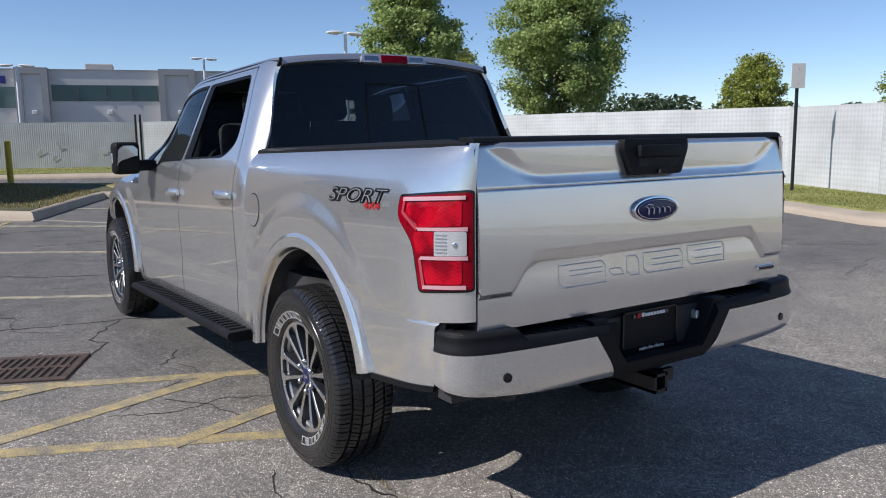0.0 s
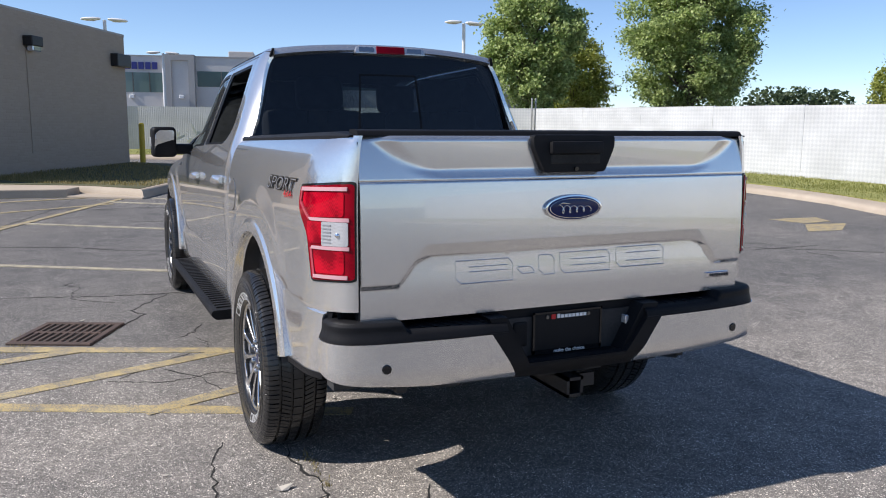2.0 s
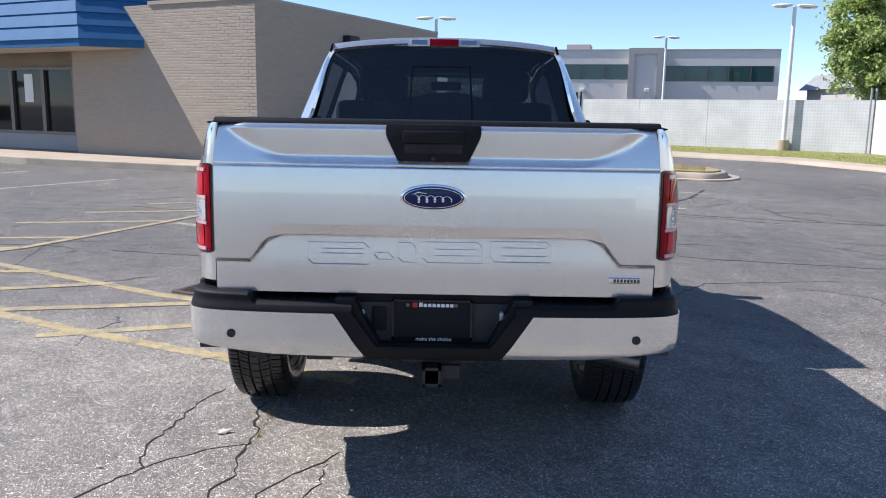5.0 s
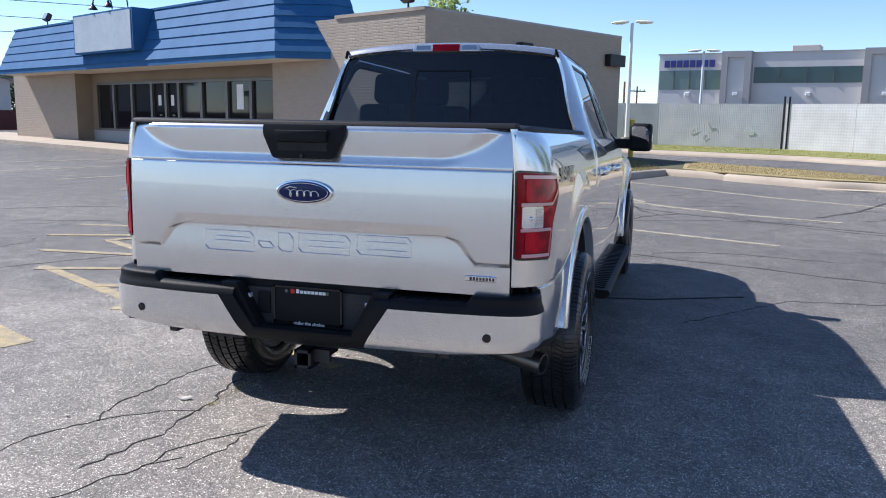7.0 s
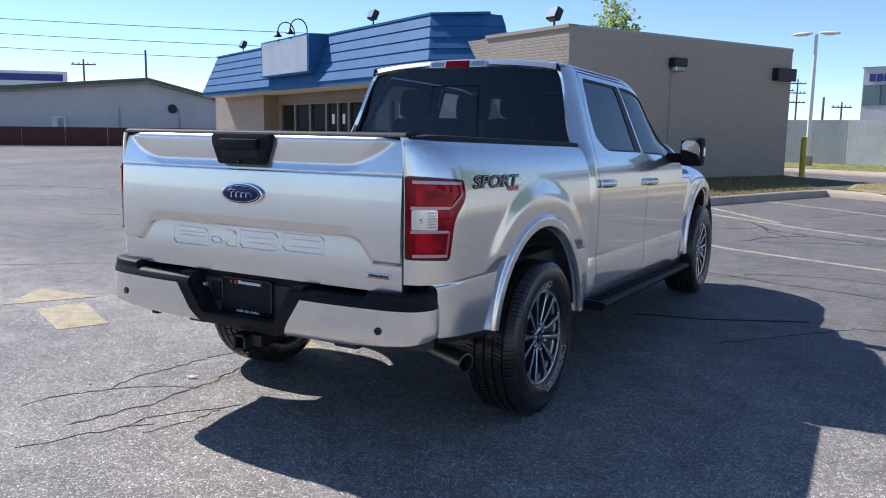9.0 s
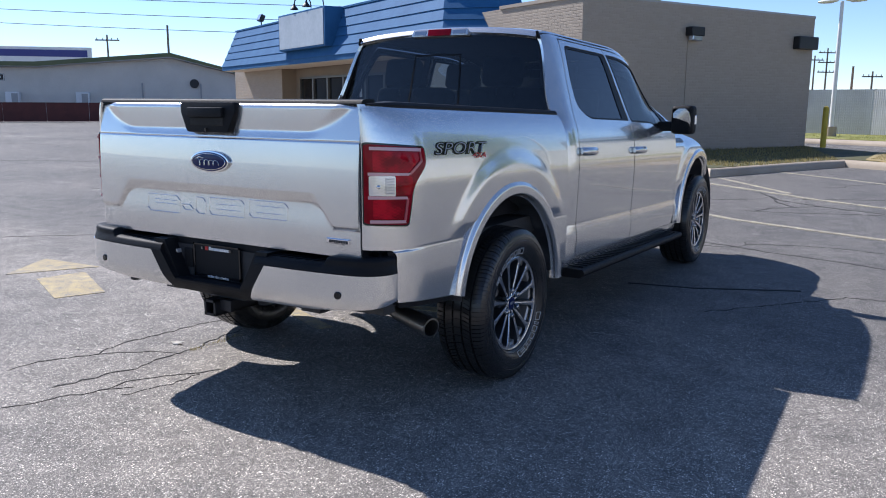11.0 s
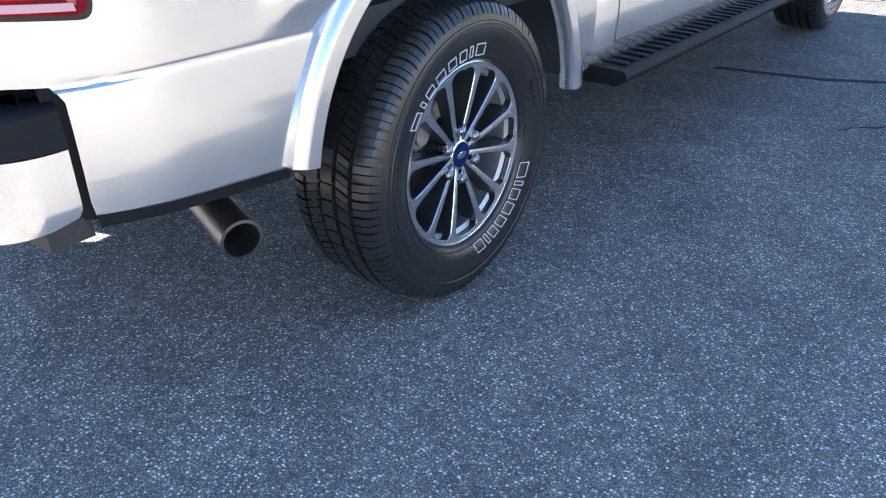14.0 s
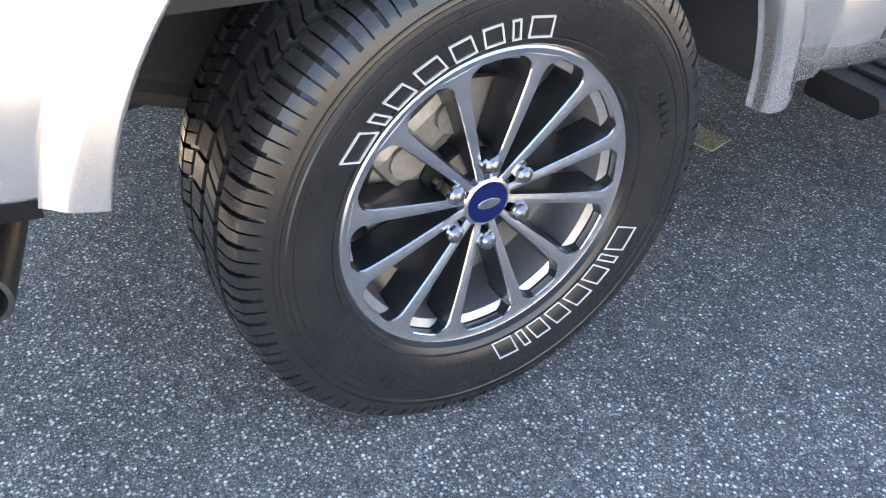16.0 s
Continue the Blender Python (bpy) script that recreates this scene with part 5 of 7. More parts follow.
    for a, b in zip(rows, rows[1:]):
        for k in range(5):
            bm.faces.new((a[k], a[k + 1], b[k + 1], b[k]))
    bm.faces.new(rows[0])
    bm.faces.new(rows[-1])
    bmesh.ops.recalc_face_normals(bm, faces=bm.faces)
    part("rail_cap", bm, BLACK, TRUCK, "black plastic bed rail cap", 40)

    # cab: corner post, two doors, fender
    C = side_place(cab_x, side)
    seam = [(0.885, 0.53), (0.895, 0.9), (0.905, 1.2), (0.915, 1.36), (0.985, 1.60), (1.065, 1.80), (1.09, 1.83)]
    rear_edge = [(cab_rear(z), z) for z in (1.872, 1.8, 1.7, 1.6, 1.5, 1.42, 1.36, 1.2, 1.0, 0.8, 0.60)]
    post = [(cab_rear(0.5) + 0.005, 0.475), *[(y - 0.004, z) for y, z in seam[:6]], (1.08, 1.838), (1.90, 1.838), (2.46, 1.832), (2.60, 1.80), (2.66, 1.80), (2.50, 1.872), (1.6, 1.872), *rear_edge]
    patch("cab_corner", post, C, TRUCK, PAINT, BODY_STEP, 0.0, 0.02, "silver cab corner and roof rail", flip=fl, fine_v=FINE_Z)
    bseam = [(1.90, 0.53), (1.925, 0.75), (1.935, 1.0), (1.93, 1.34), (1.87, 1.60), (1.84, 1.83)]
    rear_door = [(0.891, 0.53), *[(y - 0.003, z) for y, z in bseam], *[(y + 0.003, z) for y, z in seam[::-1][:-1]]]
    rwin = rounded([(1.165, 1.362), (1.912, 1.358), (1.835, 1.80), (1.125, 1.80), (1.045, 1.60), (1.02, 1.44)], [0.08, 0.02, 0.03, 0.05, 0.03, 0.06])
    door = patch("rear_door", rear_door, C, TRUCK, PAINT, BODY_STEP, 0.0, 0.02, "silver rear door with a dark window", holes=[rwin], flip=fl, fine_v=FINE_Z)
    rg = rounded([(1.18, 1.375), (1.80, 1.372), (1.765, 1.785), (1.14, 1.785), (1.06, 1.60), (1.035, 1.45)], [0.07, 0.02, 0.03, 0.05, 0.03, 0.05])
    patch("window_surround", rwin, C, door, PILLAR, (0.06, 0.06), -0.004, 0.012, "gloss black window surround", holes=[rg], flip=fl)
    if side > 0:
        patch("window", rg, C, door, REAR_GLASS, (0.06, 0.06), -0.008, 0.0, "tinted side window", flip=fl)
    front_door = [(1.906, 0.53), (2.95, 0.53), (2.99, 0.60), (3.0, 0.9), (2.985, 1.27), (2.95, 1.36), (2.59, 1.797), (2.46, 1.828), (1.845, 1.828), (1.873, 1.60), (1.937, 1.34), (1.941, 1.0), (1.931, 0.75)]
    fwin = rounded([(1.955, 1.352), (2.42, 1.345), (2.52, 1.31), (2.88, 1.305), (2.87, 1.40), (2.55, 1.765), (2.44, 1.80), (1.865, 1.80)], [0.02, 0.05, 0.05, 0.02, 0.03, 0.04, 0.02, 0.02])
    door = patch("front_door", front_door, C, TRUCK, PAINT, BODY_STEP, 0.0, 0.02, "silver front door with a dark window", holes=[fwin], flip=fl, fine_v=FINE_Z)
    fg = rounded([(1.985, 1.366), (2.43, 1.360), (2.53, 1.325), (2.76, 1.322), (2.77, 1.42), (2.54, 1.745), (2.43, 1.785), (1.91, 1.785)], [0.02, 0.05, 0.05, 0.02, 0.03, 0.04, 0.02, 0.02])
    patch("window_surround", fwin, C, door, PILLAR, (0.06, 0.06), -0.004, 0.012, "gloss black window surround", holes=[fg], flip=fl)
    patch("window", fg, C, door, SIDE_GLASS, (0.06, 0.06), -0.008, 0.0, "tinted side window", flip=fl)
    F = side_place(fender_x, side)
    fo = [(3.006, 0.53), *[(y, z) for y, z in arc(3.71, 0.52, 0.585, 178, 4, 40)], (4.29, 0.62), (4.26, 0.80), (4.12, 0.94), (3.92, 1.08), (3.65, 1.225), (3.4, 1.275), (2.995, 1.29)]
    patch("front_fender", fo, F, TRUCK, PAINT, BODY_STEP, 0.0, 0.03, "silver front fender with a flared arch", flip=fl, fine_v=FINE_Z)
    patch("sill", [(GAP + 0.02, 0.455), (3.1, 0.455), (3.1, 0.525), (GAP + 0.02, 0.525)], C, TRUCK, PAINT, (0.08, 0.03), -0.004, 0.03, "silver sill", flip=fl)

    # arch lips
    for fn, yc, zc, a0, a1 in ((bed_x, 0.03, 0.42, 2, 169), (fender_x, 3.71, 0.52, -2, 180)):
        def lip(a, r, fn=fn, yc=yc, zc=zc, side=side):
            y, z = yc + r * math.cos(a), zc + r * math.sin(a)
            out = 0.014 * (ease(0.538, 0.552, r) - ease(0.588, 0.620, r)) - 0.03 * (1 - ease(0.535, 0.548, r)) - 0.006
            return raked(side * (0.962 + out - 0.26 * max(0.0, (y - 3.82) / 0.7) ** 2.2), y, z)
        patch("arch_lip", [(radians(a0), 0.536), (radians(a1), 0.536), (radians(a1), 0.620), (radians(a0), 0.620)], lip, TRUCK, PAINT, (0.05, 0.006), 0.0, 0.02, "silver wheel arch lip", flip=not fl)
    # wheel arch liners
    for yc, zc, a0, a1 in ((0.03, 0.42, 6, 172), (3.71, 0.52, 2, 180)):
        def liner(a, x, yc=yc, zc=zc, side=side):
            r = 0.552 + 0.010 * math.cos(a * 14) * (1 - ease(0.93, 0.97, x))
            return raked(side * x, yc + r * math.cos(a), zc + r * math.sin(a))
        patch("wheel_liner", [(radians(a0), 0.60), (radians(a1), 0.60), (radians(a1), 0.955), (radians(a0), 0.955)], liner, TRUCK, LINER, (0.06, 0.06), 0.0, 0.0, "ribbed grey wheel arch liner", flip=fl)
        part("arch_back", span((side * 0.50, yc - 0.55, 0.50 if yc < 1 else 0.45), (side * 0.60, yc + 0.55, 0.95)), DARK, TRUCK)

    # door handles in their cups
    for y0, z0 in ((1.03, 1.165), (2.01, 1.155)):
        cup = rounded([(y0 - 0.075, z0 - 0.058), (y0 + 0.09, z0 - 0.058), (y0 + 0.09, z0 + 0.042), (y0 - 0.075, z0 + 0.042)], 0.025)
        hd = patch("handle_cup", cup, C, TRUCK, PAINT, (0.03, 0.03), 0.001, 0.004, "silver handle cup", flip=fl)
        pts = [C(y0 - 0.12 + 0.024 * k, z0) + Vector((side * (0.014 + 0.018 * math.sin(math.pi * min(max((k - 0.5) / 9, 0), 1))), 0, 0)) for k in range(11)]
        bm = bmesh.new()
        add_tube(bm, pts, [0.014] + [0.023] * 9 + [0.014], 10)
        for v in bm.verts:
            zc = C(y0, z0).z
            v.co.z = zc + (v.co.z - zc) * 1.15
        part("handle", bm, PAINT, hd, "silver door handle", 60)

    # mirror
    mr = part("door_mirror", moved(box((0.170, 0.11, 0.218), None, 0.035, 3), Matrix.Translation((side * 1.098, 2.60, 1.305)) @ pose(0, 0, 0, 0, 0, side * -8)), BLACK, TRUCK, "black door mirror", 50)
    part("arm", joined(span((side * 0.89, 2.60, 1.215), (side * 1.06, 2.72, 1.29), 0.02, 2)), BLACK, mr)
    part("mirror_glass", moved(prism(rounded([(-0.068, -0.088), (0.068, -0.088), (0.068, 0.056), (0.04, 0.09), (-0.068, 0.09)] if side > 0 else [(-0.068, -0.088), (0.068, -0.088), (0.068, 0.09), (-0.04, 0.09), (-0.068, 0.056)], 0.02), 0.006), Matrix.Translation((side * 1.096, 2.545, 1.303)) @ pose(0, 0, 0, 13, 0, side * -12)), MIRROR, mr, "mirror glass")
    part("signal", span((side * 1.176, 2.59, 1.27), (side * 1.188, 2.63, 1.34), 0.004), CLEAR_LENS, mr)

    # running board
    bd = part("running_board", joined(moved(prism(rounded([(-0.075, -0.035), (0.055, -0.035), (0.085, -0.01), (0.075, 0.018), (-0.075, 0.022)], 0.012), 2.16), Matrix.Translation((side * 0.965, 0.78, 0.425)) @ Matrix.Diagonal((side, 1, 1, 1)) @ pose(0, 0, 0, -1.6)), ), BLACK, TRUCK, "black running board with a ribbed step", 40)
    for k in range(30):
        y = 0.86 + 2.0 * k / 29
        part("rib", box((0.10, 0.028, 0.010), Matrix.Translation((side * 0.962, y, 0.425 + 0.023 - 0.028 * (y - 0.78))), 0.003), BLACK, bd)
    for y in (1.05, 1.9, 2.75):
        part("bracket", tube([(side * 0.93, y, 0.39), (side * 0.75, y, 0.44), (side * 0.6, y, 0.52)], 0.018, 8), DARK, bd)

    # lettering on the bed side, fender badge
    bm = text_mesh("SPORT", 0.074, 0.0, 0.30, 0.0032)
    words = ((bm, 0.48, 1.208, -0.49, GLOSS_BLACK, "black outlined decal lettering", 0.004), (text_mesh("SPORT", 0.074, 0.0, 0.30, -0.0016), 0.473, 1.208, -0.49, BADGE_SILVER, "grey inside of the outlined lettering", 0.0052), (text_mesh("4X4", 0.036, 0.0, 0.0, 0.0008), 0.125, 1.174, -0.335 if side > 0 else -0.61, BADGE_RED, "small red decal lettering", 0.004))
    for bm, wide, zc, yc, m_, lab, proud in words:
        w0 = max(v.co.x for v in bm.verts) - min(v.co.x for v in bm.verts)
        mid = (max(v.co.x for v in bm.verts) + min(v.co.x for v in bm.verts)) / 2
        bmesh.ops.subdivide_edges(bm, edges=[e for e in bm.edges if e.calc_length() > 0.05], cuts=2)
        bmesh.ops.triangulate(bm, faces=bm.faces)
        for v in bm.verts:
            p = P(yc + side * (v.co.x - mid) * wide / w0, zc + v.co.z)
            v.co = p + Vector((side * proud, 0, 0))
        bmesh.ops.recalc_face_normals(bm, faces=bm.faces)
        part("decal", bm, m_, TRUCK, lab)
    for k in range(5):
        y = 3.06 + 0.045 * k
        patch("badge_bar", [(y, 1.195), (y + 0.034, 1.195), (y + 0.034, 1.228), (y, 1.228)], F, TRUCK, BADGE_GREY, (0.05, 0.05), 0.006, 0.006, flip=fl)

# round fuel door on the driver's side
patch("fuel_door", arc(0.60, 1.105, 0.078, 0, 345, 28), side_place(bed_x, -1), TRUCK, PAINT, (0.03, 0.03), 0.003, 0.006, "round fuel filler door", flip=True)
# slightly wider black disc whose rim draws the shaded seam
patch("fuel_door_gap", arc(0.60, 1.105, 0.083, 0, 345, 28), side_place(bed_x, -1), TRUCK, BLACK, (0.03, 0.03), 0.0006, 0.0, flip=True)

# roof
def roof_place(x, y):
    crown = 0.045 * max(0.0, 1 - (x / 0.66) ** 2) ** 0.8
    return raked(x, y + 0.05 * x * x, 1.872 + crown - roof_drop(y) - 0.030 * max(0.0, (0.862 - y) / 0.036) ** 2)


patch("roof", [(-0.655, 0.826), (0.655, 0.826), (0.655, 2.55), (0, 2.60), (-0.655, 2.55)], roof_place, TRUCK, PAINT, (0.04, 0.05), 0.0, 0.03, "silver cab roof", fine_v=(0.83, 0.835, 0.84, 0.845, 0.85, 0.855, 0.862, 0.875, 0.89))
for side in (1, -1):
    bm = tube([raked(side * (0.668 + 0.012 * math.sin(math.pi * k / 12)), 0.86 + 1.5 * k / 12, 1.857 - roof_drop(0.86 + 1.5 * k / 12)) for k in range(13)], 0.0028, 6)
    part("roof_molding", bm, BLACK, TRUCK, "black roof ditch strip")
    part("roof_molding", moved(box((0.014, 0.02, 0.05), None, 0.005, 2), Matrix.Translation(raked(side * 0.668, 0.862, 1.838)) @ pose(0, 0, 0, 12, side * -20)), BLACK, TRUCK)


# rear window
def glass_place(x, t):
    return raked(x * (0.805 - 0.140 * t), 0.742 + 0.095 * t + 0.05 * x * x - 0.0 * t, 1.355 + 0.475 * t - 0.012 * x * x * t)


patch("rear_header", [(-1.0, 1.052), (1.0, 1.052), (1.0, 1.10), (-1.0, 1.10)], glass_place, TRUCK, PAINT, (0.05, 0.05), 0.006, 0.02, "silver roof edge over the rear window")
rearg = patch("rear_window", [(-0.995, 0.0), (0.995, 0.0), (0.995, 1.045), (-0.995, 1.045)], glass_place, TRUCK, REAR_GLASS, (0.08, 0.1), 0.0, 0.0, "dark tinted rear window")
for pts in ([(-0.27, 0.10), (-0.255, 0.10), (-0.255, 0.80), (-0.27, 0.80)], [(0.215, 0.10), (0.23, 0.10), (0.23, 0.80), (0.215, 0.80)], [(-0.27, 0.79), (0.23, 0.79), (0.23, 0.81), (-0.27, 0.81)]):
    patch("slider_frame", pts, glass_place, rearg, BLACK, (0.1, 0.1), 0.002, 0.003)
for pts in ([(-1.0, -0.1), (1.0, -0.1), (1.0, 0.03), (-1.0, 0.03)], [(-1.0, 0.0), (-0.965, 0.0), (-0.975, 1.05), (-1.0, 1.05)], [(0.965, 0.0), (1.0, 0.0), (1.0, 1.05), (0.975, 1.05)], [(-1.0, 1.018), (1.0, 1.018), (1.0, 1.05), (-1.0, 1.05)]):
    patch("window_band", pts, glass_place, rearg, GLOSS_BLACK, (0.06, 0.1), 0.002, 0.004, "black ceramic edge band")
bl = part("brake_lamp", moved(prism(rounded([(-0.215, -0.018), (0.215, -0.018), (0.20, 0.026), (-0.20, 0.026)], 0.012), 0.03, None, 0.004), Matrix.Translation(raked(0, 0.815, 1.868)) @ pose(0, 0, 0, -14)), CLEAR_LENS, TRUCK, "clear and red third brake lamp", 40)
part("red_lens", moved(prism(rounded([(-0.085, -0.017), (0.085, -0.017), (0.085, 0.025), (-0.085, 0.025)], 0.004), 0.03, None, 0.003), Matrix.Translation(raked(0, 0.811, 1.868)) @ pose(0, 0, 0, -14)), RED_LENS, bl, "red lens")
for s in (-1, 1):
    part("bulb_cover", moved(prism(rounded([(-0.045, -0.012), (0.045, -0.012), (0.045, 0.018), (-0.045, 0.018)], 0.006), 0.03, None, 0.002), Matrix.Translation(raked(s * 0.145, 0.8125, 1.868)) @ pose(0, 0, 0, -14)), NUT, bl)
# cab back panel below the window
part("cab_back", span((-0.86, GAP + 0.03, 0.55), (0.86, GAP + 0.06, 1.30)), PAINT, TRUCK)


# windscreen, cowl, hood, nose
def screen_place(x, t):
    return raked(x * (0.83 - 0.17 * t), 3.12 - 0.56 * t - 0.22 * x * x * (1 - 0.5 * t), 1.30 + 0.50 * t)


patch("windscreen", [(-1, 0), (1, 0), (1, 1.02), (-1, 1.02)], screen_place, TRUCK, FRONT_GLASS, (0.1, 0.1), 0.0, 0.0, "clear windscreen", flip=True)
patch("hood", [(-0.80, 3.0), (0.80, 3.0), (0.84, 3.3), (0.80, 3.55), (0.74, 3.76), (0.62, 3.97), (0.42, 4.10), (0.0, 4.18), (-0.42, 4.10), (-0.62, 3.97), (-0.74, 3.76), (-0.80, 3.55), (-0.84, 3.3)], lambda x, y: raked(x, y, 1.345 - 0.055 * (abs(x) / 0.8) ** 3 + 0.02 * ease(0.45, 0.6, abs(x)) - 0.16 * max(0.0, (y - 3.4)) ** 2), TRUCK, PAINT, (0.06, 0.06), 0.0, 0.03, "silver hood")
nose = part("grille", span((-0.60, 4.02, 0.68), (0.60, 4.12, 1.14), 0.03, 2), BLACK, TRUCK, "dark grille")
for k in range(3):
    part("grille_bar", span((-0.58, 4.12, 0.78 + 0.12 * k), (0.58, 4.14, 0.83 + 0.12 * k), 0.008), PAINT, nose)
for s in (-1, 1):
    part("head_lamp", span((s * 0.60, 3.90, 0.80), (s * 0.78, 4.04, 1.08), 0.03, 2), CLEAR_LENS, TRUCK, "clear head lamp")
part("front_bumper", span((-0.84, 4.05, 0.44), (0.84, 4.24, 0.66), 0.06, 3), PAINT, TRUCK, "silver front bumper", 40)


# tailgate
LEAN = 0.044


def tail_y(x, z):
    """The sculpted skin: a scoop under the top lip, a fine crease, a raised field, a recessed lower panel."""
    y = -1.108 + LEAN * (z - 1.1) + 0.012 * (x / 0.82) ** 4 - 0.010 * (1 - ((z - 1.1) / 0.3) ** 2)
    y += 0.0035 * max(0.0, 1 - abs(z - 1.236) / 0.004)
    if z > 1.236:
        t = (z - 1.236) / 0.14
        ends = 0.50 + 0.26 * min(1.0, t) ** 0.55
        fade = 1 - ease(ends - 0.075, ends + 0.03, abs(x))
        y += 0.002 + (1 - fade) * 0.010 * t + fade * (0.009 * ease(0.0, 0.3, t) - 0.017 * max(0.0, t - 0.1))
        y += 0.012 * max(0.0, (z - 1.370) / 0.018) ** 2
    # recessed field below, its foot running out to the sides
    edge = min(1.022 - z, (0.585 + (1.022 - z) * 0.80 - abs(x)) * 0.78)
    foot = ease(0.82, 1.0, z)
    edge = max(edge, 0.892 - z)
    wide = 0.018 + 0.040 * ease(0.955, 0.99, z)
    y += (0.012 + 0.009 * foot) * min(1.0, max(0.0, edge / wide))
    return y


tail = patch("tailgate", [(-0.815, 0.765), (0.815, 0.765), (0.815, 1.388), (-0.815, 1.388)], lambda x, z: raked(x, tail_y(x, z), z), TRUCK, PAINT, (0.009, 0.007), 0.0, 0.04, "silver tailgate with a recessed lower panel", fine_v=(1.231, 1.2335, 1.236, 1.2385, 1.241))
part("inner_panel", span((-0.80, -1.05, 0.80), (0.80, -1.00, 1.40)), BLACK, tail)
part("top_cap", moved(prism(rounded([(0.004, 0.0), (0.014, 0.018), (0.03, 0.022), (0.095, 0.022), (0.095, -0.004)], 0.006), 1.63), Matrix.Translation((0.815, -1.087, 1.416)) @ pose(0, 0, 0, 0, 0, 90)), BLACK, tail, "black plastic tailgate top cap", 40)
bez = part("handle_bezel", moved(prism(rounded([(-0.128, -0.062), (0.128, -0.062), (0.172, 0.03), (0.172, 0.072), (-0.172, 0.072), (-0.172, 0.03)], 0.014), 0.05, None, 0.006), Matrix.Translation((-0.01, -1.130, 1.352)) @ pose(0, 0, 0, -4)), BLACK, tail, "black tailgate handle bezel", 30)
part("pull", moved(box((0.22, 0.024, 0.044), None, 0.008, 2), Matrix.Translation((-0.01, -1.138, 1.378))), BLACK, bez, "black pull handle", 40)
# dark plate in place of the shaded hollow behind the pull
part("pocket", moved(box((0.21, 0.01, 0.036), None, 0.003), Matrix.Translation((-0.01, -1.130, 1.338))), CRACK, bez)
part("camera_lens", moved(tube([(0, 0, 0), (0, -0.008, 0)], 0.008, 12), Matrix.Translation((-0.01, -1.134, 1.302))), GLOSS_BLACK, bez)


def oval(rx, rz, depth, m, n=48):
    return moved(prism([(rx * math.cos(2 * math.pi * k / n), rz * math.sin(2 * math.pi * k / n)) for k in range(n)], depth, None, min(0.003, depth * 0.3)), m)


em = part("emblem", oval(0.121, 0.049, 0.012, Matrix.Translation((-0.008, -1.130, 1.160))), CHROME, tail, "oval blue and chrome emblem", 40)
part("emblem_field", oval(0.112, 0.042, 0.012, Matrix.Translation((-0.008, -1.134, 1.160))), BLUE, em, "blue enamel field", 40)
part("emblem_ring", joined(*[tube([(-0.008 + 0.105 * math.cos(a), -1.1345, 1.16 + 0.036 * math.sin(a)) for a in [2 * math.pi * k / 40 for k in range(41)]], 0.0016, 5, False)]), CHROME, em)
stroke = [(-0.008 - 0.066 + 0.0012 * k + 0.009 * math.sin(0.26 * k), -1.1375, 1.1565 + 0.0125 * math.cos(0.26 * k) * (1.2 - 0.004 * k)) for k in range(110)]
part("emblem_mark", joined(tube(stroke, [0.0011 + 0.0012 * abs(math.sin(0.26 * k)) for k in range(110)], 6), tube([(-0.083, -1.1375, 1.172), (-0.062, -1.1375, 1.181), (-0.030, -1.1375, 1.176)], [0.001, 0.003, 0.001], 6)), CHROME, em, "plain silver stroke")


def groove_block(x0, x1, z0, z1, cutx, cutz):
    """A stamped outline: a chamfered raised frame on the lower panel."""
    bms = []
    c = 0.018
    pts = [(x0 + c, z0), (x1, z0), (x1, z1 - c), (x1 - c, z1), (x0, z1), (x0, z0 + c)]
    for (a, b), (d, e) in zip(pts, pts[1:] + pts[:1]):
        bms.append(tube([raked(a, tail_y(a, b) - 0.001, b), raked(d, tail_y(d, e) - 0.001, e)], 0.0024, 6))
    if cutx:
        for z in cutz:
            bms.append(tube([raked(x0 + cutx, tail_y(x0 + cutx, z) - 0.001, z), raked(x1 - 0.02, tail_y(x1, z) - 0.001, z)], 0.0022, 6))
    part("stamped_block", joined(*bms), PAINT, tail, "stamped outline block in the silver skin")


for blk in ((-0.47, -0.245, 0.875, 0.955, 0.05, (0.915, 0.932)), (-0.225, -0.155, 0.895, 0.92, 0, ()), (-0.135, -0.07, 0.885, 0.958, 0, ()), (-0.045, 0.175, 0.885, 0.962, 0.045, (0.912, 0.935)), (0.205, 0.43, 0.892, 0.968, 0.045, (0.915, 0.945))):
    groove_block(*blk)
tb = part("trim_badge", span((0.645, -1.112, 0.850), (0.765, -1.090, 0.872), 0.003), CHROME, tail, "small chrome trim badge")
part("badge_bars", joined(*[span((0.665 + 0.0125 * k, -1.115, 0.855), (0.673 + 0.0125 * k, -1.111, 0.866)) for k in range(8)]), BADGE_GREY, tb)
# black strips fill the tailgate's side gaps to draw their shade
for s in (-1, 1):
    part("panel_gap", span((s * 0.8155, -1.089, 0.80), (s * 0.8205, -1.05, 1.398)), BLACK, tail)
# truck bed inside
part("bed_floor", span((-0.76, -1.02, 0.83), (0.76, GAP - 0.03, 0.86)), BLACK, TRUCK)
for s in (-1, 1):
    part("bed_wall", span((s * 0.76, -1.03, 0.83), (s * 0.80, GAP - 0.03, 1.37)), BLACK, TRUCK)
part("bed_front", span((-0.86, GAP - 0.04, 0.60), (0.86, GAP - 0.015, 1.37)), PAINT, TRUCK)

# rear bumper
BX = table([(0, 0.0), (0.45, 0.45), (0.751, 0.748), (0.87, 0.858), (0.95, 0.908), (1.02, 0.928), (1.10, 0.934), (1.16, 0.934)])
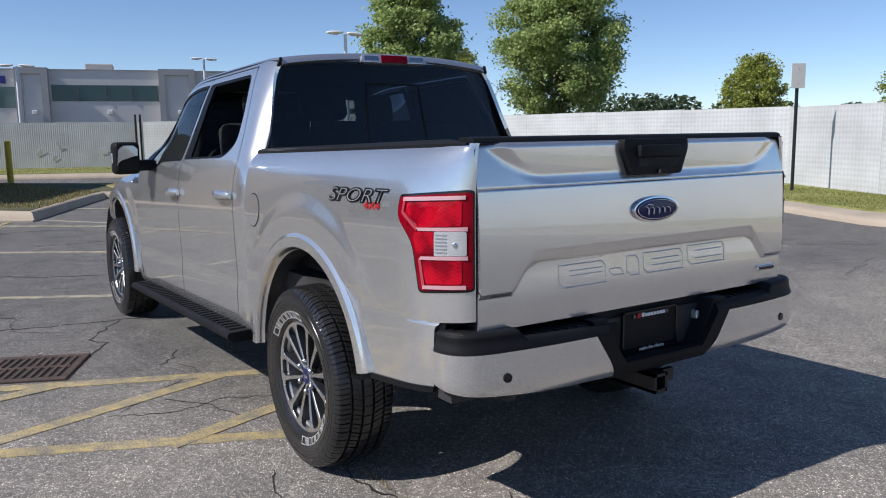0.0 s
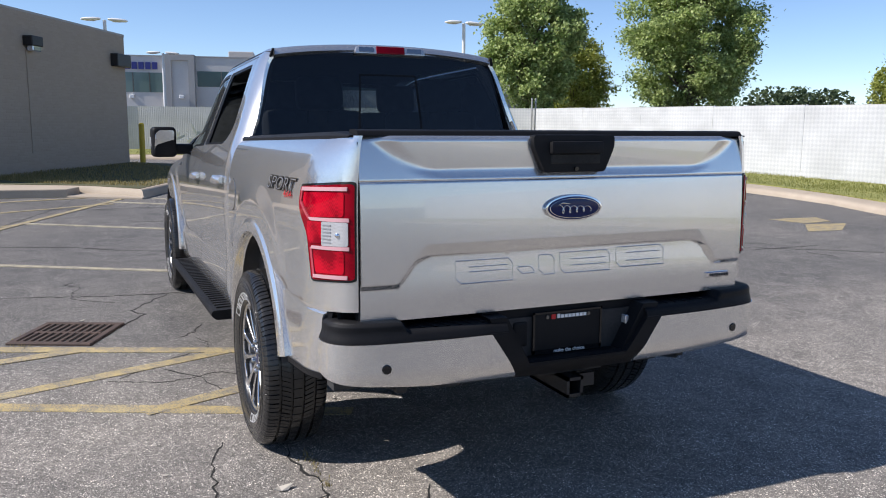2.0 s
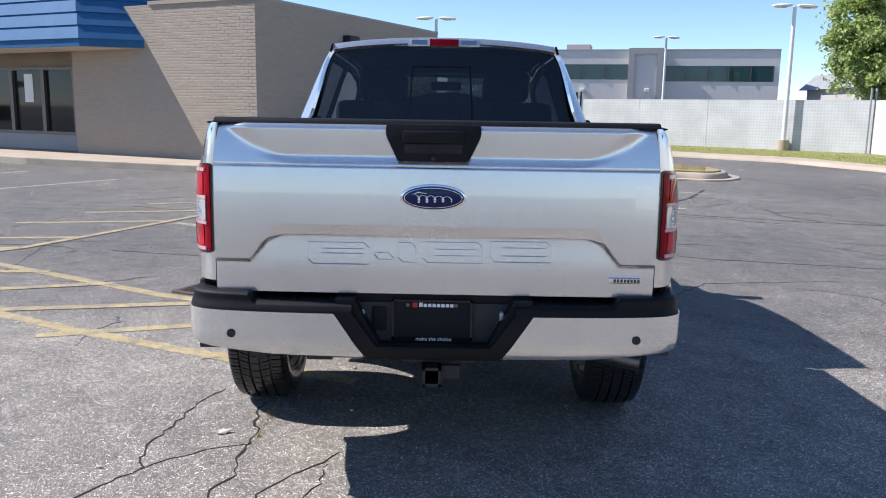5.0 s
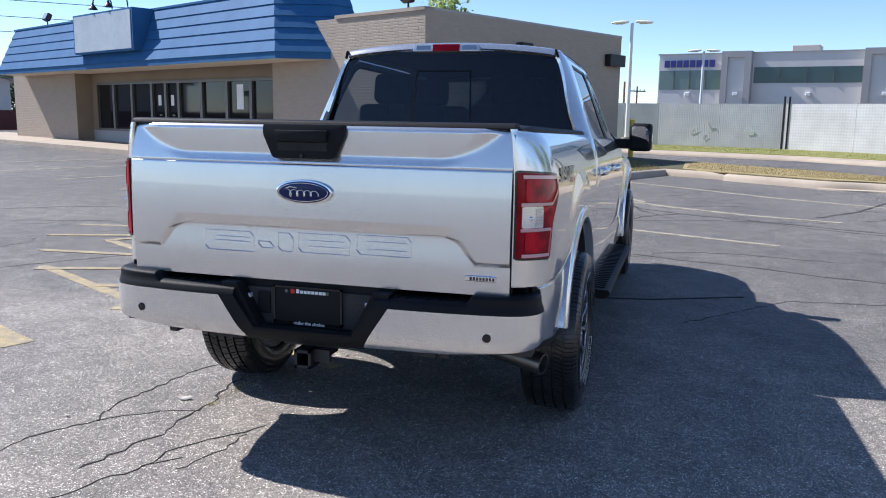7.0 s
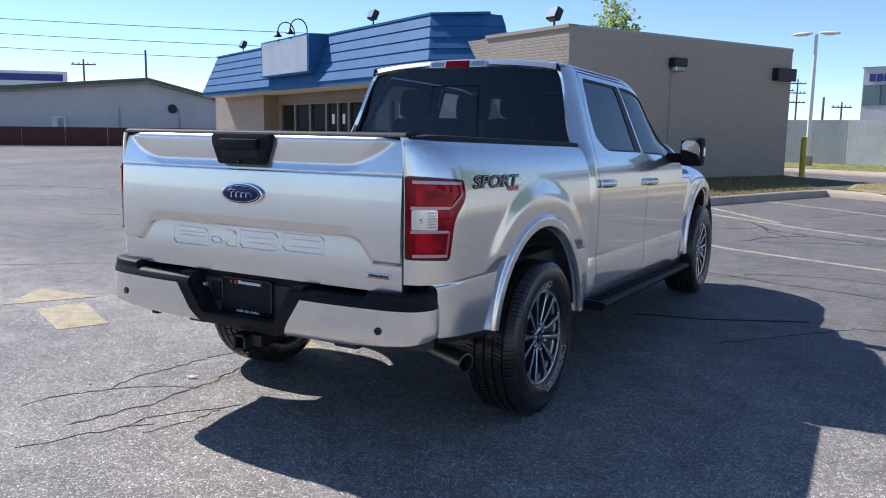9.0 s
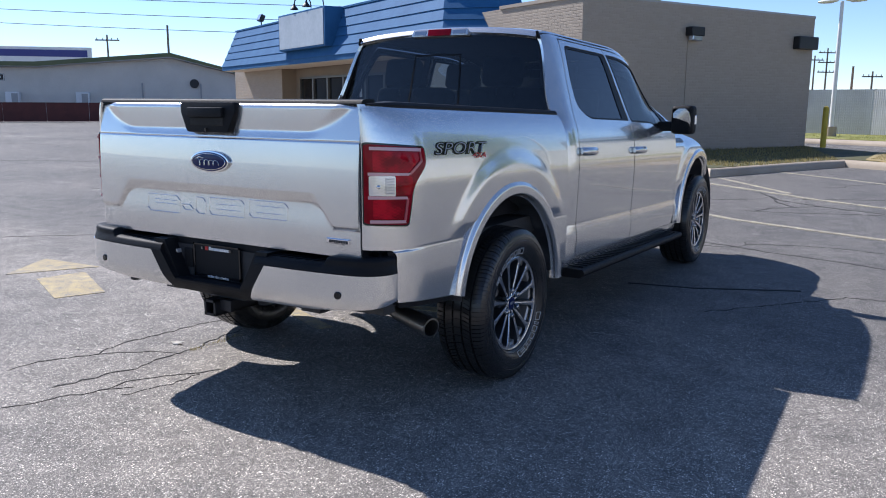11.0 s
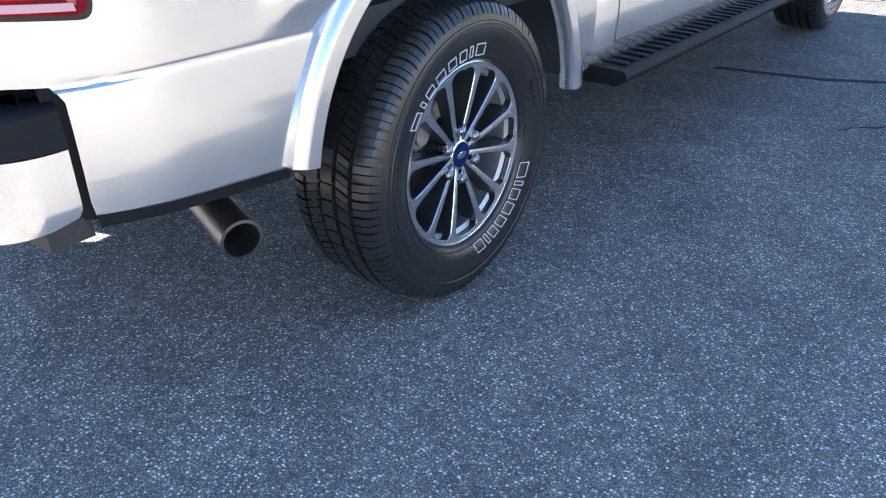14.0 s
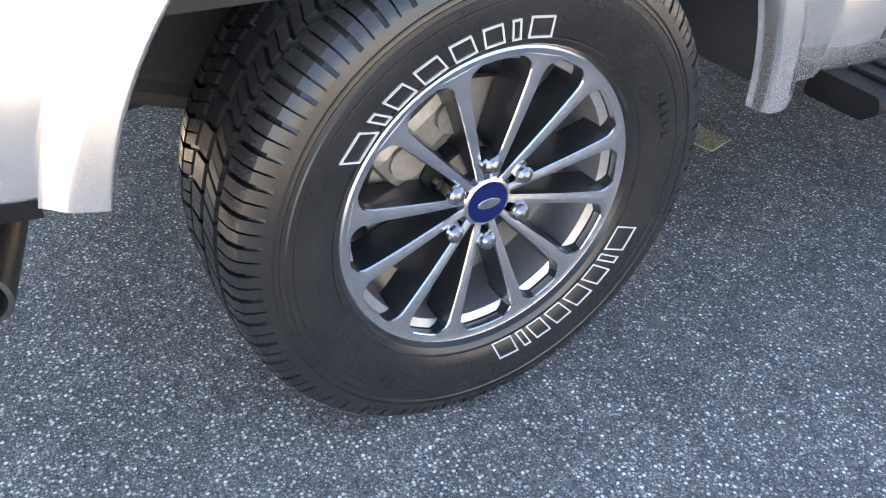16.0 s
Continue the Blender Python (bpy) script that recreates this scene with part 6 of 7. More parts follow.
BY = table([(0, -1.190), (0.45, -1.186), (0.751, -1.164), (0.87, -1.138), (0.95, -1.100), (1.02, -1.060), (1.10, -1.020), (1.16, -0.980)])


def bump_place(u, v):
    a, s = abs(u), (1 if u >= 0 else -1)
    cap = 0.760 + 0.030 * ease(0.660, 0.690, a)
    w = max(0.0, v - cap)
    z = min(v, cap) + 0.012 * (1 - math.exp(-w / 0.008))
    inset = 0.035 * max(0.0, (0.64 - v) / 0.08) ** 2 + 0.012 * ease(0.735, 0.775, v)
    k = ease(0.86, 1.08, a)
    return Vector((s * (BX(a) - (w + inset) * k), BY(a) + (w + inset) * (1 - k * 0.8), z))


bump = part("rear_bumper", joined(span((-0.90, -1.10, 0.60), (0.90, -0.96, 0.76)), span((-0.9, -1.06, 0.56), (0.9, -0.98, 0.62))), DARK, TRUCK, "silver and black rear step bumper")
for s in (-1, 1):
    o = [(s * 0.365, 0.735), (s * 0.252, 0.566), (s * 0.60, 0.572), (s * 0.90, 0.598), (s * 1.02, 0.610), (s * 1.105, 0.620), (s * 1.118, 0.632), (s * 1.118, 0.735)]
    if s < 0:
        o = o[::-1]
    patch("corner_panel", o[::-1] if s > 0 else o[::-1], bump_place, bump, PAINT, (0.025, 0.018), 0.004, 0.03, "silver bumper corner panel")
    o = [(s * 0.30, 0.736), (s * 1.125, 0.736), (s * 1.125, 0.86), (s * 0.30, 0.90)]
    pad = patch("step_pad", o if s > 0 else o[::-1], bump_place, bump, BLACK, (0.03, 0.010), 0.0, 0.02, "black ribbed plastic step pad", fine_u=tuple(s * k for k in (0.655, 0.662, 0.670, 0.678, 0.685, 0.692)))
    for k in range(7):
        x = s * (0.34 + 0.045 * k)
        part("tread_rib", moved(box((0.012, 0.075, 0.004), None, 0.0015), Matrix.Translation((x, BY(abs(x)) + 0.075, 0.774)) @ pose(0, 0, 0, 0, 0, -12 * s)), BLACK, pad)
    sp = bump_place(s * 0.752, 0.649)
    part("parking_sensor", moved(oval(0.0165, 0.0165, 0.012, Matrix.Identity(4), 20), Matrix.Translation(sp + Vector((0, -0.009, 0))) @ pose(0, 0, 0, 0, 0, s * 9)), GLOSS_BLACK, bump, "round black parking sensor")
    part("pocket_side", prism([(s * 0.365, 0.785), (s * 0.258, 0.565), (s * 0.20, 0.61), (s * 0.295, 0.785)], 0.12, Matrix.Translation((0, -1.1670, 0))), BLACK, bump)
patch("centre_frame", [(-0.375, 0.738), (-0.258, 0.556), (0.258, 0.556), (0.375, 0.738), (0.30, 0.738), (0.208, 0.608), (-0.208, 0.608), (-0.30, 0.738)], bump_place, bump, BLACK, (0.04, 0.02), 0.002, 0.03, "black centre frame")
part("recess_back", span((-0.36, -1.0920, 0.58), (0.36, -1.0420, 0.80)), BLACK, bump, "black plate recess")
part("recess_floor", prism([(-0.22, 0.60), (0.22, 0.60), (0.21, 0.612), (-0.21, 0.612)], 0.10, Matrix.Translation((0, -1.1840, 0))), BLACK, bump)
part("connector", span((-0.235, -1.1070, 0.65), (-0.175, -1.0820, 0.745), 0.01, 2), BLACK, bump, "trailer connector cover")
part("plate_lamp", span((0.245, -1.1270, 0.70), (0.262, -1.0920, 0.735), 0.004), CLEAR_LENS, bump)
part("plate_lamp", span((-0.275, -1.1270, 0.70), (-0.258, -1.0920, 0.735), 0.004), CLEAR_LENS, bump)
pl = part("dealer_plate", span((-0.158, -1.1100, 0.618), (0.144, -1.1020, 0.775), 0.004), BLACK, bump, "black dealer plate with white lettering")
part("plate_border", joined(*[span(a, b) for a, b in (((-0.158, -1.1140, 0.768), (0.144, -1.1080, 0.775)), ((-0.158, -1.1140, 0.618), (0.144, -1.1080, 0.632)), ((-0.158, -1.1140, 0.618), (-0.150, -1.1080, 0.775)), ((0.136, -1.1140, 0.618), (0.144, -1.1080, 0.775)))]), GLOSS_BLACK, pl)
part("plate_bar", joined(*[span((-0.055 + 0.0165 * k, -1.1135, 0.748), (-0.0425 + 0.0165 * k, -1.1090, 0.760 + (0.004 if k == 0 else 0))) for k in range(8)]), WHITE, pl, "small white bars")
part("plate_mark", span((-0.08, -1.1135, 0.746), (-0.062, -1.1090, 0.764)), BADGE_RED, pl)
part("plate_words", moved(text_mesh("make the choice", 0.0205, 0.001), Matrix.Translation((0.0, -1.1150, 0.6245))), WHITE, pl, "white slogan lettering")
for x in (-0.098, 0.082):
    part("plate_bolt", moved(tube([(0, 0, 0), (0, -0.006, 0)], 0.007, 10), Matrix.Translation((x, -1.1100, 0.755))), STEEL, pl)
hitch = part("hitch_receiver", joined(span((-0.04, -1.17, 0.455), (-0.028, -0.9, 0.53)), span((0.020, -1.17, 0.455), (0.032, -0.9, 0.53)), span((-0.04, -1.17, 0.455), (0.032, -0.9, 0.467)), span((-0.04, -1.17, 0.518), (0.032, -0.9, 0.53)), span((-0.12, -1.10, 0.53), (0.16, -0.95, 0.56)), span((0.032, -1.14, 0.48), (0.10, -1.12, 0.53))), BLACKMETAL, TRUCK, "black steel hitch receiver")
part("hitch_tube", span((-0.45, -0.98, 0.50), (0.45, -0.90, 0.58), 0.01), BLACKMETAL, hitch)
ex = part("exhaust_pipe", tube([(0.30, 0.5, 0.46), (0.42, 0.0, 0.50), (0.48, -0.30, 0.47), (0.52, -0.52, 0.452), (0.64, -0.60, 0.444)], 0.034, 14), STEEL, TRUCK, "steel exhaust pipe", 40)
tip = [(0.0, 0.030), (0.0, 0.041), (0.235, 0.047), (0.245, 0.047), (0.246, 0.040), (0.22, 0.038), (0.02, 0.036)]
way = Vector((0.25, -0.075, -0.030))
part("exhaust_tip", moved(lathe(tip, 28), Matrix.Translation((0.655, -0.605, 0.442)) @ way.to_track_quat("X", "Z").to_matrix().to_4x4()), STEEL, ex, "rolled steel exhaust tip", 40)
# black disc across the bore, put in for the darkness inside the pipe
part("soot", moved(tube([(0, 0, 0), (0.004, 0, 0)], 0.037, 20), Matrix.Translation((0.655, -0.605, 0.442)) @ way.to_track_quat("X", "Z").to_matrix().to_4x4() @ Matrix.Translation((0.14, 0, 0))), CRACK, ex)
# underside
for x in (-0.66, 0.56):
    part("tow_hook", joined(span((x - 0.045, -1.06, 0.535), (x + 0.045, -0.93, 0.60), 0.012, 2), span((x - 0.02, -1.08, 0.525), (x + 0.02, -1.02, 0.56), 0.008, 2)), BLACKMETAL, TRUCK, "black steel hook under the bumper")
part("chassis", joined(*[span((s * 0.40, -1.0, 0.50), (s * 0.50, 4.2, 0.64)) for s in (-1, 1)], span((-0.85, -0.95, 0.70), (0.85, GAP, 0.80)), span((-0.85, GAP + 0.1, 0.50), (0.85, 4.1, 0.58))), DARK, TRUCK, "dark underbody")
part("rear_axle", joined(tube([(-0.72, 0, HUB), (0.72, 0, HUB)], 0.05, 12), moved(lathe([(-0.16, 0.03), (-0.12, 0.11), (0.0, 0.15), (0.12, 0.11), (0.16, 0.03)], 20), Matrix.Translation((-0.05, 0, HUB)))), DARK, TRUCK, "dark axle", 40)
part("front_axle", tube([(-0.72, 3.683, HUB), (0.72, 3.683, HUB)], 0.04, 10), DARK, TRUCK)
for s in (-1, 1):
    part("leaf_spring", tube([(s * 0.58, -0.62, 0.58), (s * 0.58, -0.3, 0.47), (s * 0.58, 0, 0.44), (s * 0.58, 0.35, 0.47), (s * 0.58, 0.66, 0.56)], 0.03, 6), DARK, TRUCK)
    part("damper", tube([(s * 0.66, 0.06, 0.40), (s * 0.60, 0.26, 0.80)], 0.035, 10), LINER, TRUCK, smooth=40)
part("spare_tyre", moved(lathe([(-0.10, 0.22), (-0.11, 0.34), (-0.06, 0.37), (0.06, 0.37), (0.11, 0.34), (0.10, 0.22)], 28, True), Matrix.Translation((0, -0.52, 0.62)) @ pose(0, 0, 0, 0, 90)), RUBBER, TRUCK, smooth=40)
part("fuel_tank", span((-0.40, 0.9, 0.40), (-0.1, 2.0, 0.55), 0.04, 2), DARK, TRUCK)

# cab inside
part("cab_floor", span((-0.82, 0.80, 0.60), (0.82, 3.0, 0.64)), SEAT, TRUCK)
patch("headliner", [(-0.63, 0.87), (0.63, 0.87), (0.63, 2.48), (-0.63, 2.48)], roof_place, TRUCK, SEAT, (0.1, 0.1), -0.032, 0.004, "dark cloth headliner")
part("dashboard", moved(box((1.5, 0.4, 0.42), None, 0.08, 3), Matrix.Translation((0, 2.82, 1.06))), SEAT, TRUCK)
part("steering_wheel", moved(tube([(0.19 * math.cos(a), 0.19 * math.sin(a), 0) for a in [2 * math.pi * k / 24 for k in range(25)]], 0.016, 8, False), Matrix.Translation((-0.38, 2.48, 1.20)) @ pose(0, 0, 0, 65)), BLACK, TRUCK)
for x, y, w in ((-0.40, 1.95, 0.50), (0.40, 1.95, 0.50), (-0.38, 1.12, 0.60), (0.38, 1.12, 0.60)):
    st = part("seat", joined(moved(box((w, 0.52, 0.16), None, 0.05, 3), Matrix.Translation((x, y + 0.22, 0.92))), moved(box((w, 0.14, 0.62), None, 0.06, 3), Matrix.Translation((x, y - 0.06, 1.22)) @ pose(0, 0, 0, -12))), SEAT, TRUCK, "dark cloth seat", 50)
    part("headrest", moved(box((0.27, 0.11, 0.19), None, 0.05, 3), Matrix.Translation((x, y - 0.15, 1.62)) @ pose(0, 0, 0, -12)), SEAT, st, "dark headrest", 50)
    for s in (-0.06, 0.06):
        part("headrest_post", tube([(x + s, y - 0.11, 1.46), (x + s, y - 0.14, 1.58)], 0.007, 6), CHROME, st)
part("rear_mirror", moved(box((0.24, 0.03, 0.07), None, 0.015, 2), Matrix.Translation((0, 2.42, 1.66))), BLACK, TRUCK)


# ---- wheels ----
def tyre_bm():
    """Sidewalls, four grooves and blocks cut by slanted sipes."""
    half = [(0.096, 0.232, 0), (0.104, 0.2425, 0), (0.112, 0.2475, 0), (0.1195, 0.2515, 0), (0.126, 0.262, 0), (0.136, 0.288, 0), (0.1405, 0.312, 0), (0.1410, 0.332, 0), (0.139, 0.334, 0), (0.1385, 0.340, 0), (0.1395, 0.342, 0), (0.135, 0.362, 0), (0.129, 0.377, 1), (0.121, 0.388, 1), (0.106, 0.3955, 1), (0.079, 0.399, 1), (0.077, 0.387, 0), (0.068, 0.387, 0), (0.067, 0.4005, 2), (0.030, 0.4015, 2), (0.028, 0.389, 0), (0.019, 0.389, 0), (0.018, 0.402, 3)]
    prof = half + [(-x, r, k) for x, r, k in half[::-1]]
    pitches, fr = 58, ((0.0, 0), (0.40, 0), (0.415, 2), (0.455, 2), (0.47, 0), (0.83, 0), (0.845, 1), (0.985, 1))
    rings, bm = [], bmesh.new()
    depth = {0: 0.0, 1: 0.0095, 2: 0.0075, 3: 0.005}
    for p in range(pitches):
        for f, low in fr:
            ring = []
            for x, r, k in prof:
                a = 2 * math.pi / pitches * (p + f + (abs(x) * 9.0 if k in (2, 3) or abs(x) < 0.08 else 0.72 - (abs(x) - 0.08) * 2.0 if abs(x) < 0.131 else 0.62))
                cut = depth[k] if (low == 1 and k) or (low == 2 and k in (1, 2)) else 0.0
                ring.append(bm.verts.new((x, (r - cut) * math.cos(a), (r - cut) * math.sin(a))))
            rings.append(ring)
    for i in range(len(rings)):
        a, b = rings[i], rings[(i + 1) % len(rings)]
        for j in range(len(prof) - 1):
            bm.faces.new((a[j], a[j + 1], b[j + 1], b[j]))
    bmesh.ops.recalc_face_normals(bm, faces=bm.faces)
    return bm


def spoke_bm(top):
    """One spoke: dark body, or its machined face."""
    rows = [(0.034, 0.0068, 0.0885), (0.06, 0.0072, 0.0915), (0.10, 0.0081, 0.0965), (0.14, 0.0091, 0.1012), (0.175, 0.0101, 0.1046), (0.200, 0.0112, 0.1070), (0.212, 0.0127, 0.1082), (0.219, 0.0156, 0.1088), (0.2245, 0.0212, 0.1093), (0.2285, 0.0300, 0.1097), (0.2315, 0.0420, 0.1100), (0.2345, 0.0540, 0.1103)]
    bm = bmesh.new()
    rings = []
    for r, w, x in rows:
        if top:
            prof = ((-w, x - 0.001), (-w + 0.0016, x + 0.0016), (0.0, x + 0.0024), (w - 0.0016, x + 0.0016), (w, x - 0.001))
        else:
            prof = ((-w - 0.004, x - 0.060), (-w - 0.0015, x - 0.012), (-w, x - 0.001), (w, x - 0.001), (w + 0.0015, x - 0.012), (w + 0.004, x - 0.060))
        rings.append([bm.verts.new((xx, r, zz)) for zz, xx in prof])
    for a, b in zip(rings, rings[1:]):
        for k in range(len(a)):
            bm.faces.new((a[k], a[(k + 1) % len(a)], b[(k + 1) % len(a)], b[k]))
    bm.faces.new(rings[0])
    bm.faces.new(rings[-1][::-1])
    bmesh.ops.recalc_face_normals(bm, faces=bm.faces)
    return bm


def glyph_bm(w):
    """A hollow white block that stands for a letter."""
    h, t = 0.034, 0.0026
    return joined(*[span(a, b) for a, b in (((0.130, -w / 2, -h / 2), (0.1425, w / 2, -h / 2 + t)), ((0.130, -w / 2, h / 2 - t), (0.1425, w / 2, h / 2)), ((0.130, -w / 2, -h / 2 + t), (0.1425, -w / 2 + t, h / 2 - t)), ((0.130, w / 2 - t, -h / 2 + t), (0.1425, w / 2, h / 2 - t)))])


def wheel(at, right):
    m = Matrix.Translation(at) @ pose(0, 0, 0, 0, 0, 0 if right else 180)
    rim = part("wheel", lathe([(0.085, 0.219), (0.096, 0.240), (0.100, 0.246), (0.098, 0.240), (0.08, 0.228), (-0.02, 0.214), (-0.10, 0.226), (-0.115, 0.245), (-0.12, 0.240), (-0.10, 0.220), (-0.02, 0.208), (0.075, 0.219)], 60, True), BARREL, TRUCK, "alloy wheel with twelve slim machined spokes", 35)
    rim.matrix_local = m
    part("rim_edge", lathe([(0.096, 0.2320), (0.1095, 0.2312), (0.1114, 0.2326), (0.1128, 0.2410), (0.1138, 0.2435), (0.112, 0.2470), (0.100, 0.240)], 72, True), MACHINED, rim, "machined outer ring", smooth=35)
    part("ring_back", lathe([(0.045, 0.2280), (0.095, 0.2318), (0.095, 0.2350), (0.045, 0.2315)], 60, True), POCKET, rim, smooth=35)
    t = part("tyre", tyre_bm(), RUBBER, rim, "black tyre with raised white letter blocks", 24)
    for base in (0, 60, 120, 180, 240, 300):
        for d in (-13.6, 13.6):
            r = pose(0, 0, 0, base + d + 2)
            part("spoke", moved(spoke_bm(False), r), POCKET, rim)
            part("spoke_face", moved(spoke_bm(True), r), MACHINED, rim)
        a = radians(base + 2 + 30)
        nut = moved(joined(lathe([(0.072, 0.0), (0.0725, 0.0165), (0.098, 0.0160)], 6), lathe([(0.097, 0.0150), (0.104, 0.0135), (0.109, 0.009), (0.111, 0.0)], 16), lathe([(0.064, 0.0), (0.064, 0.022), (0.076, 0.0195)], 16)), Matrix.Translation((0, 0.068 * math.cos(a), 0.068 * math.sin(a))))
        part("lug_nut", nut, NUT, rim)
    part("hub", lathe([(0.0, 0.0), (0.0, 0.085), (0.060, 0.088), (0.066, 0.085), (0.072, 0.052), (0.086, 0.047), (0.0885, 0.0)], 36), POCKET, rim, smooth=35)
    cap = part("centre_cap", lathe([(0.086, 0.040), (0.093, 0.040), (0.095, 0.037), (0.095, 0.0)], 32), MACHINED, rim, "blue centre cap", 40)
    part("cap_field", lathe([(0.0945, 0.035), (0.0965, 0.034), (0.098, 0.02), (0.098, 0.0)], 32), BLUE, cap, smooth=40)
    part("cap_mark", moved(oval(0.020, 0.0085, 0.002, Matrix.Identity(4)), Matrix.Translation((0.099, 0, 0)) @ pose(0, 0, 0, 0, 0, 90)), CHROME, cap)
    part("brake_disc", lathe([(0.02, 0.09), (0.02, 0.172), (0.034, 0.172), (0.034, 0.09)], 40, True), BRAKE, rim, "dusty steel brake disc", smooth=30)
    part("caliper", moved(joined(span((0.0, 0.105, -0.085), (0.060, 0.185, 0.085), 0.02, 2), moved(tube([(0.03, 0.14, -0.045), (0.068, 0.14, -0.045)], 0.026, 18), Matrix.Identity(4)), moved(tube([(0.03, 0.14, 0.045), (0.068, 0.14, 0.045)], 0.026, 18), Matrix.Identity(4))), pose(0, 0, 0, 128)), BRAKE, rim, "cast brake caliper")
    part("back_plate", lathe([(-0.02, 0.0), (-0.02, 0.19)], 32), DARK, rim)
    for mid, step in ((114, 8.9), (306, 8.4)):
        at = mid + 4.05 * step
        for w in (0.046, 0.014, 0.034, 0.037, 0.033, 0.030, 0.014, 0.038):
            turn = step * (w + 0.009) / 0.0395
            a = radians(at - turn / 2)
            at -= turn
            bm = glyph_bm(w)
            bmesh.ops.transform(bm, matrix=pose(0, 0, 0, math.degrees(a) - 90) @ Matrix.Translation((0.1322, 0, 0.2785)) @ pose(0, 0, 0, 0, 19) @ Matrix(((1, 0, 0, -0.1408), (0, 1, -0.28, 0), (0, 0, 1, 0), (0, 0, 0, 1))), verts=bm.verts)
            part("letter_block", bm, LETTER, t)
    for mid, span_, r, n in ((52, 26, 0.292, 9), (62, 20, 0.318, 8), (205, 30, 0.285, 12), (218, 34, 0.312, 10), (258, 26, 0.284, 9), (345, 16, 0.296, 5), (20, 14, 0.30, 5)):
        for k in range(n):
            a = mid + span_ * (k / (n - 1) - 0.5)
            tall = (0.014, 0.010, 0.016)[k % 3] * (0.7 if r < 0.29 else 1.0)
            part("sidewall_mark", moved(box((0.004, 0.0075, tall)), pose(0, 0, 0, a - 90) @ Matrix.Translation((0.1335 if r < 0.3 else 0.1395, 0, r)) @ pose(0, 0, 0, 0, 16 if r < 0.3 else 4)), RUBBER, t)
    for r, x in ((0.262, 0.1262), (0.322, 0.1408), (0.348, 0.1385)):
        part("sidewall_ring", lathe([(x - 0.003, r - 0.0022), (x + 0.0014, r - 0.001), (x + 0.0014, r + 0.001), (x - 0.003, r + 0.0022)], 90), RUBBER, t)
    return rim


first = wheel((0.862, 0, HUB), True)


def wheel_copy(at, right):
    made = {}
    for o in (first, *first.children_recursive):
        made[o] = o.copy()
        scene.collection.objects.link(made[o])
        made[o].parent = made.get(o.parent, o.parent)
    made[first].matrix_local = Matrix.Translation(at) @ pose(0, 0, 0, 0, 0, 0 if right else 180) @ pose(0, 0, 0, 37 * at[1])


wheel_copy((-0.862, 0, HUB), False)
wheel_copy((0.862, 3.683, HUB), True)
wheel_copy((-0.862, 3.683, HUB), False)

# ---- small things on the ground ----
LEAF_DRY = mat("dry_leaf", (0.55, 0.50, 0.42), 0.8)


def dry_leaf(x, y, turn, size, label):
    bm = bmesh.new()
    pts = [(-1, 0), (-0.45, -0.32), (0.2, -0.38), (1, -0.05), (0.35, 0.30), (-0.3, 0.36)]
    f = bm.faces.new([bm.verts.new((px * size, py * size, 0.004 + 0.012 * (px * px + py) * size / 0.05)) for px, py in pts])
    r = bmesh.ops.extrude_face_region(bm, geom=[f])
    bmesh.ops.translate(bm, vec=(0, 0, 0.003), verts=[v for v in r["geom"] if isinstance(v, bmesh.types.BMVert)])
    bmesh.ops.recalc_face_normals(bm, faces=bm.faces)
    ob = solo("dry_leaf", bm, LEAF_DRY, label, "leaf", "fallen leaves")
    ob.matrix_world = pose(x, y, rise(x, y) + 0.002, 0, 0, turn)


dry_leaf(-0.97, -0.57, 20, 0.045, "pale dry leaf lying on the asphalt")
rnd = random.Random(77)
for k in range(14):
    dry_leaf(rnd.uniform(-3.2, 0.2), rnd.uniform(-1.6, 4.5), rnd.uniform(0, 360), rnd.uniform(0.008, 0.02), "small pale dry leaf scrap on the asphalt")


def blades(name, spots, high, seed, material, label, category):
    """Thin blades of grass at the spots, as one mesh."""
    r = random.Random(seed)
    verts, faces = [], []
    for x, y, z in spots:
        h, a, b = high * r.uniform(0.5, 1.4), r.uniform(0, 6.28), r.uniform(-0.6, 0.6)
        w = high * 0.18
        i = len(verts)
        verts += [(x - w * math.cos(a), y - w * math.sin(a), z), (x + w * math.cos(a), y + w * math.sin(a), z), (x + b * h * math.sin(a), y - b * h * math.cos(a), z + h)]
        faces.append((i, i + 1, i + 2))
    me = bpy.data.meshes.new(name)
    me.from_pydata(verts, [], faces)
    me.materials.append(material)
    return tagged(new(name, me), label, category, kind="stuff")


GRASS_BLADE = leaf_material("grass_blades", (0.14, 0.165, 0.03), (0.34, 0.33, 0.10))
STRAW_BLADE = leaf_material("straw_blades", (0.20, 0.17, 0.06), (0.42, 0.34, 0.15))


def along(line_a, line_b, n, seed, z):
    r = random.Random(seed)
    out = []
    for _ in range(n):
        i = r.randrange(len(line_a) - 1)
        t, s = r.random(), r.random()
        a = Vector(line_a[i]).lerp(Vector(line_a[i + 1]), t)
        b = Vector(line_b[i]).lerp(Vector(line_b[i + 1]), t)
        p = a.lerp(b, s)
        out.append((p.x, p.y, rise(p.x, p.y) + z))
    return out


V_IN = [(-14.0, 30.6), (0.0, 27.2), (5.4, 24.9), (10.4, 20.3), (11.7, 14.0), (11.7, 9.0), (11.05, 5.6), (10.4, 3.6)]
V_OUT = [(-14.0, 35.0), (0.5, 32.2), (5.36, 30.4), (14.0, 23.0), (14.35, 14.5), (14.6, 9.0), (13.6, 5.6), (12.7, 3.6)]
blades("grass_blades", along(V_IN, V_OUT, 36000, 5, 0.13), 0.04, 6, GRASS_BLADE, "short green grass blades along the fence", "grass")
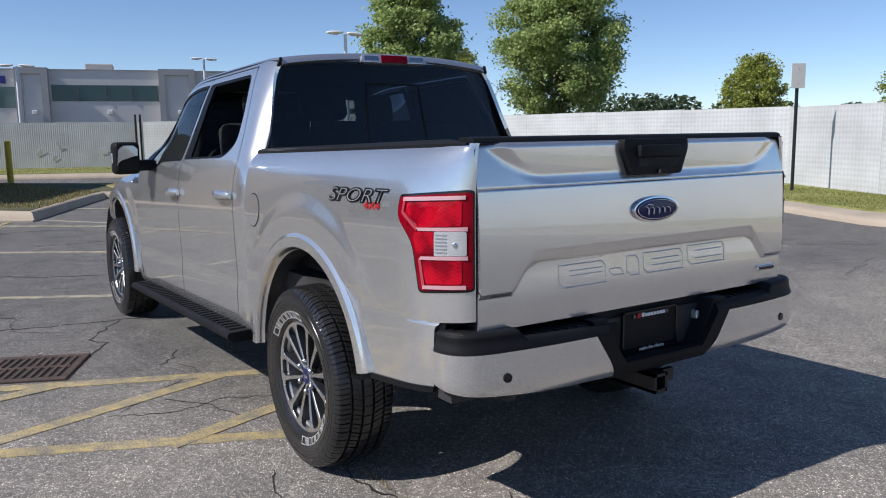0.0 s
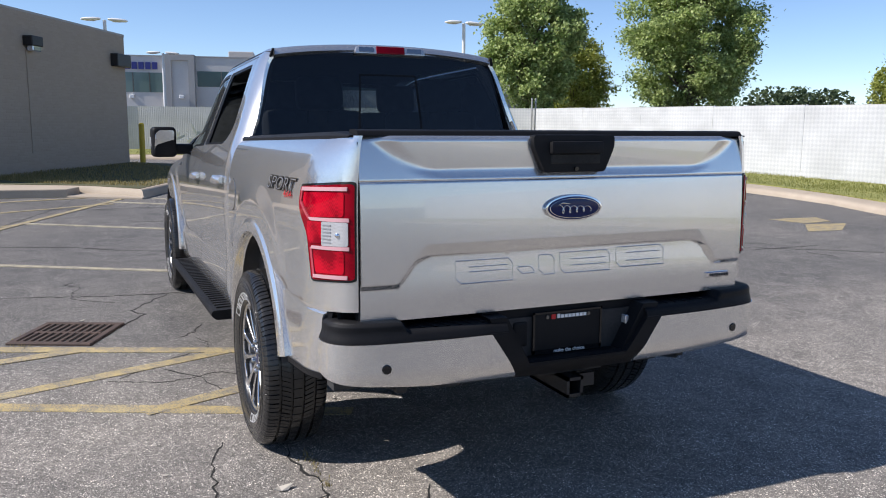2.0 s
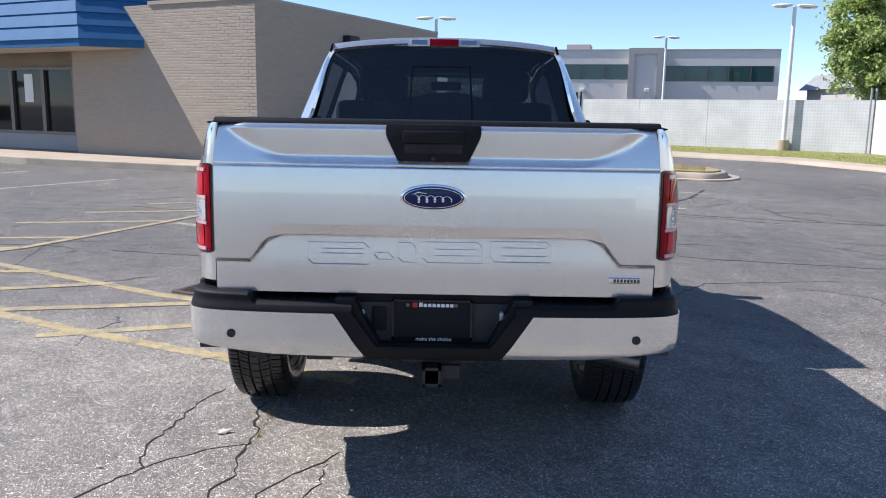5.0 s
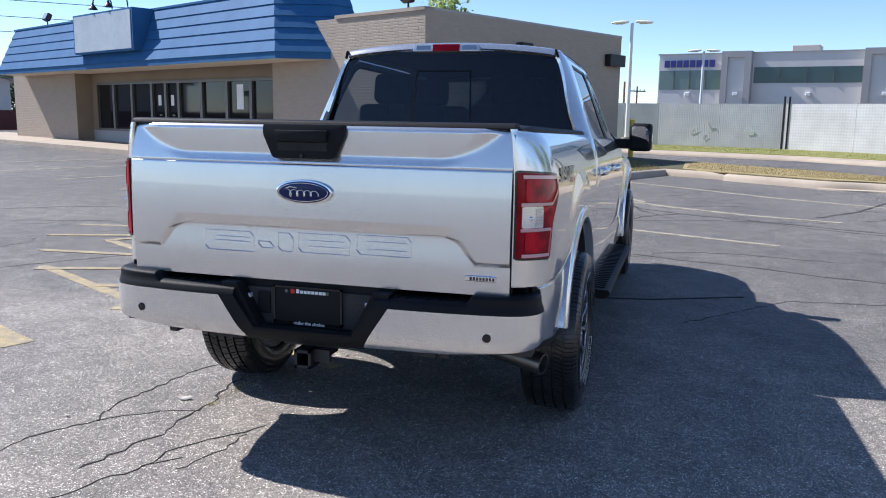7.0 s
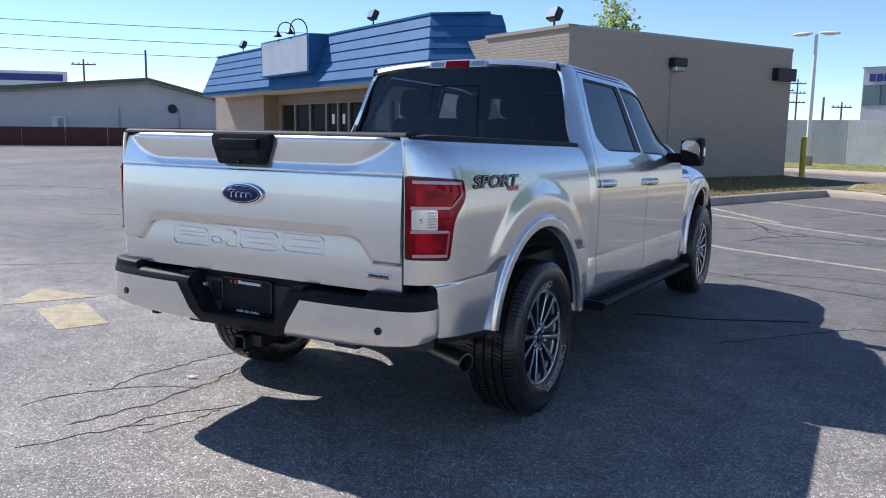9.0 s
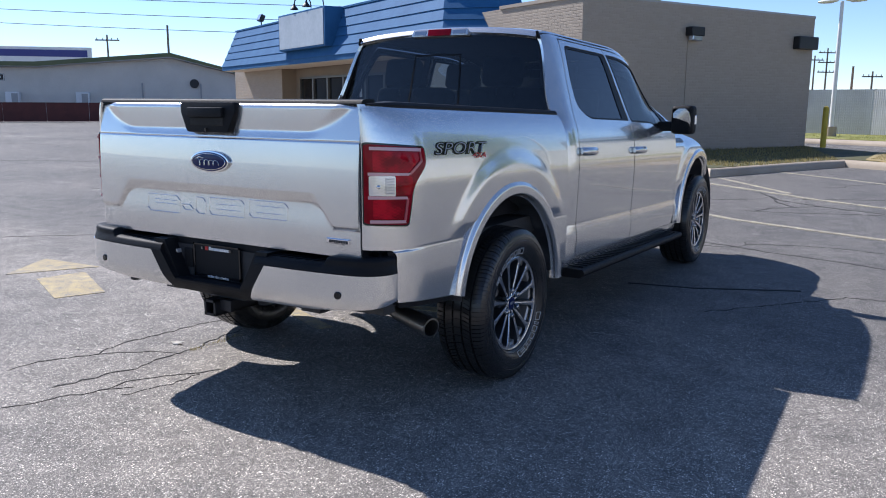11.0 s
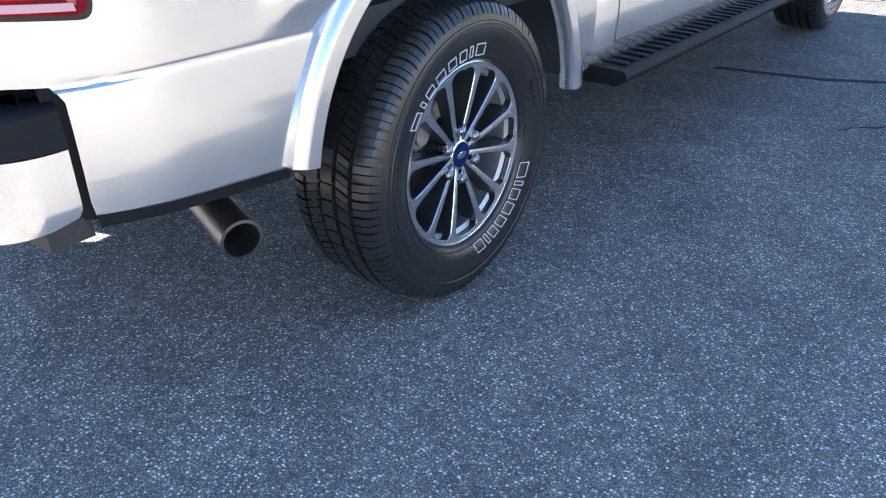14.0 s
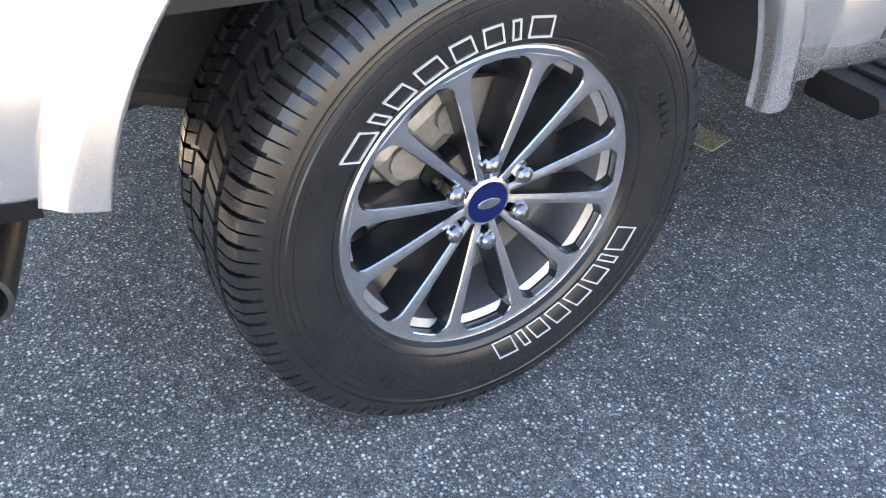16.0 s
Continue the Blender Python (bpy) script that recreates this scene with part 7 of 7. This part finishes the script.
blades("straw_grass", along([(1.6, 15.5), (3.3, 14.1), (5.45, 13.1)], [(1.7, 18.4), (4.0, 16.5), (5.85, 14.3)], 14000, 8, 0.165), 0.028, 9, STRAW_BLADE, "dry straw-coloured grass on the island", "grass")
blades("turf_blades", along([(-2.6, 13.4), (-0.5, 12.0), (1.0, 15.2)], [(-3.6, 14.9), (-2.2, 17.6), (-0.3, 20.6)], 9000, 11, 0.155), 0.05, 12, STRAW_BLADE, "sparse dry turf beside the shop wall", "grass")
weeds = [(-0.80 + rnd.gauss(0, 0.012), rnd.uniform(-0.62, -0.22), 0.0) for _ in range(80)] + [(-2.08 + rnd.gauss(0, 0.04), 2.2 + rnd.gauss(0, 0.10), 0.0) for _ in range(110)] + [(-3.0 + rnd.gauss(0, 0.9), 11.95 + rnd.gauss(0, 0.06), 0.1) for _ in range(260)]
blades("crack_weeds", weeds, 0.016, 14, STRAW_BLADE, "small green weeds growing in the cracks", "weeds")

# ---- bricks of the shop ----
def brick_material():
    m = mat("tan_brick", (0.32, 0.265, 0.205), 0.82)
    n = Nodes(m)
    c = n.coords(True)
    r = n.math("ADD", n.add("ObjectInfo").outputs["Random"], n.add("NewGeometry").outputs["Random Per Island"])
    f = n.math("ADD", n.math("MULTIPLY", n.math("FRACT", r), 0.55), n.math("MULTIPLY", n.noise(c, 9.0, 4), 0.45))
    n.set(Base_Color=n.ramp(f, (0.25, (0.355, 0.293, 0.227)), (0.8, (0.38, 0.315, 0.245))))
    n.bump(n.noise(c, 60, 5), 0.4, 0.006)
    return m


BRICK = brick_material()


def brick_wall(wall, a, b, low, high, named, depth=0.011):
    """Running bond on a wall face from a to b: those nearest b as parts, the rest in one mesh."""
    a, b = Vector((a[0], a[1], 0)), Vector((b[0], b[1], 0))
    way = (b - a).normalized()
    out = Vector((way.y, -way.x, 0))
    length, L, H, J = (b - a).length, 0.205, 0.062, 0.009
    course, verts, faces = H + J, [], []
    meshes = {}
    corner = [(-0.5, 0, -0.5), (0.5, 0, -0.5), (0.5, 0, 0.5), (-0.5, 0, 0.5), (-0.46, -1, -0.43), (0.46, -1, -0.43), (0.46, -1, 0.43), (-0.46, -1, 0.43)]
    quads = [(4, 5, 6, 7), (0, 1, 5, 4), (1, 2, 6, 5), (2, 3, 7, 6), (3, 0, 4, 7)]
    r = random.Random(31)
    for row in range(int((high - low) / course)):
        z = low + course * (row + 0.5)
        x = length + (L + J) * (0.5 if row % 2 else 0.0)
        while x > 0:
            x0, x1 = max(x - L, 0.0), min(x, length - 0.002)
            if x1 - x0 > 0.04:
                p = a + way * ((x0 + x1) / 2) + Vector((0, 0, z))
                d = depth * r.uniform(0.7, 1.25)
                if length - x < named:
                    key = round(x1 - x0, 3)
                    if key not in meshes:
                        me = bpy.data.meshes.new("brick")
                        me.from_pydata([(cx * key, cy * depth, cz * H) for cx, cy, cz in corner], [], quads)
                        me.materials.append(BRICK)
                        meshes[key] = me
                    ob = new("brick", meshes[key])
                    ob.parent = wall
                    ob.matrix_local = Matrix.Translation(p + out * 0.001) @ Matrix.Rotation(math.atan2(way.y, way.x), 4, "Z") @ pose(0, 0, 0, r.uniform(-0.6, 0.6), r.uniform(-0.5, 0.5))
                else:
                    i = len(verts)
                    verts += [p + way * cx * (x1 - x0) - out * (cy * d) + Vector((0, 0, cz * H)) for cx, cy, cz in corner]
                    faces += [tuple(i + k for k in q) for q in quads]
            x -= L + J
    me = bpy.data.meshes.new("bricks")
    me.from_pydata(verts, [], faces)
    me.materials.append(BRICK)
    ob = new("bricks", me)
    ob.parent = wall
    tagged(ob, kind="stuff")


brick_wall(front_brick, fro(5.8, 0), fro(0.0, 0), 0.34, 3.79, 1.2, 0.0025)
brick_wall(side_wall, WALL_A, WALL_B, 0.30, 3.79, -1.0, 0.0022)
brick_wall(wing_wall, fro(24.5, 0), fro(18.4, 0), 0.34, 3.0, -1.0, 0.006)
